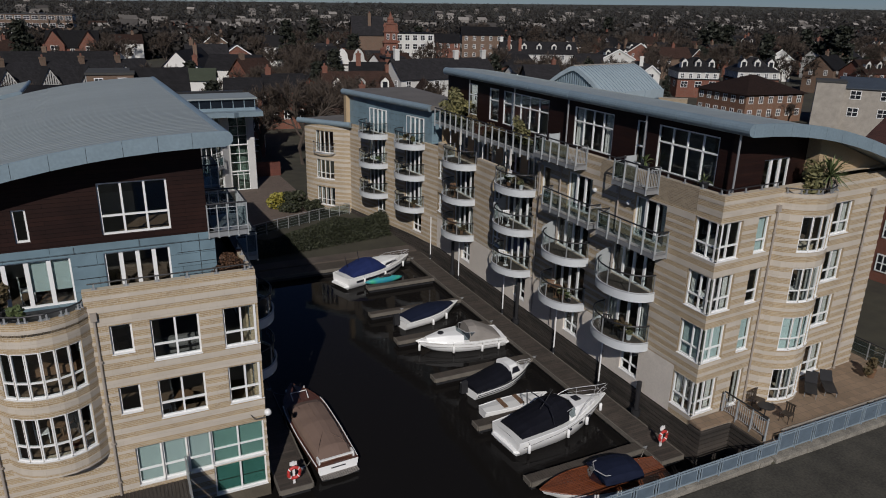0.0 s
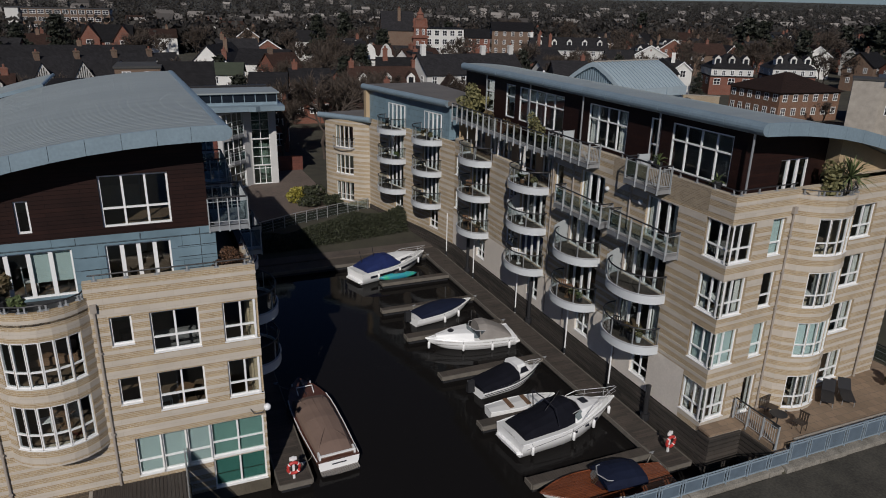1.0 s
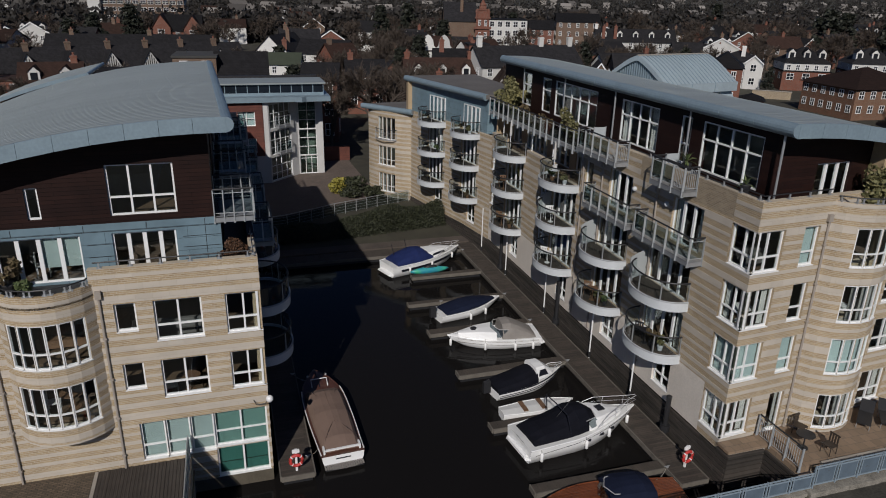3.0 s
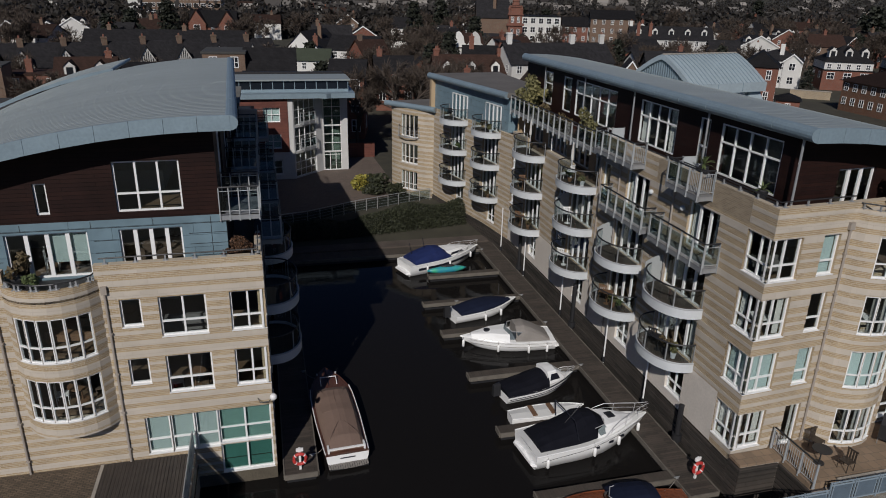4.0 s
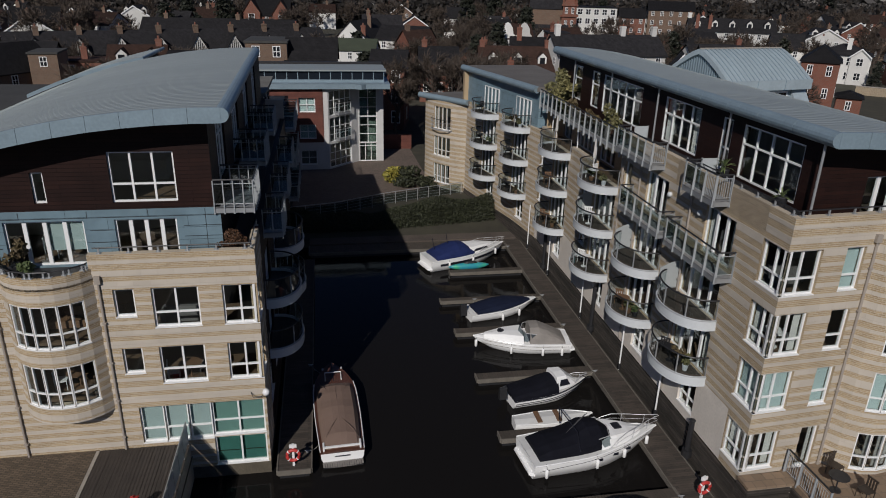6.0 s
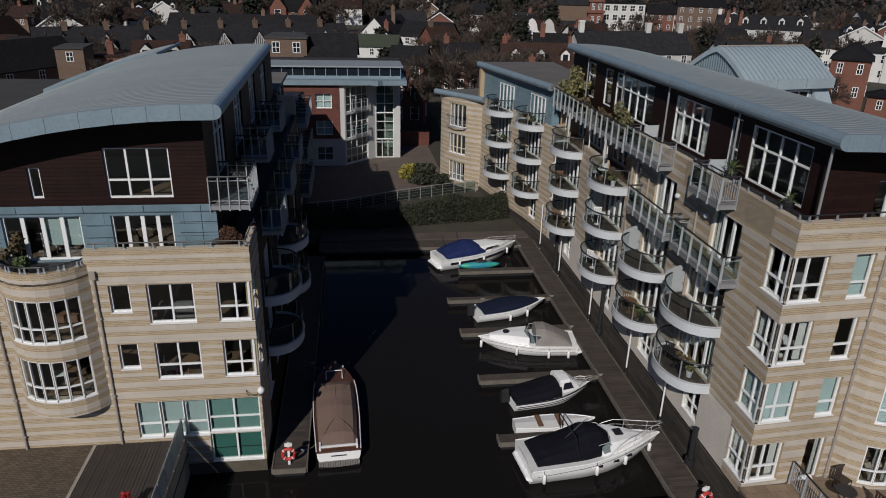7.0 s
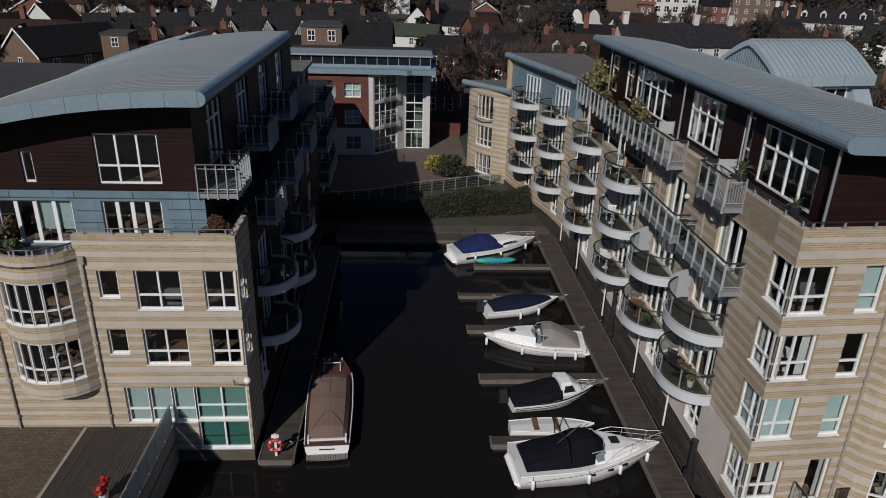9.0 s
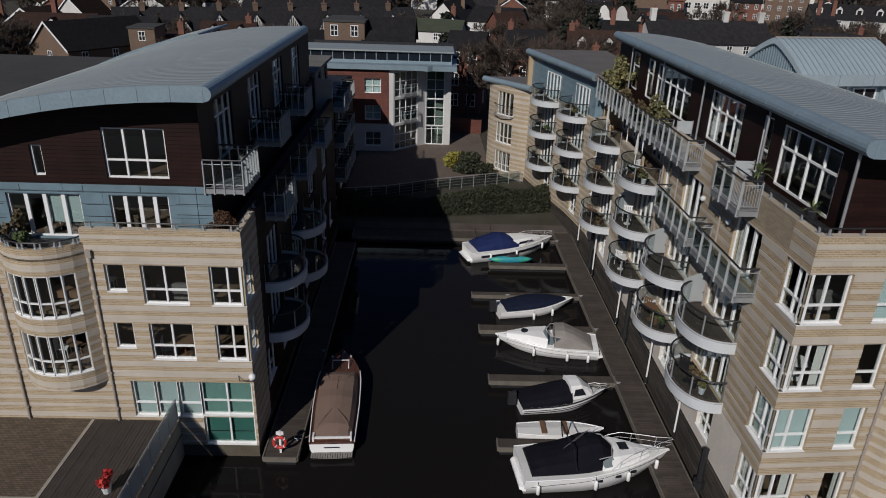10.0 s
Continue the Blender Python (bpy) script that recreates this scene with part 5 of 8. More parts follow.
for x0, y0, x1, y1 in ((19.2, -6.22, 20.25, -5.45), (20.26, -6.22, 21.28, -5.45)):
    bm = bmesh.new()
    box(bm, x0, y0, T2 - 0.12, x1, y1, T2 + 0.01)
    bmesh.ops.bevel(bm, geom=bm.edges[:], offset=0.012, segments=1)
    single("coping_stone", bm, M_BUFFPAVE, "worn buff coping stone on the quay corner", kind="structure")
for i in range(10):
    z = -0.6 + 0.25 * i
    for x0, y0, x1, y1 in ((19.24, -6.2, 21.2, -6.1), (19.22, -6.1, 19.34, -5.4), (21.2, -8.25, 21.3, -6.2)):
        bm = bmesh.new()
        box(bm, x0 - 0.004 * (i % 3), y0, z, x1, y1, z + 0.185)
        single("quay_board", bm, M_BOARD, "dark timber boards on the quay wall", kind="structure")
bm = bmesh.new()
box(bm, 21.31, -8.3, -1, 22.4, -7.91, T2 - 0.3)
single("quay_end", bm, M_CONC, "concrete end of the quay wall by the fence", kind="structure")
q_rail = thing("railing", "grey steel railing with mesh panels beside the quay", "railing")
fin_rail(q_rail, [(21.35, -5.45, T2), (21.35, -8.05, T2)], 1.1, 0.86, 0.12, True)
for k in range(3):
    # edging bricks of the planting bed along the terrace
    bm = bmesh.new()
    box(bm, 22.6 + 3.6 * k, -8.1, G, 22.6 + 3.6 * k + 3.58, -7.9, T2 + 0.1)
    single("terrace_kerb", bm, M_CONC, "low brick kerb along the terrace", kind="structure")
q = random.Random(4)
P = np.concatenate([blob_points(60, (22.8 + 0.45 * k, -8.2, T2 - 0.1), (0.3, 0.14, 0.14 + 0.1 * q.random()), 60 + k, 3) for k in range(24)])
tagged(new("bed_plants", leaf_mesh("bed_plants", P, 0.045, M_BRONZE, 8)), "low dry plants in a narrow bed by the fence", "plants", kind="stuff")
M_WORN = mat("worn_stone", (0.17, 0.155, 0.125), 0.9, noise_amt=0.45, noise_scale=1.6, fine=18, bump=0.4, color2=(0.36, 0.33, 0.28))
q = random.Random(12)
x = 21.5
while x < 66:
    L = q.uniform(1.6, 2.6)
    bm = bmesh.new()
    box(bm, x, -8.75 + q.uniform(-0.015, 0.015), 0.6, x + L - 0.015, -8.12, 1.36 + q.uniform(-0.012, 0.012))
    bmesh.ops.bevel(bm, geom=bm.edges[:], offset=0.025, segments=2)
    single("kerb_stone", bm, M_WORN, "worn pale stone kerb along the towpath", kind="structure")
    x += L
x = 4.0
while x < 21.4:
    L = min(q.uniform(0.9, 2.2), 21.45 - x)
    bm = bmesh.new()
    box(bm, x, -8.62 + q.uniform(-0.03, 0.02), 0.3, x + L - 0.02, -8.28, 1.32 + q.uniform(-0.03, 0.02))
    bmesh.ops.bevel(bm, geom=bm.edges[:], offset=0.02, segments=1)
    single("footing_stone", bm, M_WORN, "rough stone footing under the river fence", kind="structure")
    x += L
bm = bmesh.new()
box(bm, -3.3, -15.5, 0.55, 80, -8.7, 1.1)
single("path", bm, M_ASPHALT, "worn grey asphalt towpath over the marina mouth", kind="structure")
M_FENCE = mat("blue_grey_fence_paint", (0.23, 0.29, 0.34), 0.5, noise_amt=0.15)
M_MESH = mat("fence_mesh_panel", (0.10, 0.135, 0.17), 0.6, noise_amt=0.25, noise_scale=2, fine=60)


def river_fence(x0, x1, y, z, h, label):
    """Framed mesh panels between paired posts."""
    t = thing("fence", label, "fence")
    n = round((x1 - x0) / 1.22)
    w = (x1 - x0) / n
    pm, rm, mm, sm = (bmesh.new() for _ in range(4))
    box(pm, -0.025, -0.03, 0, 0.025, 0.03, h + 0.04)
    box(rm, 0.05, -0.02, 0, w - 0.05, 0.02, 0.05)
    box(mm, 0.16, -0.008, 0.17, w - 0.16, 0.008, h - 0.12)
    box(sm, 0.12, -0.018, 0.08, 0.16, 0.018, h - 0.03)
    pm, rm, mm, sm = mesh_of(pm, "post", M_FENCE), mesh_of(rm, "rail", M_FENCE), mesh_of(mm, "mesh_panel", M_MESH), mesh_of(sm, "stile", M_FENCE)
    for k in range(n + 1):
        part("post", pm, None, t).location = (x0 + w * k, y, z)
        if k < n:
            for dz in (0.12, h - 0.12, h):
                part("rail", rm, None, t).location = (x0 + w * k, y, z + dz - 0.03)
            part("mesh_panel", mm, None, t).location = (x0 + w * k, y, z)
            part("stile", sm, None, t).location = (x0 + w * k, y, z)
            part("stile", sm, None, t).location = (x0 + w * (k + 1) - 0.28, y, z)


river_fence(6.0, 21.8, -8.45, 1.3, 0.84, "blue-grey steel mesh fence over the marina mouth")
river_fence(21.85, 46.0, -8.4, 1.36, 1.06, "blue-grey steel mesh fence on the stone kerb")


railing([(33.3, -7.8, T2), (33.3, -2.8, T2)], 1.1, 1.0, M_RAILGLASS, "dark steel and glass railing at the terrace end", rail=M_DARK, bars=2)


def lounger(x, y, rz, label):
    t = thing("sun_lounger", label, "sun lounger", pose(x, y, T2, 0, 0, rz), group="loungers on the terrace")
    bm = bmesh.new()
    box(bm, -0.3, -0.9, 0.30, 0.3, 0.35, 0.34)
    part("seat", bm, M_DARK, t)
    bm = bmesh.new()
    v = box(bm, -0.3, 0.35, 0.30, 0.3, 1.05, 0.34)
    for k in v:
        if k.co.y > 0.6:
            k.co.z += 0.38
            k.co.y -= 0.15
    part("backrest", bm, M_DARK, t)
    for px, py in ((-0.27, -0.8), (0.27, -0.8), (-0.27, 0.3), (0.27, 0.3)):
        bm = bmesh.new()
        tube(bm, [(px, py, 0), (px, py, 0.31)], 0.018, 6)
        part("leg", bm, M_STEEL, t)
    return t


lounger(27.15, -5.9, -52, "black mesh sun lounger on the buff terrace")
lounger(28.15, -6.15, -42, "black mesh sun lounger on the buff terrace")


def garden_chair(x, y, z, rz, material, label="dark slatted garden chair on the terrace"):
    t = thing("garden_chair", label, "chair", pose(x, y, z, 0, 0, rz))
    bm = bmesh.new()
    box(bm, -0.24, -0.24, 0.42, 0.24, 0.24, 0.46)
    part("seat", bm, material, t)
    for k in range(4):
        bm = bmesh.new()
        box(bm, -0.22 + 0.12 * k, 0.22, 0.46, -0.15 + 0.12 * k, 0.25, 0.88)
        part("back_slat", bm, material, t)
    bm = bmesh.new()
    box(bm, -0.25, 0.215, 0.86, 0.25, 0.255, 0.93)
    part("back_rail", bm, material, t)
    for px in (-0.22, 0.22):
        for py in (-0.22, 0.22):
            bm = bmesh.new()
            tube(bm, [(px, py, 0), (px, py, 0.43)], 0.02, 6)
            part("leg", bm, material, t)
    return t


def round_table(x, y, z, material, r=0.4, label="small round garden table"):
    t = thing("round_table", label, "table", pose(x, y, z))
    bm = bmesh.new()
    tube(bm, [(0, 0, 0.70), (0, 0, 0.73)], r, 18)
    part("tabletop", bm, material, t)
    bm = bmesh.new()
    tube(bm, [(0, 0, 0.03), (0, 0, 0.71)], 0.03, 8)
    part("stem", bm, material, t)
    bm = bmesh.new()
    tube(bm, [(0, 0, 0.0), (0, 0, 0.03)], r * 0.55, 12)
    part("base", bm, material, t)
    return t


M_SOFA = mat("brown_upholstery", (0.10, 0.07, 0.05), 0.9, noise_amt=0.2, noise_scale=3)
M_GREYCANVAS0 = mat("grey_upholstery", (0.13, 0.125, 0.12), 0.9, noise_amt=0.15, noise_scale=3)
M_WOOD = mat("teak", (0.16, 0.09, 0.05), 0.6, noise_amt=0.3, noise_scale=6)
M_BRONZEMETAL = mat("dark_bronze_metal", (0.045, 0.034, 0.026), 0.5, noise_amt=0.2)
garden_chair(23.3, -5.9, T2, 20, M_BRONZEMETAL)
garden_chair(23.5, -7.4, T2, -80, M_BRONZEMETAL)
round_table(22.7, -6.8, T2, M_DARK, 0.4, "small dark round table on the buff terrace")
BARE = {(-1.9, 2), (3.6, 2), (26.0, 3), (17.5, 3)}      # empty balconies
FEW = {(-1.9, 1): 2, (3.6, 1): 2, (9.5, 3): 3, (17.5, 1): 1, (26.0, 3): 2, (31.6, 2): 1, (26.0, 1): 1}
for (y, w, fl), mats_ in zip(COLS, (M_DARK, M_WOOD, M_WHITE, M_WOOD, M_DARK, M_DARK)):
    for f in fl:
        u = ury(min(y + w / 2, 40))
        if (y, f) in BARE:
            continue
        fr = RL.axes(u, FLR[f] + 0.36)
        p = fr @ Vector((-0.6, -0.7, 0))
        garden_chair(p.x, p.y, p.z, 90 + 40 * f, mats_, "garden chair on the curved balcony")
        p = fr @ Vector((0.1, -0.85, 0))
        round_table(p.x, p.y, p.z, mats_, 0.32, "small round table on the curved balcony")


def pot_plant(x, y, z, seed, material=None, pot=None, s=1.0, label="leafy plant in a pot"):
    t = thing("pot_plant", label, "plant", pose(x, y, z))
    bm = bmesh.new()
    tube(bm, [(0, 0, 0), (0, 0, 0.3 * s), (0, 0, 0.33 * s)], [0.12 * s, 0.17 * s, 0.16 * s], 10)
    part("pot", bm, pot or M_DARK, t)
    P = blob_points(220, (0, 0, 0.55 * s), (0.25 * s, 0.25 * s, 0.25 * s), seed, 4)
    part("leaves", leaf_mesh("leaves", P, 0.05 * s, material or M_GREEN, seed), None, t)


k = 0
for y, w, fl in COLS:
    for f in fl:
        k += 1
        fr = RL.axes(ury(min(y + w / 2, 40)), FLR[f] + 0.36)
        for j in range(FEW.get((y, f), 0)):
            p = fr @ Vector((0.9 - 0.45 * j + 0.1 * (k % 2), -0.55 - 0.2 * j, 0))
            pot_plant(p.x, p.y, p.z, k * 5 + j, (M_GREEN, M_OLIVE, M_BRONZE)[(k + j) % 3], (M_DARK, M_FASCIA, M_WOOD)[(k + 2 * j) % 3], 0.9 + 0.2 * (j % 2), "leafy plant in a pot on the balcony")
M_REDFLOWER = leaf_mat("red_flowers", (0.35, 0.02, 0.02), (0.5, 0.05, 0.04))
pot_plant(-4.6, -4.4, T1, 91, M_REDFLOWER, M_FASCIA, 1.2, "red flowers in a pale pot on the deck")
pot_plant(31.6, -6.2, T2, 92, M_BRONZE, M_WOOD, 1.5, "bronze plant in a pot on the buff terrace")
def sofa(x, y, z, rz, material):
    t = thing("sofa", "upholstered sofa seen behind the window", "sofa", pose(x, y, z, 0, 0, rz))
    for nm, c in (("seat", (-0.8, -0.35, 0.12, 0.8, 0.35, 0.45)), ("backrest", (-0.8, 0.2, 0.452, 0.8, 0.4, 0.85)), ("armrest", (-0.98, -0.35, 0.1, -0.802, 0.4, 0.62)), ("armrest", (0.802, -0.35, 0.1, 0.98, 0.4, 0.62))):
        bm = bmesh.new()
        box(bm, *c)
        bmesh.ops.bevel(bm, geom=bm.edges[:], offset=0.05, segments=2)
        part(nm, bm, material, t)
    for px in (-0.85, 0.85):
        for py in (-0.25, 0.3):
            bm = bmesh.new()
            tube(bm, [(px, py, 0), (px, py, 0.13)], 0.025, 6)
            part("foot", bm, M_DARK, t)


for k, (x, y, z) in enumerate(((-3.2, 1.3, 4.38), (-3.2, 1.3, 7.0), (-7.7, 1.2, 4.38), (-7.7, 1.2, 7.0), (-5.9, 2.6, 7.0), (-4.0, 2.0, 10.0), (-7.4, 2.1, 10.0))):
    if k % 2:
        sofa(x, y + 0.4, z, (0, 180, 25)[k % 3], (M_WOOD, M_GREYCANVAS0, M_SOFA)[k % 3])
    else:
        round_table(x, y, z, M_WOOD, 0.5, "round dining table seen behind the window")
        garden_chair(x + 0.75, y + 0.2, z, -80, M_SOFA, "white chair seen behind the window")
        garden_chair(x - 0.7, y - 0.1, z, 100, M_WHITE, "white chair seen behind the window")
for k, (x, y, z) in enumerate(((20.6, -3.9, 9.83), (20.6, -3.9, 7.23), (25.1, -4.8, 9.83), (25.1, -4.8, 7.23), (28.4, -3.6, 9.83))):
    if k % 2:
        round_table(x, y, z, M_WHITE, 0.45, "round table seen behind the corner window")
        garden_chair(x + 0.7, y, z, -90, M_WHITE, "white chair seen behind the window")
    else:
        sofa(x + 0.2, y + 0.3, z, 20, (M_GREYCANVAS0, M_SOFA)[k % 4 // 2])
# things on the small bay terrace
pot_plant(-8.9, 0.35, 9.93, 93, M_BRONZE, M_DARK, 1.5, "dark leafy plant in a pot on the bay terrace")
pot_plant(-8.3, -0.25, 9.93, 94, M_GREEN, M_DARK, 1.1, "small green plant in a pot on the bay terrace")
# small frosted screens between the roof terraces
for y_ in (8.5, 1.45):
    t = thing("privacy_screen", "small frosted screen between the roof terraces", "screen", pose(19.75, y_, 13.05))
    bm = bmesh.new()
    box(bm, -0.36, -0.015, 0.1, 0.36, 0.015, 0.72)
    part("panel", bm, M_FROST, t)
    for px in (-0.38, 0.38):
        bm = bmesh.new()
        box(bm, px - 0.02, -0.02, 0, px + 0.02, 0.02, 0.76)
        part("post", bm, M_STEEL, t)
# half-round privacy screens on the balconies
M_SCREEN = mat("frosted_screen", (0.36, 0.38, 0.38), 0.35, noise_amt=0.06)
for (y, w, fl), fs in zip(COLS[:3], ((2,), (2,), (2,))):
    for f in fs:
        fr = RL.axes(ury(y + w / 2), FLR[f] + 0.36)
        bm = bmesh.new()
        pts = [(-w / 2 + 0.15, -1.0 + 1.0 * math.cos(a) * 0.98, 0.1 + 1.55 * math.sin(a)) for a in np.linspace(0, math.pi / 2, 8)]
        pts = [(-w / 2 + 0.12, -1.0, 0.1), (-w / 2 + 0.12, -1.0, 1.15)] + [(-w / 2 + 0.12, -1.0 + 0.95 * s, 1.15 + 0.32 * math.sin(s * 1.57)) for s in (0.12, 0.25, 0.45, 0.7, 1.0)] + [(-w / 2 + 0.12, -0.05, 0.1)]
        A = [bm.verts.new(fr @ Vector(p)) for p in pts]
        B2 = [bm.verts.new(fr @ (Vector(p) + Vector((0.04, 0, 0)))) for p in pts]
        bm.faces.new(A)
        bm.faces.new(B2[::-1])
        for i in range(len(A)):
            j = (i + 1) % len(A)
            bm.faces.new((A[i], A[j], B2[j], B2[i]))
        single("privacy_screen", bm, M_SCREEN, "frosted curved privacy screen at the balcony end", "screen")


def parasol(x, y, z, h=2.5):
    t = thing("parasol", "closed pale parasol standing on the balcony", "parasol", pose(x, y, z))
    bm = bmesh.new()
    tube(bm, [(0, 0, 0.05), (0, 0, h)], 0.025, 8)
    part("pole", bm, M_WHITE, t)
    bm = bmesh.new()
    tube(bm, [(0, 0, h - 1.1), (0, 0, h - 0.9), (0, 0, h - 0.1), (0, 0, h)], [0.09, 0.1, 0.05, 0.01], 8)
    part("canopy", bm, M_CURTAIN, t)
    bm = bmesh.new()
    tube(bm, [(0, 0, 0), (0, 0, 0.07)], 0.22, 12)
    part("base", bm, M_DARK, t)


for y, dx in ((11.5, -0.9), (19.0, -0.7)):
    fr = RL.axes(ury(y), FLR[3] + 0.36)
    p = fr @ Vector((0.3, dx, 0))
    parasol(p.x, p.y, p.z)


# ---- lifebuoys ----
M_RED = mat("red_plastic", (0.50, 0.045, 0.04), 0.45, noise_amt=0.15)


def lifebuoy(x, y, z, rz, label):
    t = thing("lifebuoy", label, "lifebuoy", pose(x, y, z, 0, 0, rz))
    bm = bmesh.new()
    box(bm, -0.05, 0.06, 0, 0.05, 0.14, 1.15)
    box(bm, -0.16, 0.08, 0.95, 0.16, 0.13, 1.12)
    part("stand", bm, M_WHITE, t)
    bm = bmesh.new()
    tube(bm, [(0.27 * math.cos(a), 0, 0.62 + 0.27 * math.sin(a)) for a in np.linspace(0, math.tau, 25)[:-1]], 0.075, 8, closed=True)
    part("ring", bm, M_RED, t, smooth=True)
    for a in (0.8, 2.36, 3.93, 5.5):
        bm = bmesh.new()
        tube(bm, [(0.27 * math.cos(b), 0, 0.62 + 0.27 * math.sin(b)) for b in (a - 0.08, a, a + 0.08)], 0.08, 8)
        part("tape", bm, M_WHITE, t)


lifebuoy(1.0, -0.35, 0.45, 0, "red and white lifebuoy on a post on the pontoon")
lifebuoy(18.25, -4.85, 0.45, 8, "red and white lifebuoy on a post on the pontoon")

# ---- boats ----
M_GEL = mat("white_gelcoat", (0.86, 0.86, 0.85), 0.25, noise_amt=0.03, noise_scale=1.5)
M_GELDECK = mat("boat_deck", (0.66, 0.66, 0.64), 0.5, noise_amt=0.06)
M_NAVY = mat("navy_canvas", (0.007, 0.0075, 0.012), 0.85, noise_amt=0.3, noise_scale=2, bump=0.2, spec=0.12)
M_BLUECANVAS = mat("blue_canvas", (0.016, 0.026, 0.095), 0.8, noise_amt=0.25, noise_scale=2, bump=0.2, spec=0.12)
M_INDIGO = mat("indigo_canvas", (0.010, 0.014, 0.032), 0.85, noise_amt=0.25, noise_scale=2, bump=0.2, spec=0.12)
M_GREYCANVAS = mat("grey_canvas", (0.24, 0.22, 0.20), 0.85, noise_amt=0.15, noise_scale=2, bump=0.2)
M_BROWNCANVAS = mat("brown_canvas", (0.185, 0.125, 0.098), 0.85, noise_amt=0.12, noise_scale=1.5, bump=0.2)
M_MAHOG = board_mat("varnished_mahogany", (0.20, 0.060, 0.025), (0.16, 0.045, 0.018), 0.09, axis="Y", rough=0.25, length=5.0)
M_MAHOGX = board_mat("dark_mahogany", (0.115, 0.050, 0.034), (0.09, 0.038, 0.026), 0.09, axis="X", rough=0.3, length=5.0)
M_CHROME = mat("satin_rail_metal", (0.55, 0.55, 0.56), 0.45, metal=0.3, noise_amt=0.05)
M_STRIPE = mat("black_stripe", (0.012, 0.013, 0.02), 0.4)
M_SCREENGLASS = glass_mat("windscreen_glass", (0.25, 0.30, 0.32))


class Hull:
    """A planing hull: x forward from the stern, y to port, z up from the water."""

    def __init__(self, L, B, f0, f1, stern=0.88, fine=2.2, full=0.42):
        self.L, self.B, self.f0, self.f1, self.stern, self.fine, self.full = L, B, f0, f1, stern, fine, full

    def half(self, s):
        h = self.B / 2 * (self.stern + (1 - self.stern) * min(1, s / 0.35))
        if s > self.full:
            h *= 1 - ((s - self.full) / (1 - self.full)) ** self.fine
        return max(h, 0.02)

    def sheer(self, s):
        return self.f0 + (self.f1 - self.f0) * s ** 1.6

    def rows(self, n=17):
        out = []
        for k in range(n):
            s = k / (n - 1)
            h, z = self.half(s), self.sheer(s)
            rake = max(0, s - 0.55) / 0.45
            xs = lambda f: s * self.L - rake ** 2 * self.L * 0.15 * (1 - f)
            out.append([(xs(0), 0.0, -0.35 + 0.45 * rake ** 2), (xs(0.35), h * (0.88 - 0.25 * rake), 0.05 + 0.25 * rake ** 2), (xs(0.75), h * 0.985, z * 0.62), (xs(1), h, z)])
        return out

    def build(self, owner, hull_m, deck_m, stripe=None, label="", stern_m=None):
        R = self.rows()
        bm = bmesh.new()
        rim = [r[::-1] + [(x, -y, z) for x, y, z in r[1:]] for r in R]
        for i in range(len(rim[0]) - 1):
            # each strake keeps its own edges, so the chines stay crisp
            lo, hi = [bm.verts.new(r[i]) for r in rim], [bm.verts.new(r[i + 1]) for r in rim]
            for k in range(len(rim) - 1):
                bm.faces.new((lo[k], hi[k], hi[k + 1], lo[k + 1]))
        part("hull", bm, hull_m, owner, label, smooth=True)
        bm = bmesh.new()
        bm.faces.new([bm.verts.new((r_[0] - 0.002, r_[1], r_[2])) for r_ in [q_ for q_ in R[0][::-1]] + [(q_[0], -q_[1], q_[2]) for q_ in R[0][1:]]])
        part("transom", bm, stern_m or hull_m, owner)
        bm = bmesh.new()
        top = [(r[3][0], max(0, r[3][1] - 0.03), r[3][2] - 0.02) for r in R]
        for a, b in zip(top, top[1:]):
            quad(bm, (a[0], a[1], a[2]), (b[0], b[1], b[2]), (b[0], 0, b[2] + 0.05), (a[0], 0, a[2] + 0.05))
            quad(bm, (a[0], 0, a[2] + 0.05), (b[0], 0, b[2] + 0.05), (b[0], -b[1], b[2]), (a[0], -a[1], a[2]))
        part("deck", bm, deck_m, owner)
        for sg in (1, -1):
            bm = bmesh.new()
            tube(bm, [(r[3][0], r[3][1] * sg, r[3][2] - 0.03) for r in R], 0.035, 6)
            part("rubbing_strake", bm, stripe or hull_m, owner)
        return self

    def side(self, s, f=1.0, out=0.0):
        return (s * self.L, (self.half(s) + out) * f, self.sheer(s))


def canopy(owner, H, s0, s1, heights, material, inset=0.04, name="canopy", label="", base=0.0, ridge=0.35):
    """A fabric cover lofted over the deck between two stations; heights over the sheer."""
    bm = bmesh.new()
    n = len(heights)
    rows = []
    for k, hgt in enumerate(heights):
        s = s0 + (s1 - s0) * k / (n - 1)
        w = H.half(s) - inset
        z = H.sheer(s) + base
        sag = 0.02 * math.sin(k * 2.1)
        rows.append([bm.verts.new((s * H.L, w * c, z + (hgt + sag) * h)) for c, h in ((1, 0), (0.96, 0.35), (0.80, 0.74), (ridge, 0.96), (0, 1.0), (-ridge, 0.96), (-0.80, 0.74), (-0.96, 0.35), (-1, 0))])
    for a, b in zip(rows, rows[1:]):
        for i in range(8):
            bm.faces.new((a[i], a[i + 1], b[i + 1], b[i]))
    bm.faces.new(rows[0])
    bm.faces.new(rows[-1][::-1])
    return part(name, bm, material, owner, label)


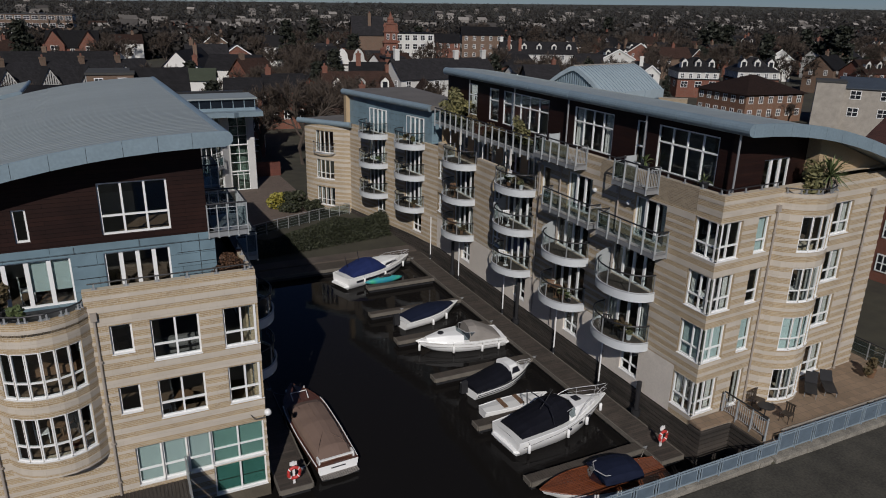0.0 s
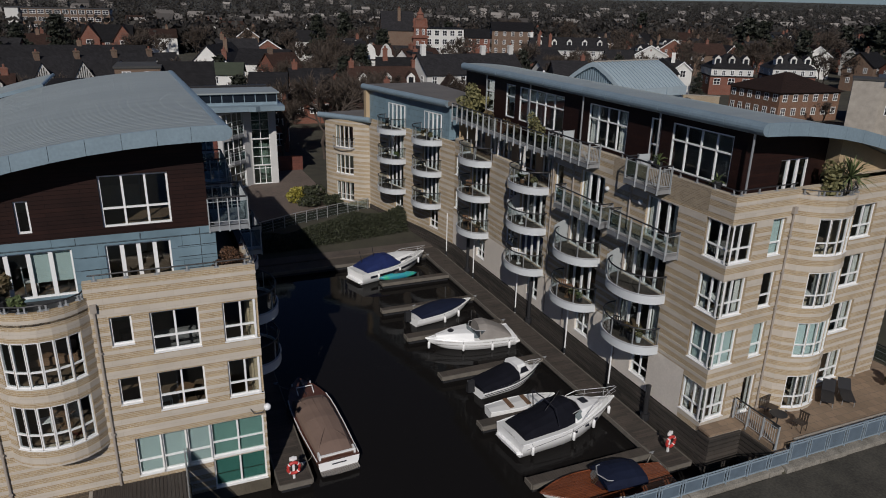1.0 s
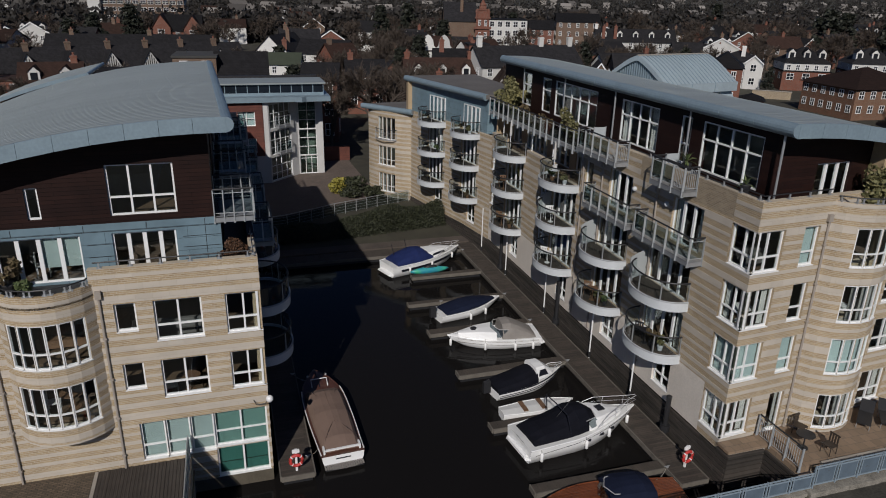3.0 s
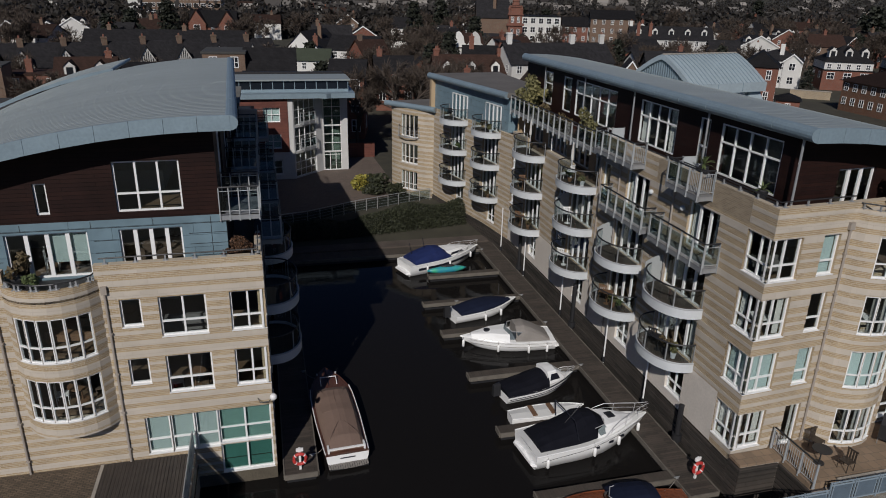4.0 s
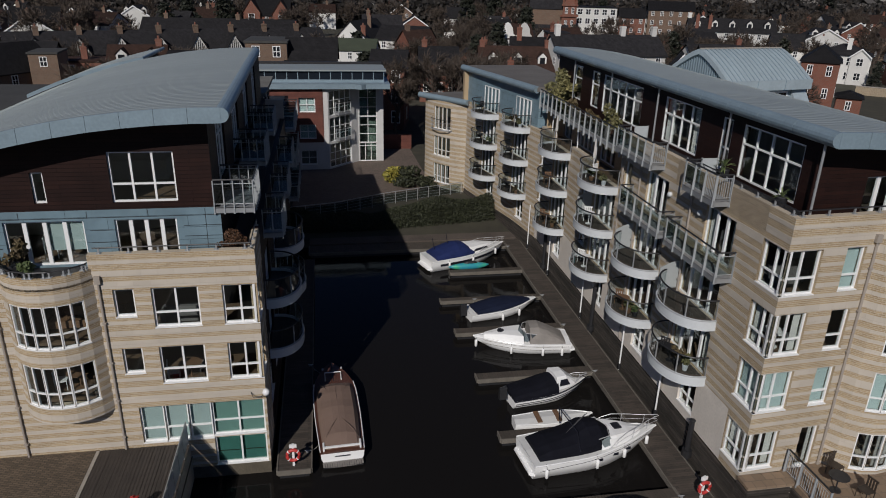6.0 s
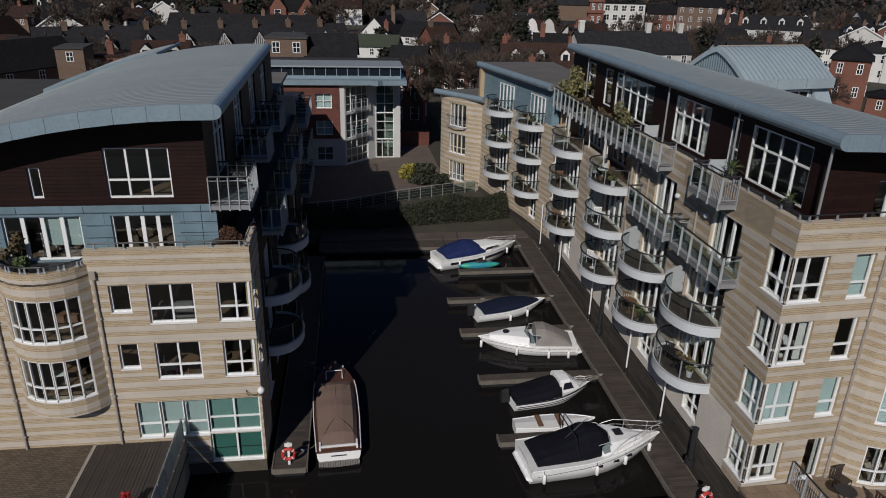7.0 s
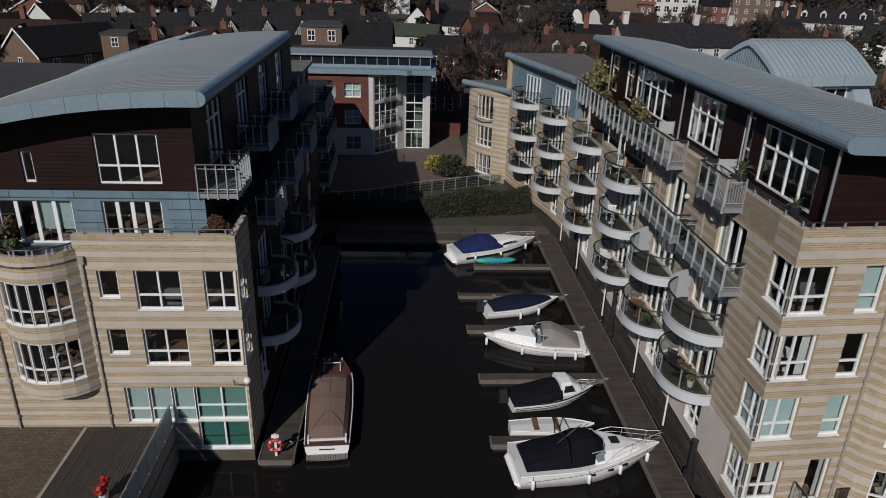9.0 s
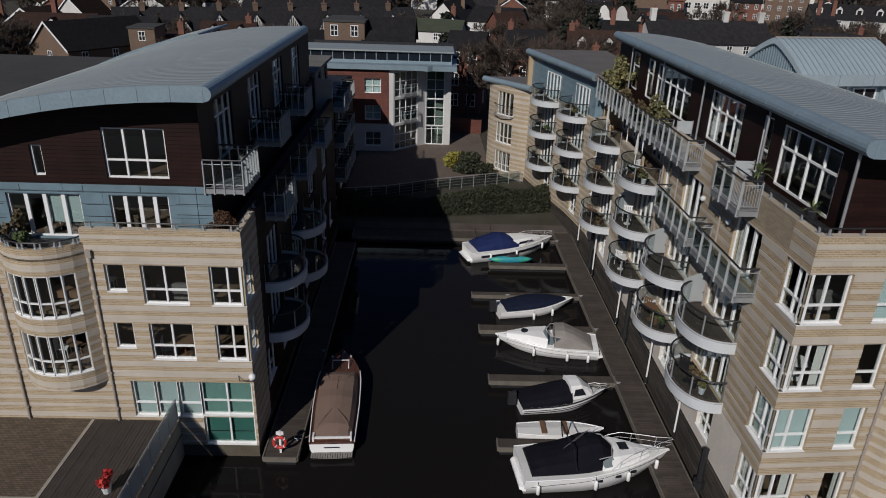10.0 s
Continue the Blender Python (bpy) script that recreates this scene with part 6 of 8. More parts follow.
def loft(owner, name, secs, material, label="", smooth=False):
    """A moulded body from sections (x, half width at foot, half width at top, z0, z1)."""
    bm = bmesh.new()
    rows = []
    for x, w0, w1, z0, z1 in secs:
        c = min(0.08, (z1 - z0) * 0.4)
        rows.append([bm.verts.new(p) for p in ((x, w0, z0), (x, w1 + (w0 - w1) * 0.2, z1 - c), (x, w1 * 0.93, z1), (x, 0, z1 + 0.03), (x, -w1 * 0.93, z1), (x, -(w1 + (w0 - w1) * 0.2), z1 - c), (x, -w0, z0))])
    for a, b in zip(rows, rows[1:]):
        for i in range(6):
            bm.faces.new((a[i], a[i + 1], b[i + 1], b[i]))
    bm.faces.new(rows[0])
    bm.faces.new(rows[-1][::-1])
    return part(name, bm, material, owner, label, smooth)


def bow_rail(owner, H, s0, s1, h, n=7):
    for sg in (1, -1):
        bm = bmesh.new()
        P = [(s * H.L + (0.12 if i == n - 1 else 0), sg * max(0.05, H.half(s) - 0.06), H.sheer(s) + h * min(1, i / 1.5)) for i, s in enumerate(np.linspace(s0, s1, n))]
        tube(bm, P, 0.016, 5)
        part("bow_rail", bm, M_CHROME, owner)
        bm = bmesh.new()
        tube(bm, [(p[0], p[1], p[2] - h * 0.45 * min(1, i / 1.5)) for i, p in enumerate(P)], 0.009, 4)
        part("mid_wire", bm, M_CHROME, owner)
        for i in range(1, n, 2):
            s = np.linspace(s0, s1, n)[i]
            bm = bmesh.new()
            tube(bm, [(s * H.L - 0.05, sg * max(0.05, H.half(s) - 0.08), H.sheer(s)), P[i]], 0.012, 5)
            part("stanchion", bm, M_CHROME, owner)


def fender(owner, H, s, sg):
    x, y, z = H.side(s)
    bm = bmesh.new()
    y = sg * (H.half(s) + 0.10)
    tube(bm, [(x, y, z - 0.18), (x, y, z - 0.24), (x, y, z - 0.62), (x, y, z - 0.68)], [0.03, 0.085, 0.085, 0.03], 8)
    part("fender", bm, M_GEL, owner, smooth=True)
    bm = bmesh.new()
    tube(bm, [(x, y, z - 0.2), (x, sg * (H.half(s) - 0.03), z + 0.02)], 0.01, 4)
    part("fender_rope", bm, M_DARK, owner)


def windscreen(owner, H, s, h, w=None, lean=0.35):
    w = w or H.half(s) * 0.8
    z = H.sheer(s) + 0.1
    P = [(s * H.L - 0.75, w), (s * H.L - 0.15, w * 0.85), (s * H.L + 0.1, 0), (s * H.L - 0.15, -w * 0.85), (s * H.L - 0.75, -w)]
    bm = bmesh.new()
    for (xa, ya), (xb, yb) in zip(P, P[1:]):
        quad(bm, (xa, ya, z), (xb, yb, z), (xb - lean, yb * 0.92, z + h), (xa - lean, ya * 0.92, z + h))
    part("windscreen", bm, M_SCREENGLASS, owner)
    bm = bmesh.new()
    tube(bm, [(x - lean, y * 0.92, z + h) for x, y in P], 0.02, 5)
    part("screen_frame", bm, M_CHROME, owner)


def boat(label, x, y, heading):
    return thing("boat", label, "boat", pose(x, y, 0, 0, 0, heading), group="boats in the marina")


# white cruiser with a navy cover
b = boat("white motor cruiser with a navy cover and bow rail", 11.45, -1.15, 6.5)
H = Hull(6.75, 2.45, 0.84, 1.10, stern=0.93, fine=1.75, full=0.36)
H.build(b, M_GEL, M_GELDECK)
loft(b, "cabin", [(3.4, 0.96, 0.82, 0.8, 1.42), (4.2, 0.88, 0.70, 0.85, 1.42), (5.0, 0.64, 0.44, 0.9, 1.32), (5.75, 0.32, 0.2, 0.98, 1.14)], M_GEL)
canopy(b, H, 0.05, 0.60, (0.22, 0.48, 0.58, 0.72, 1.0, 0.98, 0.5), M_NAVY, 0.24, label="navy canvas cover")
for sg in (1, -1):
    # moulding line along the topsides
    bm = bmesh.new()
    tube(bm, [(s_ * H.L, sg * (H.half(s_) * 0.985 + 0.012), H.sheer(s_) - 0.16 - 0.22 * (1 - s_) ** 2) for s_ in np.linspace(0.04, 0.9, 12)], 0.013, 4)
    part("moulding", bm, M_STRIPE, b)
windscreen(b, H, 0.63, 0.45, 0.95, 0.3)
bow_rail(b, H, 0.55, 0.99, 0.55)
loft(b, "swim_platform", [(-0.18, 0.95, 0.9, 0.25, 0.35), (0.05, 1.12, 1.12, 0.25, 0.35)], M_GEL)
for s in (0.08, 0.45, 0.68):
    fender(b, H, s, -1)
fender(b, H, 0.9, -1)
for s in (0.47, 0.6, 0.71):
    bm = bmesh.new()
    px, py, pz = H.side(s)
    box(bm, px - 0.17, -(py + 0.012) * 0.985, pz - 0.40, px + 0.2, -(py - 0.02) * 0.95, pz - 0.28)
    part("porthole", bm, M_STRIPE, b)
bm = bmesh.new()
box(bm, 4.35, -0.22, 1.40, 4.75, 0.22, 1.455)
part("deck_hatch", bm, M_STRIPE, b)
bm = bmesh.new()
tube(bm, [(2.2, 1.1, 1.2), (2.0, 0.95, 2.2), (1.9, 0, 2.35), (2.0, -0.95, 2.2), (2.2, -1.1, 1.2)], 0.03, 6)
part("targa_arch", bm, M_STRIPE, b)
for k in range(5):
    bm = bmesh.new()
    tube(bm, [(1.7 + 0.15 * k, -0.5 + 0.1 * k, 1.9), (2.4 + 0.15 * k, -0.3 + 0.1 * k, 2.35)], 0.014, 4)
    part("ladder_bar", bm, M_DARK, b)
# white dinghy alongside
b = boat("small white open rowing dinghy", 11.7, 1.75, 0)
H = Hull(4.1, 1.1, 0.45, 0.55, stern=0.7)
H.build(b, M_GEL, M_GELDECK)
for s in (0.3, 0.55):
    bm = bmesh.new()
    box(bm, s * 4.1 - 0.12, -0.45, 0.5, s * 4.1 + 0.12, 0.45, 0.56)
    part("thwart", bm, M_WOOD, b)
# day boat with a dark cover and small white cabin
b = boat("small day boat with dark cover and white cabin", 12.0, 3.95, 10)
H = Hull(4.6, 1.75, 0.50, 0.68, fine=1.9, full=0.4)
H.build(b, M_GEL, M_GELDECK, M_STRIPE)
for sg in (1, -1):
    for dz_, r_ in ((0.20, 0.022), (0.30, 0.022)):
        bm = bmesh.new()
        tube(bm, [(s_ * H.L, sg * (H.half(s_) * 0.985 + 0.012), H.sheer(s_) - dz_) for s_ in np.linspace(0.02, 0.88, 12)], r_, 4)
        part("hull_stripe", bm, M_STRIPE, b)
canopy(b, H, 0.0, 0.56, (0.22, 0.36, 0.45, 0.55, 0.66), M_NAVY, 0.02, label="dark canvas cover")
loft(b, "cabin", [(2.5, 0.72, 0.55, 0.68, 1.38), (3.1, 0.66, 0.48, 0.7, 1.36), (3.35, 0.6, 0.4, 0.7, 1.2), (3.75, 0.45, 0.3, 0.72, 0.9)], M_GEL)
for sg in (1, -1):
    bm = bmesh.new()
    v = [(2.65, sg * 0.675, 0.88), (3.3, sg * 0.625, 0.88), (3.12, sg * 0.565, 1.22), (2.72, sg * 0.605, 1.22)]
    quad(bm, *v)
    quad(bm, *[(q[0], q[1] + sg * 0.012, q[2]) for q in v])
    part("cabin_window", bm, M_STRIPE, b)
loft(b, "outboard", [(-0.55, 0.12, 0.08, 0.3, 0.95), (-0.15, 0.16, 0.12, 0.3, 1.0)], M_DARK)
bow_rail(b, H, 0.78, 0.99, 0.3, 5)
# white cruiser with a grey hood, bow to the water
b = boat("white sports cruiser with a grey canvas hood", 17.15, 9.35, 174)
H = Hull(5.85, 2.2, 0.66, 0.82, stern=0.92, fine=1.8, full=0.34)
H.build(b, M_GEL, M_GEL)
loft(b, "foredeck", [(2.9, 0.95, 0.8, 0.62, 1.12), (4.0, 0.72, 0.52, 0.68, 1.12), (5.2, 0.3, 0.15, 0.74, 0.95)], M_GEL)
canopy(b, H, 0.06, 0.43, (0.12, 0.42, 0.72, 0.92, 0.86), M_GREYCANVAS, 0.14, label="grey canvas hood", ridge=0.5)
windscreen(b, H, 0.58, 0.46, 0.92, 0.5)
for sg in (1, -1):
    for dz_ in (0.14, 0.34):
        bm = bmesh.new()
        tube(bm, [(s_ * H.L, sg * (H.half(s_) * 0.985 + 0.012), H.sheer(s_) - dz_) for s_ in np.linspace(0.03, 0.9, 12)], 0.012, 4)
        part("hull_line", bm, M_GREYCANVAS, b)
bm = bmesh.new()
tube(bm, [(4.2, 0, 1.1), (4.2, 0, 1.18)], 0.2, 14)
part("deck_hatch", bm, M_STRIPE, b)
loft(b, "swim_platform", [(-0.5, 0.8, 0.75, 0.25, 0.35), (0.05, 1.05, 1.05, 0.25, 0.35)], M_GEL)
for s in (0.1, 0.3, 0.62):
    fender(b, H, s, 1)
fender(b, H, 0.97, 1)
# small boat under a navy cover
b = boat("small white boat fully covered in navy canvas", 11.75, 13.75, 13)
H = Hull(5.1, 1.85, 0.54, 0.76, fine=1.9, full=0.4)
H.build(b, M_GEL, M_GELDECK)
canopy(b, H, 0.08, 0.90, (0.14, 0.32, 0.44, 0.42, 0.26, 0.06), M_INDIGO, 0.08, label="navy canvas cover")
loft(b, "outboard", [(-0.5, 0.13, 0.09, 0.3, 1.0), (-0.1, 0.17, 0.12, 0.3, 1.05)], M_DARK)
for s in (0.42, 0.68):
    fender(b, H, s, -1)
# cruiser with a blue canopy
b = boat("white and navy cruiser with a bright blue canopy", 10.25, 22.35, 19)
H = Hull(7.0, 2.4, 0.9, 1.12, fine=1.8, full=0.38)
H.build(b, M_GEL, M_GELDECK, M_GEL)
loft(b, "swim_platform", [(-0.3, 0.85, 0.82, 0.2, 0.32), (0.05, 1.02, 1.02, 0.2, 0.34)], M_GEL)
for sg in (1, -1):
    bm = bmesh.new()
    v = [(3.7, sg * 0.93, 1.12), (5.2, sg * 0.64, 1.14), (5.0, sg * 0.60, 1.26), (3.9, sg * 0.86, 1.28)]
    quad(bm, *v)
    quad(bm, *[(q_[0], q_[1] + sg * 0.02, q_[2]) for q_ in v])
    part("cabin_window", bm, M_STRIPE, b)
canopy(b, H, 0.07, 0.54, (0.30, 0.55, 0.72, 0.85, 0.72, 0.25), M_BLUECANVAS, 0.10, label="bright blue canvas canopy")
loft(b, "cabin", [(3.2, 1.0, 0.85, 0.95, 1.4), (4.6, 0.8, 0.55, 1.0, 1.4), (5.9, 0.3, 0.18, 1.1, 1.25)], M_GEL)
bow_rail(b, H, 0.6, 0.99, 0.4)
for xa_, za_ in ((0.9, 2.3), (2.1, 2.5)):
    bm = bmesh.new()
    tube(bm, [(xa_, 0.3, 1.2), (xa_ - 0.25, 0.3, za_)], 0.025, 6)
    part("aerial", bm, M_STRIPE, b)
for sg in (1, -1):
    bm = bmesh.new()
    px = [H.side(s) for s in np.linspace(0.1, 0.9, 9)]
    for p, q in zip(px, px[1:]):
        quad(bm, *[(c[0], sg * (c[1] * 0.985 + 0.02), c[2] - dz) for c, dz in ((p, 0.30), (q, 0.30), (q, 0.48), (p, 0.48))])
    part("hull_stripe", bm, M_STRIPE, b)
for s in (0.2, 0.5, 0.85):
    fender(b, H, s, -1)
# mahogany launch under a brown cover
b = boat("mahogany launch with white hull under brown cover", 3.18, 0.15, 93)
H = Hull(7.5, 2.2, 0.62, 0.95, stern=0.90, fine=2.9, full=0.52)
H.build(b, M_MAHOGX, M_MAHOGX, M_MAHOGX, stern_m=M_GEL)
canopy(b, H, 0.04, 0.71, (0.20, 0.42, 0.50, 0.54, 0.55, 0.53, 0.50, 0.42, 0.16), M_BROWNCANVAS, 0.13, label="brown canvas cover with folds", ridge=0.3)
for xa, xb, ya, yb in ((0.7, 1.9, 0.75, 0.1), (0.7, 1.9, -0.75, -0.1), (1.9, 4.6, 0.0, 0.0), (2.7, 2.9, 0.1, 0.85), (4.2, 5.2, 0.45, 0.8), (4.2, 5.2, -0.4, -0.75)):
    bm = bmesh.new()
    zc = lambda x, y: H.sheer(x / 7.7) + 0.53 - 0.30 * abs(y) ** 3 - (0.05 if x > 4.8 else 0) - (0.1 if x < 1 else 0)
    tube(bm, [(xa + (xb - xa) * k / 4, ya + (yb - ya) * k / 4, zc(xa + (xb - xa) * k / 4, ya + (yb - ya) * k / 4)) for k in range(5)], [0.004, 0.010, 0.014, 0.010, 0.004], 6)
    part("fold", bm, M_BROWNCANVAS, b)
bm = bmesh.new()
tube(bm, [(5.75, 0.42, 0.86), (6.15, 0.42, 1.12), (6.15, -0.42, 1.12), (5.75, -0.42, 0.86)], 0.03, 6)
part("screen_frame", bm, M_WHITE, b)
bm = bmesh.new()
tube(bm, [(5.7, 0, 0.85), (7.3, 0, 0.98)], 0.035, 6)
part("foredeck_strip", bm, M_STRIPE, b)
for sg in (1, -1):
    bm = bmesh.new()
    tube(bm, [(6.75, sg * 0.5, 0.93), (6.75, sg * 0.5, 1.03)], 0.05, 6)
    part("cleat", bm, M_CHROME, b)
    bm = bmesh.new()
    tube(bm, [(s_ * 7.7, sg * (H.half(s_) + 0.01), H.sheer(s_) + 0.02) for s_ in np.linspace(0.02, 0.72, 9)], 0.03, 5)
    part("white_rail", bm, M_WHITE, b)
    bm = bmesh.new()
    box(bm, 0.2, sg * 0.84 - 0.04, 0.6, 0.55, sg * 0.84 + 0.04, 0.86)
    part("cover_stay", bm, M_WHITE, b)
bm = bmesh.new()
box(bm, 0.22, -0.84, 0.74, 0.30, 0.84, 0.82)
part("stern_rail", bm, M_WHITE, b)
for k in range(17):
    bm = bmesh.new()
    yk = -0.88 + 0.11 * k
    box(bm, -0.42 + 0.10 * (yk / 0.9) ** 2, yk - 0.04, 0.14, -0.01, yk + 0.04, 0.18)
    part("platform_slat", bm, M_GREYCANVAS, b)
bm = bmesh.new()
box(bm, -0.36, -0.9, 0.08, -0.05, 0.9, 0.138)
part("swim_platform", bm, M_DARK, b)
bm = bmesh.new()
box(bm, -0.035, -0.35, 0.42, -0.012, 0.35, 0.47)
part("transom_lettering", bm, M_STRIPE, b)
# mahogany launch with a blue canopy
b = boat("varnished mahogany launch with a dark blue canopy", 17.05, -6.15, 174)
H = Hull(6.4, 1.95, 0.62, 0.8, stern=0.72, fine=2.4, full=0.5)
H.build(b, M_GEL, M_MAHOG, M_MAHOG)
canopy(b, H, 0.24, 0.56, (0.36, 0.5, 0.52, 0.46, 0.2), M_INDIGO, 0.10, label="dark blue canopy", base=0.22)
windscreen(b, H, 0.60, 0.4, 0.7, 0.25)
for s in (0.2, 0.45, 0.62, 0.75):
    fender(b, H, s, 1)
# mooring lines
M_ROPE = mat("mooring_rope", (0.30, 0.28, 0.24), 0.9, noise_amt=0.2)
for A, B in (((17.6, -0.4, 1.25), (17.6, 0.6, 0.5)), ((16.0, 4.7, 0.75), (17.45, 5.6, 0.5)), ((17.1, 10.2, 0.8), (17.5, 11.2, 0.5)), ((16.5, 14.9, 0.85), (17.45, 15.6, 0.5)), ((12.2, 14.6, 0.6), (12.6, 15.5, 0.5)), ((16.3, 24.4, 1.15), (17.4, 25.0, 0.5)), ((2.3, 1.2, 0.65), (1.6, 0.6, 0.5)), ((2.5, 6.6, 0.9), (1.65, 8.2, 0.5)), ((16.3, -5.4, 0.65), (17.4, -4.6, 0.5))):
    A, B = Vector(A), Vector(B)
    bm = bmesh.new()
    tube(bm, [A.lerp(B, k / 6) - Vector((0, 0, 0.18 * math.sin(math.pi * k / 6))) for k in range(7)], 0.014, 5)
    single("mooring_rope", bm, M_ROPE, "slack pale mooring rope between boat and pontoon", "rope", group="mooring ropes")
    cl = thing("cleat", "small grey metal cleat bolted to the pontoon", "cleat", pose(B.x, B.y, 0.45), group="cleats")
    bm = bmesh.new()
    tube(bm, [(-0.14, 0, 0.09), (0.14, 0, 0.09)], 0.02, 6)
    part("horn", bm, M_STEEL, cl)
    bm = bmesh.new()
    box(bm, -0.07, -0.04, 0, 0.07, 0.04, 0.085)
    part("base", bm, M_STEEL, cl)
# kayaks on the finger pontoon
M_TEAL = mat("blue_green_plastic", (0.02, 0.20, 0.48), 0.4, color2=(0.06, 0.46, 0.20), noise_scale=1.6, fine=2)
b = thing("kayak", "turquoise and green plastic kayak on the pontoon", "kayak", pose(11.75, 20.95, 0.45, 0, 0, 4))
bm = bmesh.new()
tube(bm, [(0, 0, 0.18), (0.35, 0, 0.16), (1.0, 0, 0.15), (1.6, 0, 0.15), (2.3, 0, 0.15), (2.9, 0, 0.16), (3.2, 0, 0.18)], [0.03, 0.16, 0.26, 0.28, 0.26, 0.15, 0.03], 10)
part("hull", bm, M_TEAL, b, smooth=True)
bm = bmesh.new()
tube(bm, [(1.2, 0, 0.37), (1.5, 0, 0.43), (2.0, 0, 0.43), (2.2, 0, 0.38)], [0.08, 0.14, 0.14, 0.08], 8)
part("cockpit", bm, M_DARK, b)

# walk along the foot of the hedge
M_WALK = mat("brown_gravel", (0.085, 0.068, 0.056), 0.95, noise_amt=0.35, noise_scale=0.9, fine=12, bump=0.3)
bm = bmesh.new()
box(bm, 1.4, 26.86, -1, 18.6, 30.4, 0.56)
single("quay_walk", bm, M_WALK, "brown gravel walk at the foot of the hedge", kind="structure")


# ---- the town ----
M_SLATE = per_object(board_mat("slate_roof", (0.021, 0.020, 0.0215), (0.014, 0.0135, 0.0145), 0.28, rough=0.8, length=0.35), 0.45)
M_TILE = per_object(board_mat("brown_tile_roof", (0.040, 0.022, 0.017), (0.029, 0.017, 0.013), 0.28, rough=0.85, length=0.3), 0.4)
for m_ in (M_SLATE, M_TILE):
    m_.node_tree.nodes["Principled BSDF"].inputs["Specular IOR Level"].default_value = 0.18
M_REDBRICK = brick_mat("red_brick", (0.20, 0.065, 0.038), (0.16, 0.052, 0.032), (0.17, 0.11, 0.085))
M_WARMBRICK = brick_mat("warm_brown_brick", (0.20, 0.095, 0.055), (0.155, 0.075, 0.045), (0.19, 0.14, 0.10))
M_BROWNBRICK = brick_mat("brown_brick", (0.17, 0.10, 0.065), (0.13, 0.078, 0.052), (0.16, 0.13, 0.10))
M_RENDER = per_object(mat("painted_render", (0.60, 0.59, 0.56), 0.8, noise_amt=0.14, noise_scale=0.5, fine=9), 0.16)
M_NAVYROOF = mat("dark_blue_metal_roof", (0.050, 0.062, 0.078), 0.5, noise_amt=0.25, noise_scale=0.4, fine=4)
M_REDTILE = board_mat("red_tile_roof", (0.060, 0.022, 0.017), (0.045, 0.017, 0.013), 0.28, rough=0.85, length=0.3)
M_FELT = mat("grey_felt_roof", (0.050, 0.049, 0.046), 0.85, noise_amt=0.25, noise_scale=0.4, fine=4)
M_DOME = mat("pale_blue_metal", (0.36, 0.43, 0.465), 0.45, metal=0.15, noise_amt=0.12, noise_scale=0.6, fine=5)
M_FARPANE = mat("dark_pane", (0.018, 0.020, 0.024), 0.08, noise_amt=0.2)
M_MOSS = mat("mossy_felt_roof", (0.045, 0.055, 0.035), 0.9, noise_amt=0.3, noise_scale=0.5, fine=6)
M_TIMBER = mat("black_timber", (0.02, 0.017, 0.015), 0.7)

_win = {}


def far_window(owner, m, w, h, plain=False):
    """A small white framed window with a dark pane behind the bars."""
    key = (round(w, 2), round(h, 2))
    if key not in _win:
        bm = lattice([-w / 2, -w / 2 + 0.09, -0.04, 0.04, w / 2 - 0.09, w / 2], [0, 0.09, h / 2 - 0.04, h / 2 + 0.04, h - 0.09, h], -0.06, 0.03, Matrix())
        f = mesh_of(bm, "window", M_WHITE)
        bm = bmesh.new()
        box(bm, -w / 2 + 0.05, -0.015, 0.04, w / 2 - 0.05, 0.0, h - 0.04)
        _win[key] = (f, mesh_of(bm, "pane", M_FARPANE))
    f, p = _win[key]
    if plain:
        if (key, 1) not in _win:
            gx = [-w / 2, -w / 2 + 0.1, -0.05, 0.05, w / 2 - 0.1, w / 2]
            gz = [0, 0.1, h / 2 - 0.05, h / 2 + 0.05, h - 0.1, h]
            bm = lattice(gx, gz, -0.06, 0.0, Matrix())
            holes = [(i, j) for i in (1, 3) for j in (1, 3)]
            for i, j in holes:
                bm.faces.new([bm.verts.new((gx[p], -0.015, gz[r])) for p, r in ((i, j), (i + 1, j), (i + 1, j + 1), (i, j + 1))]).material_index = 1
            _win[(key, 1)] = mesh_of(bm, "window", [M_WHITE, M_FARPANE])
        ob = part("window", _win[(key, 1)], None, owner)
        ob.matrix_local = m
        return ob
    ob = part("window", f, None, owner)
    ob.matrix_local = m
    part("pane", p, None, ob)
    return ob


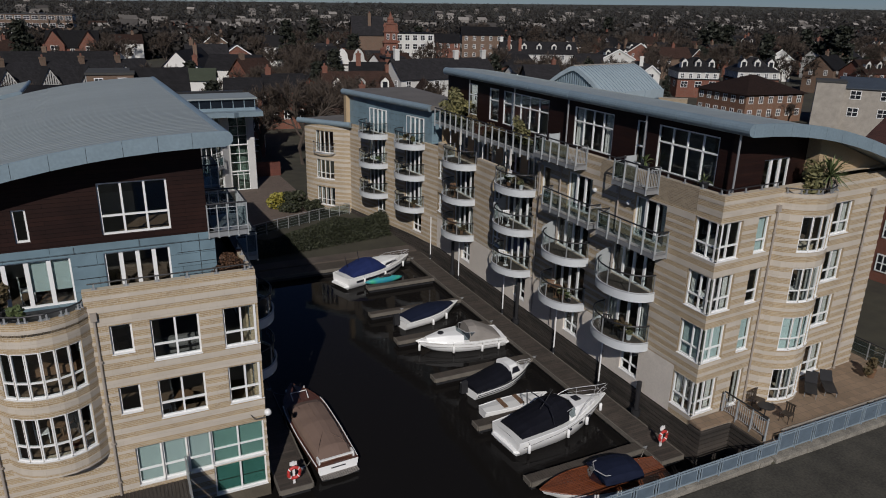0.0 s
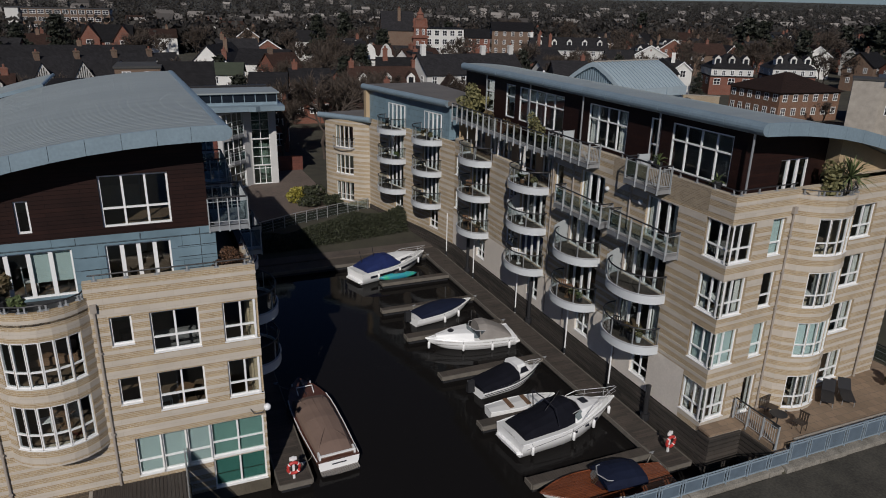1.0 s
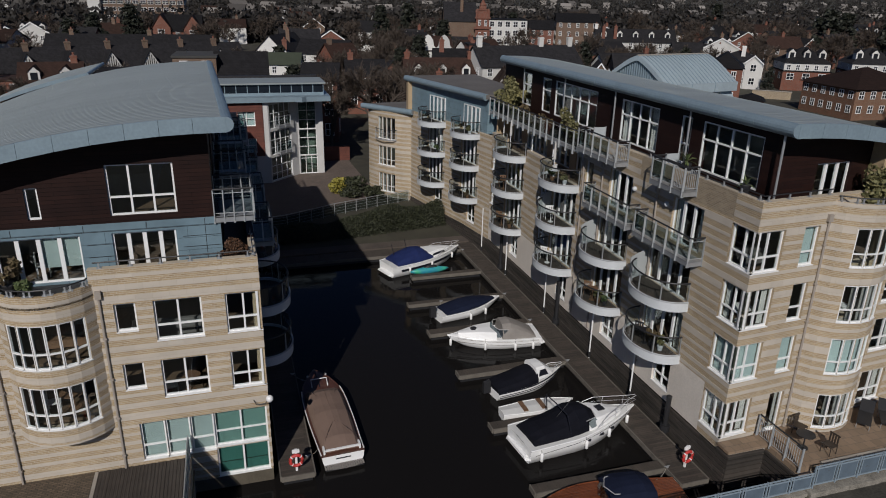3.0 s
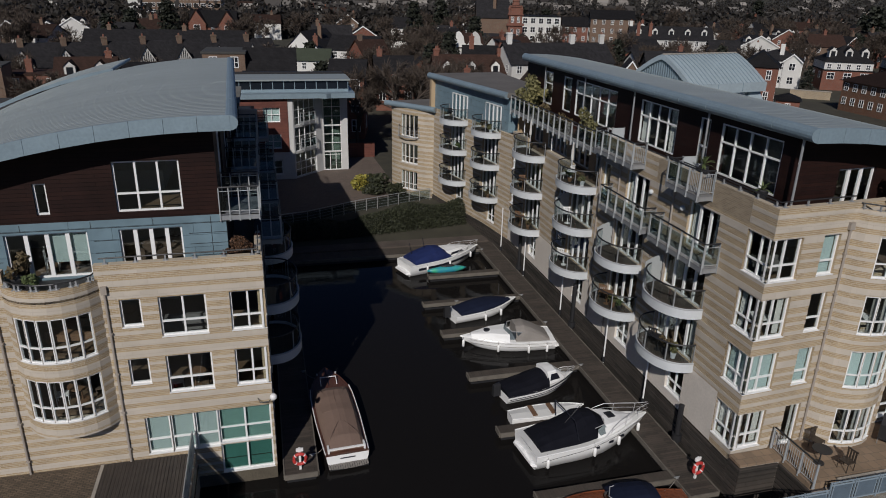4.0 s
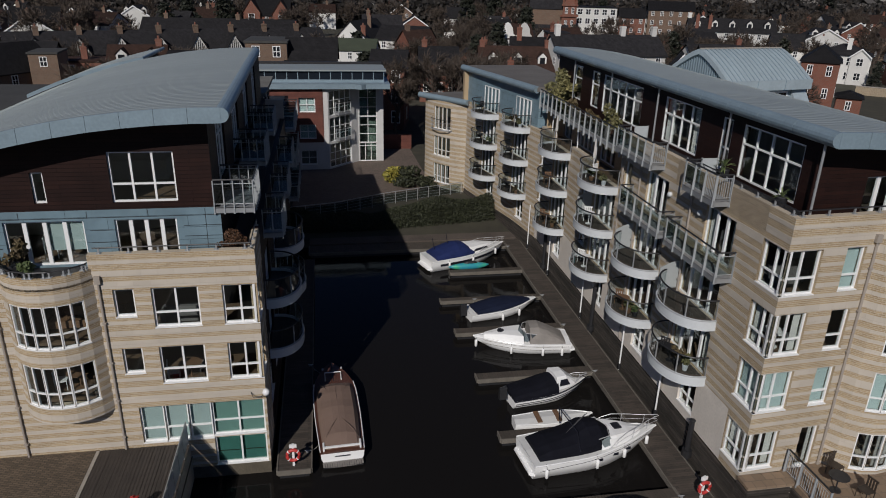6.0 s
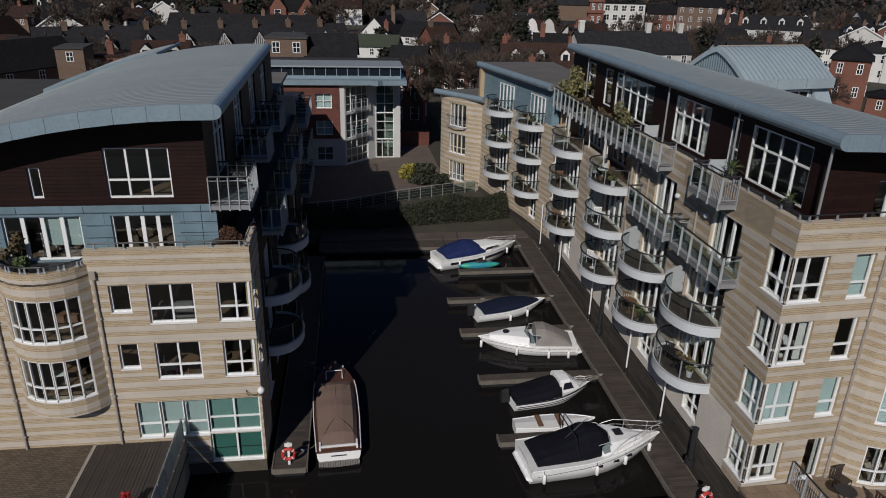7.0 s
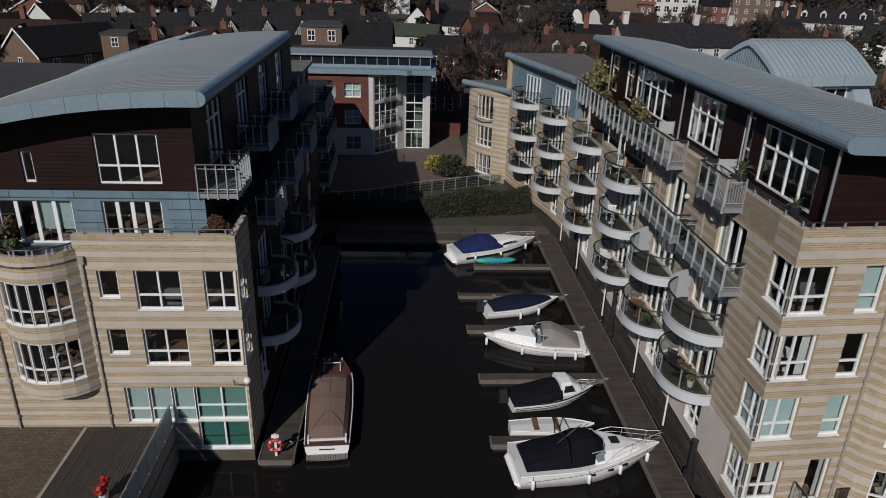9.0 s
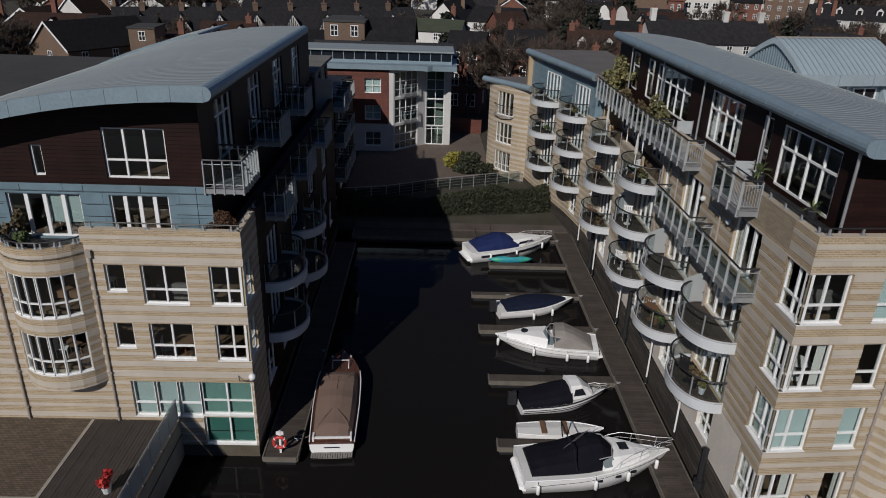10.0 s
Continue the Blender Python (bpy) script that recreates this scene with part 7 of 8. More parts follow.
def house(x, y, rz, w, d, he, hr, wall, roof, cols=3, rows=2, chim=(), gable=False, dormers=0, label="", sides=True, over=0.3, timber=False, win=(1.0, 1.4), hip=False, z0=None, roofless=False, plain=False, verge=False, storey=2.7, nside=0):
    """A house: w along its front, d deep, eaves he and ridge hr over the ground. gable: the gable faces the front."""
    z0 = G if z0 is None else z0
    t = thing("house", label, "house", pose(x, y, z0, 0, 0, rz))
    bm = bmesh.new()
    box(bm, -w / 2, 0, -0.2, w / 2, d, he)
    if not hip and not roofless:
        if gable:
            for yy, s in ((0.0, 1), (d, -1)):
                A = [(-w / 2, yy, he), (w / 2, yy, he), (0, yy, hr - 0.05)]
                bm.faces.new([bm.verts.new(p) for p in A])
        else:
            for xx in (-w / 2, w / 2):
                A = [(xx, 0, he), (xx, d, he), (xx, d / 2, hr - 0.05)]
                bm.faces.new([bm.verts.new(p) for p in A])
    part("wall", bm, wall, t)
    bm = bmesh.new()
    k = 0.16
    if roofless:
        box(bm, -w / 2 - 0.15, -0.15, he, w / 2 + 0.15, d + 0.15, he + 0.25)
    elif hip:
        e = min(w, d) / 2
        lo = [(-w / 2 - over, -over, he), (w / 2 + over, -over, he), (w / 2 + over, d + over, he), (-w / 2 - over, d + over, he)]
        r0, r1 = ((-w / 2 + e, d / 2, hr), (w / 2 - e, d / 2, hr)) if w >= d else ((0, e, hr), (0, d - e, hr))
        V = [bm.verts.new(p) for p in lo + [r0, r1]]
        for f in (((0, 1, 5, 4), (2, 3, 4, 5), (1, 2, 5), (3, 0, 4)) if w >= d else ((0, 1, 4), (1, 2, 5, 4), (2, 3, 5), (3, 0, 4, 5))):
            bm.faces.new([V[i] for i in f])
        bm.faces.new([V[i] for i in (3, 2, 1, 0)])
    else:
        if gable:
            sl = (hr - he) / (w / 2)
            for s in (1, -1):
                a, b = (s * (w / 2 + over), he - over * sl), (0, hr)
                P = [(a[0], -over, a[1]), (a[0], d + over, a[1]), (b[0], d + over, b[1]), (b[0], -over, b[1])]
                quad(bm, *P)
                quad(bm, *[(p[0], p[1], p[2] + k) for p in P])
                for i in range(4):
                    p, q = P[i], P[(i + 1) % 4]
                    quad(bm, p, q, (q[0], q[1], q[2] + k), (p[0], p[1], p[2] + k))
        else:
            sl = (hr - he) / (d / 2)
            for y0, ym in ((-over, d / 2), (d + over, d / 2)):
                P = [(-w / 2 - over, y0, he - over * sl), (w / 2 + over, y0, he - over * sl), (w / 2 + over, ym, hr), (-w / 2 - over, ym, hr)]
                quad(bm, *P)
                quad(bm, *[(p[0], p[1], p[2] + k) for p in P])
                for i in range(4):
                    p, q = P[i], P[(i + 1) % 4]
                    quad(bm, p, q, (q[0], q[1], q[2] + k), (p[0], p[1], p[2] + k))
    rf = part("roof", bm, roof, t)
    for cx_, cy_, ch, cm in chim:
        bm = bmesh.new()
        box(bm, cx_ - 0.45, cy_ - 0.35, he, cx_ + 0.45, cy_ + 0.35, ch)
        box(bm, cx_ - 0.52, cy_ - 0.42, ch - 0.3, cx_ + 0.52, cy_ + 0.42, ch - 0.12)
        c = part("chimney", bm, cm, t)
        bm = bmesh.new()
        tube(bm, [(cx_, cy_, ch), (cx_, cy_, ch + 0.45)], [0.2, 0.15], 7)
        part("chimney_pot", bm, M_REDBRICK, c)
    ww, wh = win
    for r in range(rows):
        zz = he - 0.35 - wh - r * storey
        if zz < 0.3:
            break
        for c in range(cols):
            far_window(t, pose(-w / 2 + w * (c + 0.5) / cols, -0.01, zz), ww, wh, plain)
        if sides:
            n = nside or max(1, int(d / 4))
            for c in range(n):
                far_window(t, pose(w / 2 + 0.01, d * (c + 0.5) / n, zz, 0, 0, 90), ww, wh, plain)
                far_window(t, pose(-w / 2 - 0.01, d * (c + 0.5) / n, zz, 0, 0, -90), ww, wh, plain)
    if gable and verge and not hip:
        bm = bmesh.new()
        sl = (hr - he) / (w / 2)
        for s in (1, -1):
            a, b = (s * (w / 2 + over), he - over * sl), (0, hr)
            A = [(a[0], -over - 0.05, a[1] - 0.12), (b[0], -over - 0.05, b[1] - 0.12), (b[0], -over - 0.05, b[1] + 0.2), (a[0], -over - 0.05, a[1] + 0.2)]
            quad(bm, *A)
            quad(bm, *[(p[0], p[1] + 0.05, p[2]) for p in A[::-1]])
            quad(bm, A[3], A[2], (A[2][0], -over, A[2][2]), (A[3][0], -over, A[3][2]))
        part("bargeboard", bm, M_WHITE, t)
    if gable and timber:
        g = hr - he
        bm = bmesh.new()
        A = [(-w / 2 * 0.86, -0.03, he + 0.05), (w / 2 * 0.86, -0.03, he + 0.05), (0, -0.03, hr - 0.25 * g / 2)]
        bm.faces.new([bm.verts.new(p) for p in A])
        gp = part("gable_panel", bm, M_RENDER, t)
        for q in np.linspace(-0.65, 0.65, 6):
            bm = bmesh.new()
            xx = q * w / 2 * 0.86
            box(bm, xx - 0.07, -0.07, he + 0.05, xx + 0.07, -0.035, he + (hr - he) * (1 - abs(q)) * 0.84)
            part("gable_timber", bm, M_TIMBER, gp)
    if dormers:
        sl = (hr - he) / (d / 2)
        for c in range(dormers):
            xx = -w / 2 + w * (c + 0.5) / dormers
            yy = d * 0.16
            zz = he + yy * sl
            bm = bmesh.new()
            box(bm, xx - 0.75, yy, zz - 0.3, xx + 0.75, yy + 1.9, zz + 1.25)
            for s in (yy - 0.02, yy + 1.9):
                bm.faces.new([bm.verts.new(p) for p in ((xx - 0.75, s, zz + 1.25), (xx + 0.75, s, zz + 1.25), (xx, s, zz + 1.95))])
            dm = part("dormer", bm, M_RENDER, t)
            bm = bmesh.new()
            for s in (1, -1):
                quad(bm, (xx + s * 0.95, yy - 0.2, zz + 1.12), (xx + s * 0.95, yy + 2.6, zz + 1.12), (xx, yy + 2.6, zz + 2.05), (xx, yy - 0.2, zz + 2.05))
            part("dormer_roof", bm, roof, dm)
            bm = bmesh.new()
            box(bm, xx - 0.45, yy - 0.05, zz + 0.1, xx + 0.45, yy - 0.025, zz + 1.15)
            part("dormer_pane", bm, M_FARPANE, dm)
    return t


# the houses that stand out
house(53.3, 91.8, 5, 20.5, 8, 7.6, 10.7, M_RENDER, M_SLATE, 7, 2, [(-9.2, 4.0, 12.6, M_RENDER), (3.4, 4.0, 12.3, M_RENDER), (9.6, 4.0, 12.3, M_RENDER)], label="long white rendered house with slate roof and chimneys")
house(47.5, 105, -8, 4.0, 5, 10.2, 10.4, M_REDBRICK, M_SLATE, 0, 0, [(-1.0, 2, 11.0, M_REDBRICK)], label="tall red brick chimney block behind the terrace", roofless=True, sides=False)
house(41, 100, -15, 8, 7, 6.6, 9.6, M_BROWNBRICK, M_SLATE, 2, 2, [(-2.5, 3, 11.4, M_REDBRICK)], label="brown brick house with a slate roof")
house(36.5, 92.5, -6, 13, 9, 4.6, 8.5, M_BROWNBRICK, M_TILE, 4, 2, [(5.6, 4.5, 9.8, M_REDBRICK), (-6, 4.5, 9.6, M_REDBRICK)], dormers=3, label="brown tiled house with small white dormers")
house(45.5, 84, -14, 4.5, 8, 4.9, 7.6, M_BROWNBRICK, M_TILE, 1, 1, gable=True, verge=True, label="brown tiled house with a white edged gable")
house(58, 76, -25, 4.2, 7, 6.6, 9.4, M_BROWNBRICK, M_SLATE, 1, 1, gable=True, verge=True, label="slate roofed house with a white edged gable", win=(0.8, 1.0))
house(22.2, 90.0, -6, 6.4, 8, 6.3, 8.6, M_REDBRICK, M_SLATE, 3, 3, [(-2.4, 4, 9.8, M_REDBRICK)], label="red brick house with white sash windows and slate roof", win=(1.1, 1.6))
house(30.5, 104, -10, 7, 8, 4.4, 7.6, M_REDBRICK, M_SLATE, 2, 1, [(2.6, 4, 8.9, M_REDBRICK)], gable=True, label="small red brick house with slate roof")
house(9.6, 136, -25, 9, 16, 5.4, 9.9, M_RENDER, M_SLATE, 1, 1, [(1.5, 8, 11.0, M_BROWNBRICK)], gable=True, win=(0.8, 0.9), label="white gabled house with slate roof")
house(20, 131, -25, 11, 9, 6.5, 9.2, M_RENDER, M_SLATE, 3, 2, label="pale terraced house with a slate roof")
house(7.9, 100, -12, 8.6, 6, 7.4, 9.0, M_RENDER, M_MOSS, 1, 1, label="low white outbuilding with a shallow mossy roof", win=(0.8, 1.2))
house(-15.3, 178, -4, 4.6, 12, 9.4, 12.7, M_REDBRICK, M_TILE, 1, 2, gable=True, win=(1.7, 1.7), verge=False, label="red brick house wing with a gable and white windows", sides=False)
house(-7.4, 177.6, -4, 4.6, 12, 9.2, 12.5, M_REDBRICK, M_TILE, 1, 2, gable=True, win=(1.7, 1.7), label="red brick house wing with a gable and white windows", sides=False)
house(-11.3, 178.6, -4, 11.8, 11, 8.6, 12.4, M_REDBRICK, M_SLATE, 3, 2, label="red brick house range between the gabled wings")
house(-29, 290, -3, 31, 14, 14.6, 15.0, M_BROWNBRICK, M_FELT, 11, 4, roofless=True, win=(2.2, 1.5), label="long flat-roofed brick apartment block")
house(-47, 289, -3, 4.5, 14, 14.8, 15.1, M_RENDER, M_FELT, 0, 0, roofless=True, sides=False, label="white stair tower at the end of the flats")
house(69.3, 182, -14, 9.5, 12, 11.8, 17.0, M_BROWNBRICK, M_SLATE, 0, 0, [(0.5, 3, 18.0, M_BROWNBRICK)], gable=False, label="large brown brick hall with a steep slate roof", sides=False)
# terracotta tower with a stepped, pinnacled top
tw = thing("clock_tower", "ornate red terracotta tower with stepped top and pinnacles", "tower", pose(76.0, 181, G, 0, 0, -18))
for a, z0, z1, nm in ((2.25, 0, 6.0, "shaft"), (2.5, 6.0, 6.4, "string_course"), (2.2, 6.4, 9.6, "shaft"), (2.6, 9.6, 10.2, "cornice"), (2.0, 10.2, 12.6, "belfry"), (2.35, 12.6, 13.0, "cornice"), (1.45, 13.0, 14.9, "lantern"), (1.7, 14.9, 15.3, "cornice")):
    bm = bmesh.new()
    box(bm, -a, -a, z0, a, a, z1)
    part(nm, bm, M_REDBRICK, tw)
bm = bmesh.new()
tube(bm, [(0, 0, 15.4), (0, 0, 16.3), (0, 0, 16.5), (0, 0, 17.2), (0, 0, 18.6)], [1.25, 1.0, 1.15, 0.55, 0.02], 8)
part("spire", bm, M_REDBRICK, tw)
for sx in (-1.8, 1.8):
    for sy in (-1.8, 1.8):
        bm = bmesh.new()
        tube(bm, [(sx, sy, 12.9), (sx, sy, 14.2), (sx, sy, 14.35), (sx, sy, 15.4)], [0.42, 0.36, 0.46, 0.02], 6)
        part("pinnacle", bm, M_REDBRICK, tw)
for z in (1.5, 3.8, 7.0, 10.5):
    for q in (-0.9, 0.9):
        far_window(tw, pose(q, -2.26 if z < 6 else (-2.21 if z < 10 else -2.01), z), 0.8, 1.7)
house(88.0, 190, -14, 12.6, 12, 11.8, 12.2, M_RENDER, M_SLATE, 5, 4, roofless=True, win=(1.5, 1.7), label="white and black flat-roofed office block")
house(101, 192, -20, 8, 10, 9.0, 11.6, M_REDBRICK, M_SLATE, 3, 3, label="red brick shop with a slate roof")
house(113, 190, -22, 14, 10, 11.5, 14.0, M_BROWNBRICK, M_SLATE, 5, 3, gable=False, label="brown brick terrace with slate roof")
house(115.5, 158, -22, 23, 9, 7.4, 10.6, M_RENDER, M_SLATE, 8, 2, [(-11.2, 4.5, 12.0, M_RENDER), (-9.4, 1.0, 11.6, M_REDBRICK), (-6.0, 1.0, 11.6, M_REDBRICK)], dormers=5, label="long white house with slate roof and dormers")
for x, y, up in ((128.0, 105.1, 0.0), (141.0, 98.6, 0.3)):
    house(x, y, -27, 10, 9, 6.2 + up, 9.6 + up, M_RENDER, M_SLATE, 5, 1, dormers=3, hip=True, label="white villa with hipped slate roof and dormers", win=(0.9, 1.2), nside=2)
    house(x, y - 0.1, -27, 10.3, 9.3, 4.3 + up, 4.4 + up, M_REDBRICK, M_SLATE, 3, 1, roofless=True, label="brick lower storeys of the villa", win=(1.6, 1.5))
house(111.7, 68.5, -3.7, 14.5, 13.2, 5.4, 8.5, M_WARMBRICK, M_TILE, 6, 2, hip=True, label="brick block with a hipped brown tile roof", over=0.6, win=(1.1, 1.35), storey=2.5, nside=6)
house(114.6, 112.1, -40, 10.9, 9.8, 5.95, 8.2, M_RENDER, M_SLATE, 4, 2, [(-4.7, 2.6, 9.6, M_RENDER), (0.8, 2.7, 9.5, M_RENDER)], hip=True, label="white villa with hipped slate roof and chimneys", storey=3.0, win=(1.1, 1.6))
house(116.9, 109.6, -40, 3.7, 3, 5.95, 7.5, M_RENDER, M_SLATE, 1, 2, gable=True, verge=True, label="gabled bay at the front of the white villa", sides=False, storey=3.0, win=(1.3, 1.6))
house(72.0, 63.4, -38, 4.9, 9, 9.85, 12.0, M_REDBRICK, M_SLATE, 2, 3, label="red brick house with tall windows beside the metal barrel roof", hip=True, storey=3.1, win=(0.75, 1.45))
house(75.5, 60.6, -38, 3.2, 5, 5.3, 6.1, M_REDBRICK, M_SLATE, 1, 2, label="low red brick wing of the tall house", hip=True, storey=3.1, win=(0.75, 1.3))
gw = thing("garden_wall", "tan brick garden wall by the villa", "wall", pose(110.0, 94.9, G, 0, 0, -40))
bm = bmesh.new()
box(bm, -3.8, -0.15, -0.2, 3.8, 0.15, 1.6)
part("wall_body", bm, M_OLDBRICK, gw)
bm = bmesh.new()
box(bm, -3.9, -0.22, 1.6, 3.9, 0.22, 1.75)
part("coping", bm, M_CONC, gw)
house(100.6, 49.4, -52, 4.2, 5.5, 9.7, 10.0, M_CONC, M_FELT, 0, 0, roofless=True, label="pale rendered end of a modern block", sides=False)
house(105.3, 45.6, -52, 8.5, 10, 8.9, 10.2, M_CONC, M_NAVYROOF, 2, 2, label="modern grey block with a blue metal roof", win=(1.6, 1.4))
house(125, 54, -50, 24, 12, 6.0, 8.0, M_CONC, M_NAVYROOF, 8, 2, label="long low grey commercial building with metal roof")
house(48.5, 1.0, -88, 17, 11, 8.0, 11.8, M_REDBRICK, M_REDTILE, 5, 3, label="dark red brick block with a red tiled roof")
# metal barrel roof building behind the right block
DB = thing("barrel_roof_building", "grey building under a curved blue metal roof", "building")
AX, PX = Vector((7.15, 1.44, 0)), Vector((0.59, -2.94, 0))
RW0 = Vector((28.44, 19.21, 0))
arcq = [(q, 15.14 + 1.68 * (1 - abs(q) ** 1.3)) for q in np.linspace(-1.08, 1.08, 19)]
bm = bmesh.new()
for (qa, za), (qb, zb) in zip(arcq, arcq[1:]):
    A, Bq = RW0 + PX * qa, RW0 + PX * qb
    quad(bm, (A.x, A.y, za), (Bq.x, Bq.y, zb), (Bq.x + AX.x, Bq.y + AX.y, zb), (A.x + AX.x, A.y + AX.y, za))
    quad(bm, (A.x, A.y, za - 0.35), (Bq.x, Bq.y, zb - 0.35), (Bq.x + AX.x, Bq.y + AX.y, zb - 0.35), (A.x + AX.x, A.y + AX.y, za - 0.35))
    for e_ in (Vector((0, 0, 0)), AX):
        quad(bm, (A.x + e_.x, A.y + e_.y, za), (Bq.x + e_.x, Bq.y + e_.y, zb), (Bq.x + e_.x, Bq.y + e_.y, zb - 0.35), (A.x + e_.x, A.y + e_.y, za - 0.35))
dr = part("roof", bm, M_DOME, DB)
for k in range(1, 19):
    sm = bmesh.new()
    f = AX * (k / 19)
    w_ = AX.normalized() * 0.016
    for (qa, za), (qb, zb) in zip(arcq, arcq[1:]):
        A, Bq = RW0 + PX * qa + f, RW0 + PX * qb + f
        for s_ in (w_, -w_):
            quad(sm, (A.x + s_.x, A.y + s_.y, za), (Bq.x + s_.x, Bq.y + s_.y, zb), (Bq.x + s_.x, Bq.y + s_.y, zb + 0.045), (A.x + s_.x, A.y + s_.y, za + 0.045))
        quad(sm, (A.x + w_.x, A.y + w_.y, za + 0.045), (Bq.x + w_.x, Bq.y + w_.y, zb + 0.045), (Bq.x - w_.x, Bq.y - w_.y, zb + 0.045), (A.x - w_.x, A.y - w_.y, za + 0.045))
    part("standing_seam", sm, M_EDGE, dr)
bm = bmesh.new()
A, Bq, n_ = RW0, RW0 + AX, PX.normalized() * 0.14
quad(bm, (A.x - n_.x, A.y - n_.y, 16.8), (Bq.x - n_.x, Bq.y - n_.y, 16.8), (Bq.x, Bq.y, 16.88), (A.x, A.y, 16.88))
quad(bm, (A.x, A.y, 16.88), (Bq.x, Bq.y, 16.88), (Bq.x + n_.x, Bq.y + n_.y, 16.8), (A.x + n_.x, A.y + n_.y, 16.8))
part("ridge_cap", bm, M_CONC, dr)
# boarded arch at the end
bm = bmesh.new()
off = AX.normalized() * 0.35
for (qa, za), (qb, zb) in zip(arcq, arcq[1:]):
    A, Bq = RW0 + PX * qa + off, RW0 + PX * qb + off
    quad(bm, (A.x, A.y, 13.5), (Bq.x, Bq.y, 13.5), (Bq.x, Bq.y, zb - 0.3), (A.x, A.y, za - 0.3))
part("gable", bm, M_EDGE, DB)
for k in range(26):
    qk = -1.0 + 2.0 * k / 25
    A = RW0 + PX * qk + off * 0.6
    bm = bmesh.new()
    box(bm, A.x - 0.05, A.y - 0.05, 14.0, A.x + 0.05, A.y + 0.05, 14.8 + 1.6 * (1 - abs(qk) ** 1.3))
    part("gable_batten", bm, M_EDGE, DB)
c4 = [RW0 + PX * 1.09 - off * 0.1, RW0 + PX * 1.09 + AX, RW0 - PX * 1.09 + AX, RW0 - PX * 1.09 - off * 0.1]
slab(DB, [(v.x, v.y) for v in c4], 14.38, 15.04, M_DOME, "eave")
for k in (0.34, 0.67):
    bm = bmesh.new()
    A = RW0 + PX * 1.093 + AX * k
    box(bm, A.x - 0.02, A.y - 0.02, 14.385, A.x + 0.02, A.y + 0.02, 15.035)
    part("fascia_joint", bm, M_EDGE, DB)
# boarded wall below, set back under the eave, with one window and a lean-to end
c4 = [RW0 + PX * 0.9 + off, RW0 + PX * 0.9 + AX - off, RW0 - PX * 0.9 + AX - off, RW0 - PX * 0.9 + off]
slab(DB, [(v.x, v.y) for v in c4], 1.2, 14.38, M_DOME, "wall")
front = Line([(c4[0].x, c4[0].y), (c4[1].x, c4[1].y)])
for k in range(15):
    at = 0.3 + 0.42 * k
    if not 3.7 < at < 5.5:
        bm = bmesh.new()
        box(bm, -0.02, -0.05, 0, 0.02, 0.0, 3.4)
        bm.transform(front.axes(at, 10.9))
        part("board_joint", bm, M_EDGE, DB)
bm = bmesh.new()
box(bm, -0.05, -0.14, 0, 0.05, -0.05, 3.4)
bm.transform(front.axes(3.3, 10.9))
part("downpipe", bm, M_WHITE, DB)
far_window(DB, front.axes(4.6, 12.85), 1.7, 1.35)
bm = bmesh.new()
for z0, z1, o0, o1 in ((12.2, 14.3, 1.5, 0.1), ):
    A, Bq = c4[1] - AX.normalized() * 0.9, c4[1] + AX.normalized() * 0.35
    n_ = PX.normalized()
    top = [A + n_ * o1, Bq + n_ * o1]
    low = [A + n_ * o0, Bq + n_ * o0]
    T = [(v.x, v.y, z1) for v in top]
    L_ = [(v.x, v.y, z0) for v in low]
    W_ = [(v.x, v.y, z0) for v in top]
    quad(bm, L_[0], L_[1], T[1], T[0])
    bm.faces.new([bm.verts.new(p) for p in (L_[0], T[0], W_[0])])
    bm.faces.new([bm.verts.new(p) for p in (L_[1], W_[1], T[1])])
    quad(bm, L_[0], W_[0], W_[1], L_[1])
part("lean_to", bm, M_DOME, DB)
# low flat roofs and gabled rows behind the left block
house(-27, 20, 0, 20, 22, 9.6, 10.0, M_STONE, M_FELT, 6, 3, roofless=True, label="lower wing with a flat grey roof", sides=False)
house(-4.0, 68, -3, 5.2, 7, 11.3, 11.6, M_BROWNBRICK, M_FELT, 2, 2, roofless=True, label="narrow brown brick block with a pale roof edge")
house(1.6, 67.5, -3, 6.3, 7, 8.9, 11.7, M_BROWNBRICK, M_SLATE, 0, 0, label="brick house with a dark slate roof")
house(-12.0, 70, -3, 10, 7, 8.6, 9.6, M_RENDER, M_SLATE, 4, 2, label="pale house with a shallow slate roof")
ca, sa = math.cos(math.radians(22)), math.sin(math.radians(22))
house(-22.4, 115.5, 22, 58, 9, 5.2, 8.9, M_BROWNBRICK, M_SLATE, 0, 0, [(-24.0 + 6.8 * i, 4.0, 9.9, M_BROWNBRICK) for i in range(8)], label="long slate-roofed terrace with half-timbered gables", sides=False)
for k in range(8):
    a_ = -24.6 + 6.8 * k
    house(-22.4 + ca * a_ + sa * 0.5, 115.5 + sa * a_ - ca * 0.5, 22, 3.4, 4.2, 5.4, 8.25, M_RENDER, M_SLATE, 1, 1, gable=True, timber=True, label="half-timbered gable of a terraced house", sides=False, over=0.2)
house(-47.4, 78, -30, 8.5, 15, 5.6, 9.1, M_BROWNBRICK, M_SLATE, 1, 1, gable=True, verge=True, label="brown brick house with a white edged gable")
house(-42.8, 90, 5, 10.6, 9, 5.6, 8.7, M_BROWNBRICK, M_SLATE, 3, 1, label="low brick house with a slate roof and skylights")
house(-36.4, 84, 5, 3.8, 6, 8.0, 8.2, M_BROWNBRICK, M_FELT, 1, 1, roofless=True, label="flat-roofed brick extension with a white window", sides=False)
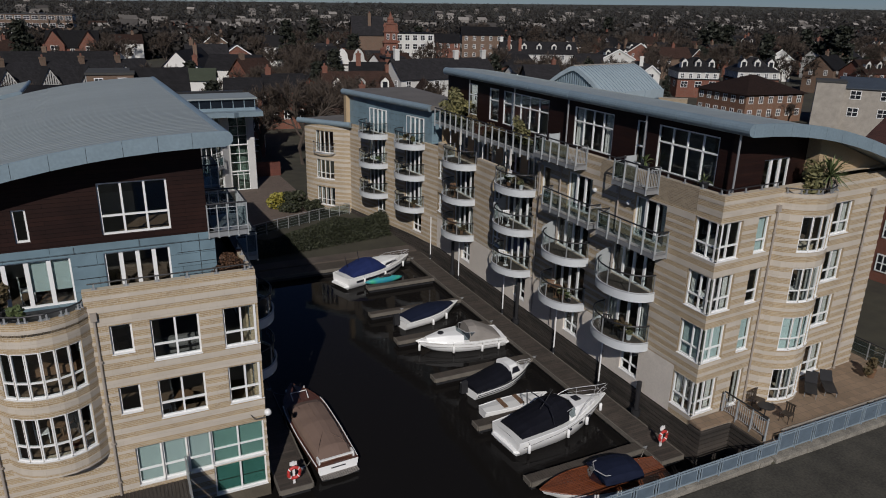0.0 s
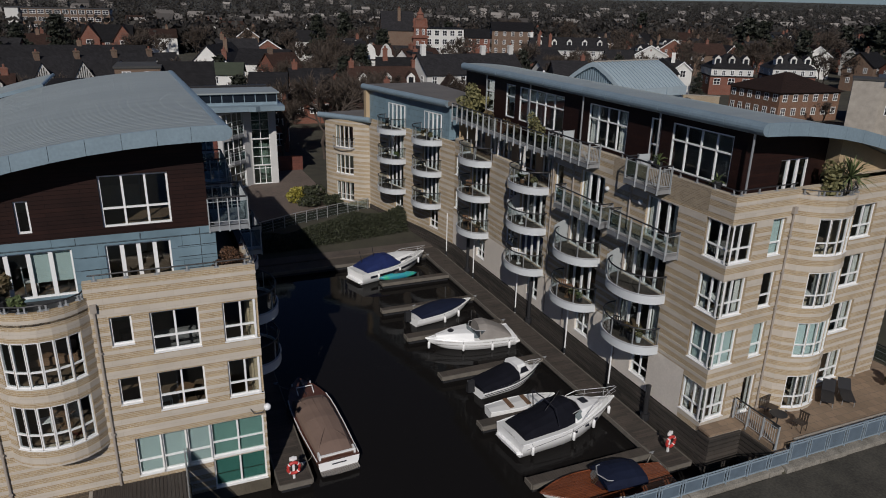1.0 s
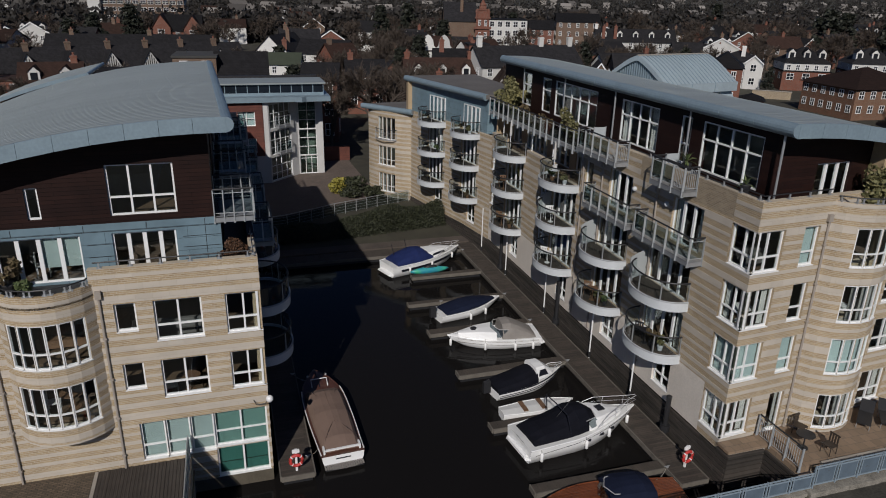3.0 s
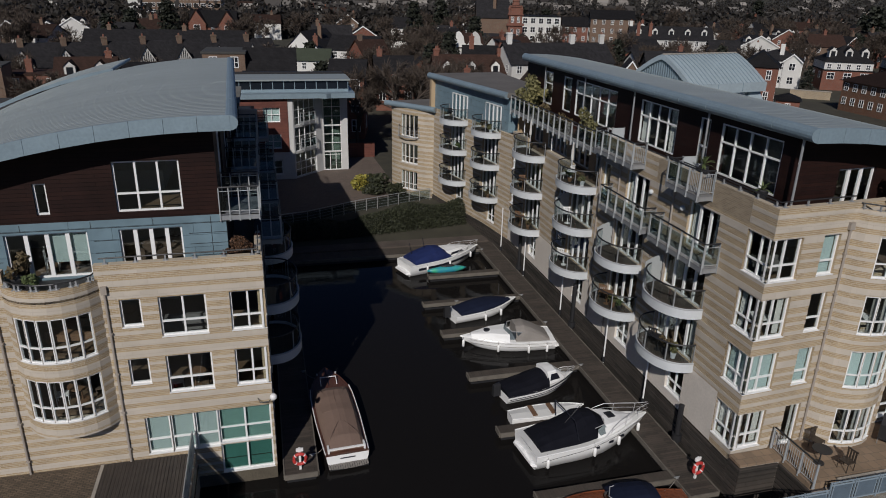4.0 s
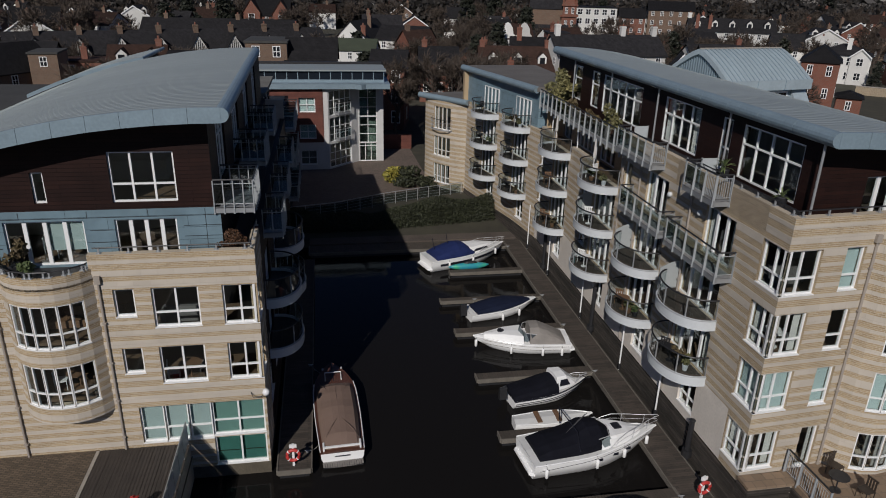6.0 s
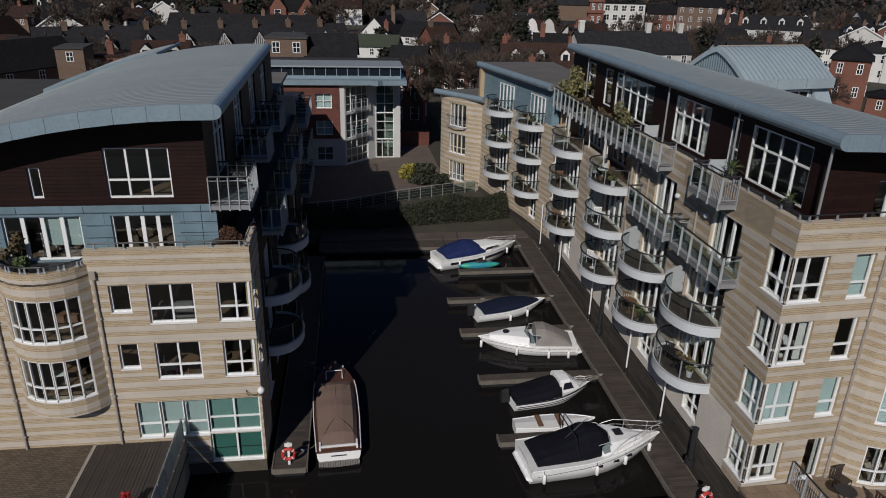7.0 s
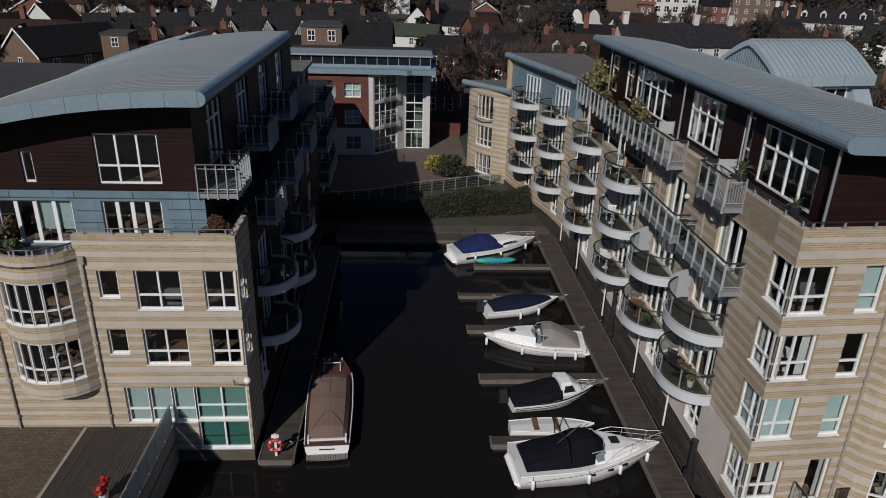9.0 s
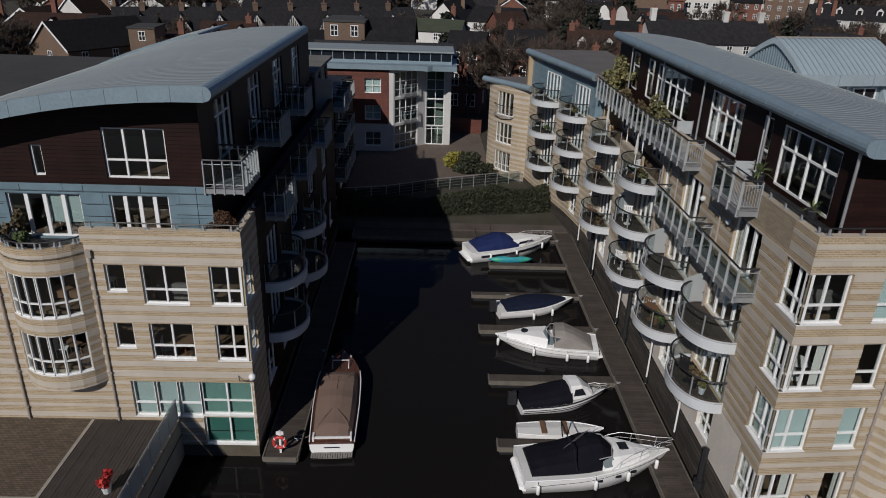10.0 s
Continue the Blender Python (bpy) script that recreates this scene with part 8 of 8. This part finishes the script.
house(-30, 90, 5, 14, 6, 6.2, 6.6, M_REDBRICK, M_TILE, 3, 1, [(-3.0, 2.5, 8.4, M_REDBRICK)], roofless=True, label="low red brick building with a flat roof", sides=False)
house(-57, 97, 5, 13, 9, 4.6, 8.2, M_BROWNBRICK, M_TILE, 3, 1, dormers=1, label="brown tiled house with a white dormer")
for k, (x, y, w) in enumerate(((-58, 74, 8), (-24, 84, 8), (-68, 88, 9), (-66, 106, 9))):
    house(x, y, (-8, 4, 10, -5)[k % 4], w, 9, 5.2 + 0.5 * (k % 3), 8.4 + 0.5 * (k % 3), (M_BROWNBRICK, M_RENDER, M_BROWNBRICK)[k % 3], (M_SLATE, M_TILE)[k % 2], 2, 1, verge=True, chim=[(w / 2 - 1, 4.5, 9.9, M_REDBRICK)] if k % 2 else [], gable=k % 3 == 0, dormers=2 if k % 3 == 1 else 0, label="small brick house with a dark roof")
house(-20, 142, -5, 34, 10, 5.5, 9.4, M_REDBRICK, M_SLATE, 10, 2, [(-12, 5, 10.5, M_BROWNBRICK), (4, 5, 10.5, M_BROWNBRICK)], label="long red brick terrace with slate roof")
house(11.5, 68, -12, 4.6, 7, 8.4, 10.2, M_REDBRICK, M_SLATE, 2, 3, label="red brick house with white sash windows", win=(1.2, 1.7))
house(27, 72, -12, 7, 8, 4.6, 7.4, M_REDBRICK, M_TILE, 3, 2, [(2.6, 4, 8.6, M_REDBRICK)], label="red brick house with a brown tile roof")
# white house with a curved double gable
dg = house(43.2, 120, -8, 7.2, 10, 8.0, 10.6, M_RENDER, M_TILE, 2, 1, gable=False, label="white house with a curved double gable", sides=False)
for sx in (-1.75, 1.75):
    bm = bmesh.new()
    edge = [(sx - 1.8, 7.2), (sx - 1.7, 8.6), (sx - 1.25, 9.0), (sx - 1.05, 10.2), (sx - 0.5, 11.0), (sx, 11.3), (sx + 0.5, 11.0), (sx + 1.05, 10.2), (sx + 1.25, 9.0), (sx + 1.7, 8.6), (sx + 1.8, 7.2)]
    A = [bm.verts.new((x_, -0.12, z_)) for x_, z_ in edge]
    B2 = [bm.verts.new((x_, 0.25, z_)) for x_, z_ in edge]
    bm.faces.new(A)
    bm.faces.new(B2[::-1])
    for i in range(len(A)):
        j = (i + 1) % len(A)
        bm.faces.new((A[i], A[j], B2[j], B2[i]))
    part("curved_gable", bm, M_RENDER, dg)
# the rest of the town, street by street
taken = [(53, 95, 15), (47, 107, 6), (36, 96, 10), (43, 124, 9), (-42, 92, 16), (22, 93, 9), (58, 79, 7), (9, 138, 14), (20, 134, 11), (-9, 194, 14), (-30, 300, 36), (72, 184, 14), (90, 192, 12), (108, 192, 16), (117, 166, 17), (114, 90, 12), (128, 78, 11), (98, 64, 15), (67, 58, 8), (84, 34, 14), (114, 46, 20), (-24, 122, 28), (-20, 144, 20), (41, 100, 8), (33, 72, 8), (15, 70, 11)]
q = random.Random(5)
made = 0
for row in range(46):
    yy = 88 + row * 13 + row ** 1.6 * 0.9
    xx = -0.75 * yy - 10
    while xx < 1.75 * yy + 40:
        w = q.uniform(6, 11.5)
        xx += w / 2 + q.uniform(0.5, 16 if yy < 260 else 42)
        y2 = yy + q.uniform(-3, 3)
        if all((xx - a) ** 2 + (y2 + 4 - b) ** 2 > (c + w / 2) ** 2 for a, b, c in taken) and made < 150 and q.random() < (0.45 if yy < 200 else 0.28):
            mw = q.choice((M_REDBRICK, M_BROWNBRICK, M_BROWNBRICK, M_RENDER, M_RENDER))
            he = q.uniform(5.2, 6.8)
            hr = he + q.uniform(2.4, 3.8)
            far = yy > 240
            town = (lambda *a, **k: None) if 84 < y2 < 120 and 92 < xx < 154 else house
            town(xx, y2, q.uniform(-28, 22), w, 8, he, hr, mw, q.choice((M_SLATE, M_SLATE, M_TILE)), 2 if far else max(2, int(w / 4)), 1 if far else 2, [(q.uniform(-w / 2.3, w / 2.3), 4, hr + 1.2, q.choice((M_REDBRICK, M_BROWNBRICK)))] if q.random() < 0.7 else [], gable=q.random() < 0.3, label={"red_brick": "red brick town house with pitched roof", "brown_brick": "brown brick town house with pitched roof", "painted_render": "pale rendered town house with pitched roof"}[mw.name], sides=not far, dormers=q.choice((0, 0, 0, 0, 2)) if not far else 0, plain=True, verge=True)
            made += 1
        xx += w / 2


# ---- trees ----
def bare_tree(seed, h, lite=False):
    """Trunk and limbs as one mesh, fine twigs as another."""
    q = random.Random(seed)
    bm = bmesh.new()
    twigs = []

    def grow(p, d, L, r, depth):
        mid = p + d * L * 0.5 + Vector((q.uniform(-1, 1), q.uniform(-1, 1), q.uniform(-0.3, 0.6))) * L * 0.07
        e = p + d * L + Vector((q.uniform(-1, 1), q.uniform(-1, 1), q.uniform(-0.2, 0.5))) * L * 0.1
        if depth < 4:
            if depth < 3 or not lite:
                tube(bm, [p, mid, e], [r, r * 0.8, r * 0.6], (6 if depth < 2 else 4) - 2 * lite * (depth < 2) - lite * (depth > 1))
        else:
            twigs.append((p, mid, e, r))
            return
        n = (5, 4, 5, 6)[depth]
        for i in range(n):
            a = q.uniform(0, 6.28)
            s = d.cross(Vector((0.3, 0.5, 1))).normalized()
            t = d.cross(s)
            spread = q.uniform(0.45, 0.95)
            nd = (d + (s * math.cos(a) + t * math.sin(a)) * spread + Vector((0, 0, 0.12))).normalized()
            st = p.lerp(e, q.uniform(0.45, 1.0)) if i else e
            grow(st, nd, L * q.uniform(0.55, 0.78), r * 0.52, depth + 1)

    grow(Vector((0, 0, -0.2)), Vector((0, 0, 1)), h * 0.30, h * 0.020, 0)
    V, F = [], []
    for p, m, e, r in twigs:
        d = (e - p)
        for j in range(4 if lite else 9):
            o = p.lerp(e, j * (0.25 if lite else 0.11))
            n = (d.normalized() + Vector((q.uniform(-1, 1), q.uniform(-1, 1), q.uniform(-0.6, 0.8))) * 0.7).normalized() * d.length * q.uniform(0.5, 0.9)
            s = n.cross(Vector((q.uniform(-1, 1), q.uniform(-1, 1), q.uniform(-1, 1)))).normalized() * h * (0.0046 if lite else 0.0022)
            i0 = len(V)
            V += [o - s, o + s, o + n]
            F.append((i0, i0 + 1, i0 + 2))
    me = bpy.data.meshes.new("twigs")
    me.from_pydata([tuple(v) for v in V], [], F)
    me.materials.append(M_TWIG)
    return mesh_of(bm, "trunk", M_BARK), me


def conifer_mesh(seed, h, r):
    q = np.random.RandomState(seed)
    P = []
    for k in range(110):
        z = h * q.uniform(0.12, 1.0)
        R = r * (1 - z / h) ** 0.7 * q.uniform(0.5, 1.05) + 0.2
        a = q.uniform(0, 6.28)
        c = np.array([R * 0.75 * math.cos(a), R * 0.75 * math.sin(a), z])
        P.append(c + q.normal(size=(20, 3)) * np.array([0.3, 0.3, 0.13]) * (0.35 * r))
    return leaf_mesh("needles", np.concatenate(P), 0.21, M_CONIFER, seed)


kinds = [bare_tree(s, 12) for s in (3, 8, 21, 34)] + [bare_tree(s, 12, True) for s in (3, 8, 21, 34)]


def plant_tree(x, y, h, k, label="bare winter tree with a brown twiggy crown", turn=0.0):
    t = thing("tree", label, "tree", pose(x, y, G, 0, 0, turn) @ Matrix.Scale(h / 12, 4))
    part("trunk", kinds[k][0], None, t)
    tagged(part("crown", kinds[k][1], None, t), kind="stuff")


cone = [conifer_mesh(s, 12, 3.4) for s in (2, 5)]
ctrunk = bmesh.new()
tube(ctrunk, [(0, 0, -0.2), (0, 0, 6), (0, 0, 11)], [0.28, 0.2, 0.05], 7)
ctrunk = mesh_of(ctrunk, "trunk", M_BARK)


def plant_conifer(x, y, h, k, wide=1.0):
    t = thing("conifer", "dark evergreen conifer with dense ragged foliage", "tree", pose(x, y, G) @ Matrix.Diagonal((h / 12 * wide, h / 12 * wide, h / 12, 1)))
    part("trunk", ctrunk, None, t)
    part("crown", cone[k], None, t)


NEAR = ((12.0, 61, 15), (17.5, 62, 16.5), (21, 66, 14), (24, 76, 14), (15, 76, 14), (27, 84, 12), (19, 98, 13), (12, 92, 12), (29, 112, 13), (24, 116, 13), (33, 124, 14), (5, 80, 10), (30, 80, 12), (1, 86, 10), (34, 108, 12), (-6, 84, 9))
GARDEN = ((37, 60, 8), (48, 70, 9), (60, 84, 10), (75, 100, 12), (85, 120, 13), (62, 120, 12), (110.1, 63.5, 6), (66.5, 61, 12), (70, 76, 10), (62, 62, 9))
for i, (x, y, h) in enumerate(NEAR + GARDEN):
    plant_tree(x, y, h, i % 4, turn=i * 47)
for i, (x, y, h) in enumerate(((-22, 175, 15), (-30, 168, 13), (44, 70, 7), (58, 64, 6), (117.3, 104.5, 5.5), (52, 66, 6), (-34, 160, 12), (150, 105, 15), (60, 210, 16), (52, 215, 15), (96, 230, 14))):
    plant_conifer(x, y, h, i % 2, 1.2)
q = random.Random(77)
spots = []
for i in range(640):
    y = 80 + 400 * q.random() ** 1.25
    x = q.uniform(-0.75 * y, 1.75 * y + 20)
    if all((x - a) ** 2 + (y - b) ** 2 > (c * 0.8) ** 2 for a, b, c in taken):
        spots.append((y, x, q.uniform(9, 14 if y < 130 else 17), i % 4, q.uniform(0, 360), q.random() < 0.1))
spots = [p for p in spots if not (66 < p[0] < 116 and 90 < p[1] < 156)]
spots.sort()
for y, x, h, k, turn, dark in spots[:235]:
    if dark:
        plant_conifer(x, y, h * 0.8, k % 2, 1.2)
    else:
        plant_tree(x, y, h, k + (4 if y > 105 else 0), turn=turn)
V, F, n0 = [], [], 0
for y, x, h, k, turn, dark in spots[235:]:
    me = kinds[k + 4][1]
    c = np.empty(len(me.vertices) * 3, np.float32)
    me.vertices.foreach_get("co", c)
    c = c.reshape(-1, 3) * (h / 12)
    ct, st = math.cos(turn), math.sin(turn)
    V.append(np.stack([c[:, 0] * ct - c[:, 1] * st + x, c[:, 0] * st + c[:, 1] * ct + y, c[:, 2] + G], 1))
    n0 += len(c)
V = np.concatenate(V)
me = bpy.data.meshes.new("bare_woods")
me.from_pydata(V.tolist(), [], np.arange(n0).reshape(-1, 3).tolist())
me.materials.append(M_TWIG)
tagged(new("bare_woods", me), "bare brown winter trees between the far streets", "trees", kind="stuff")
# tall old trees that stand over the skyline
BIG = [(189.6, 162.4, 17, 0), (196.6, 162.4, 16, 1), (208.8, 185.7, 14, 1), (189.0, 117.2, 16, 0), (187.2, 111.1, 17, 1), (232.7, 158.8, 15, 0), (255.4, 304.4, 17, 1)]
BIGBARE = [(192.0, 145.2, 20, 0), (202.8, 148.0, 22, 1), (190.5, 131.5, 19, 2), (199.5, 194.5, 20, 3), (209.3, 225.9, 19, 0), (176.2, 213.9, 18, 1), (173.6, 252.0, 19, 2), (165.6, 291.4, 20, 3), (176.4, 161.4, 18, 1), (61.2, 194.2, 17, 2), (59.3, 215.5, 18, 3), (40.8, 168.5, 15, 0), (29.0, 231.4, 17, 1), (-3.6, 173.4, 15, 2), (-36.7, 201.0, 16, 3), (-23.9, 232.6, 17, 0), (112.3, 228.5, 17, 1), (133.0, 171.0, 16, 2), (142.0, 138.7, 16, 3)]
for x, y, h, k in BIG:
    plant_conifer(x, y, h, k, 1.5)
for x, y, h, k in BIGBARE:
    plant_tree(x, y, h, k + 4, "tall bare winter tree over the roofs", turn=x * 7)
# far woods, up to the horizon, on a low rise
def rise(x, y):
    return max(0.0, (y - 600) / 2200) * min(60.0, max(6.0, 20 + 0.011 * x))


bm = bmesh.new()
gx_, gy_ = [-4000 + 500 * i for i in range(22)], [600 + 350 * j for j in range(9)]
V = [[bm.verts.new((x, y, G + 0.05 + rise(x, y))) for x in gx_] for y in gy_]
for ra_, rb_ in zip(V, V[1:]):
    for i in range(len(gx_) - 1):
        bm.faces.new((ra_[i], ra_[i + 1], rb_[i + 1], rb_[i]))
single("far_hill", bm, M_EARTH, "dark wooded rise behind the town", kind="structure")
q = np.random.RandomState(9)
n = 13000
yy = 260 + 2600 * q.uniform(0, 1, n) ** 2.2
xx = q.uniform(-0.8, 1.9, n) * (yy + 60)
hh = q.uniform(6, 13, n) * (1 + 0.3 * (yy > 900))
P, k = [], 28
d = q.normal(size=(n, k, 3))
d /= np.linalg.norm(d, axis=2)[:, :, None]
c = np.stack([xx, yy, G + hh * 0.55 + np.array([rise(a, b) for a, b in zip(xx, yy)])], 1)[:, None, :]
P = (c + d * (q.uniform(0.5, 1.0, (n, k, 1))) * np.stack([hh * 0.6, hh * 0.6, hh * 0.5], 1)[:, None, :]).reshape(-1, 3)
M_FARWOOD = leaf_mat("far_woods", (0.010, 0.0085, 0.007), (0.026, 0.0215, 0.017))
woods = new("far_woods", leaf_mesh("far_woods", P, 0.68, M_FARWOOD, 3, aspect=1.5))
tagged(woods, "brown winter woods and gardens reaching to the horizon", "woods", kind="stuff")
# pale roofs and walls far off among the trees
r_ = random.Random(21)
bm = bmesh.new()
for i in range(330):
    y = 380 + 1500 * r_.random() ** 1.8
    x = r_.uniform(-0.75, 1.8) * (y + 40)
    w, h = r_.uniform(6, 13), r_.uniform(6, 9)
    m = pose(x, y, G + rise(x, y), 0, 0, r_.uniform(-30, 30))
    box(bm, -w / 2, 0, 0, w / 2, 8, h, m)
    quad(bm, *(m @ Vector(p) for p in ((-w / 2 - 0.3, -0.3, h), (w / 2 + 0.3, -0.3, h), (w / 2 + 0.3, 4, h + 3), (-w / 2 - 0.3, 4, h + 3))))
    quad(bm, *(m @ Vector(p) for p in ((-w / 2 - 0.3, 8.3, h), (w / 2 + 0.3, 8.3, h), (w / 2 + 0.3, 4, h + 3), (-w / 2 - 0.3, 4, h + 3))))
M_FARHOUSE = leaf_mat("far_houses", (0.012, 0.009, 0.008), (0.30, 0.275, 0.25))
single("far_houses", bm, M_FARHOUSE, "distant pale and brown houses among the trees", "houses", kind="stuff")
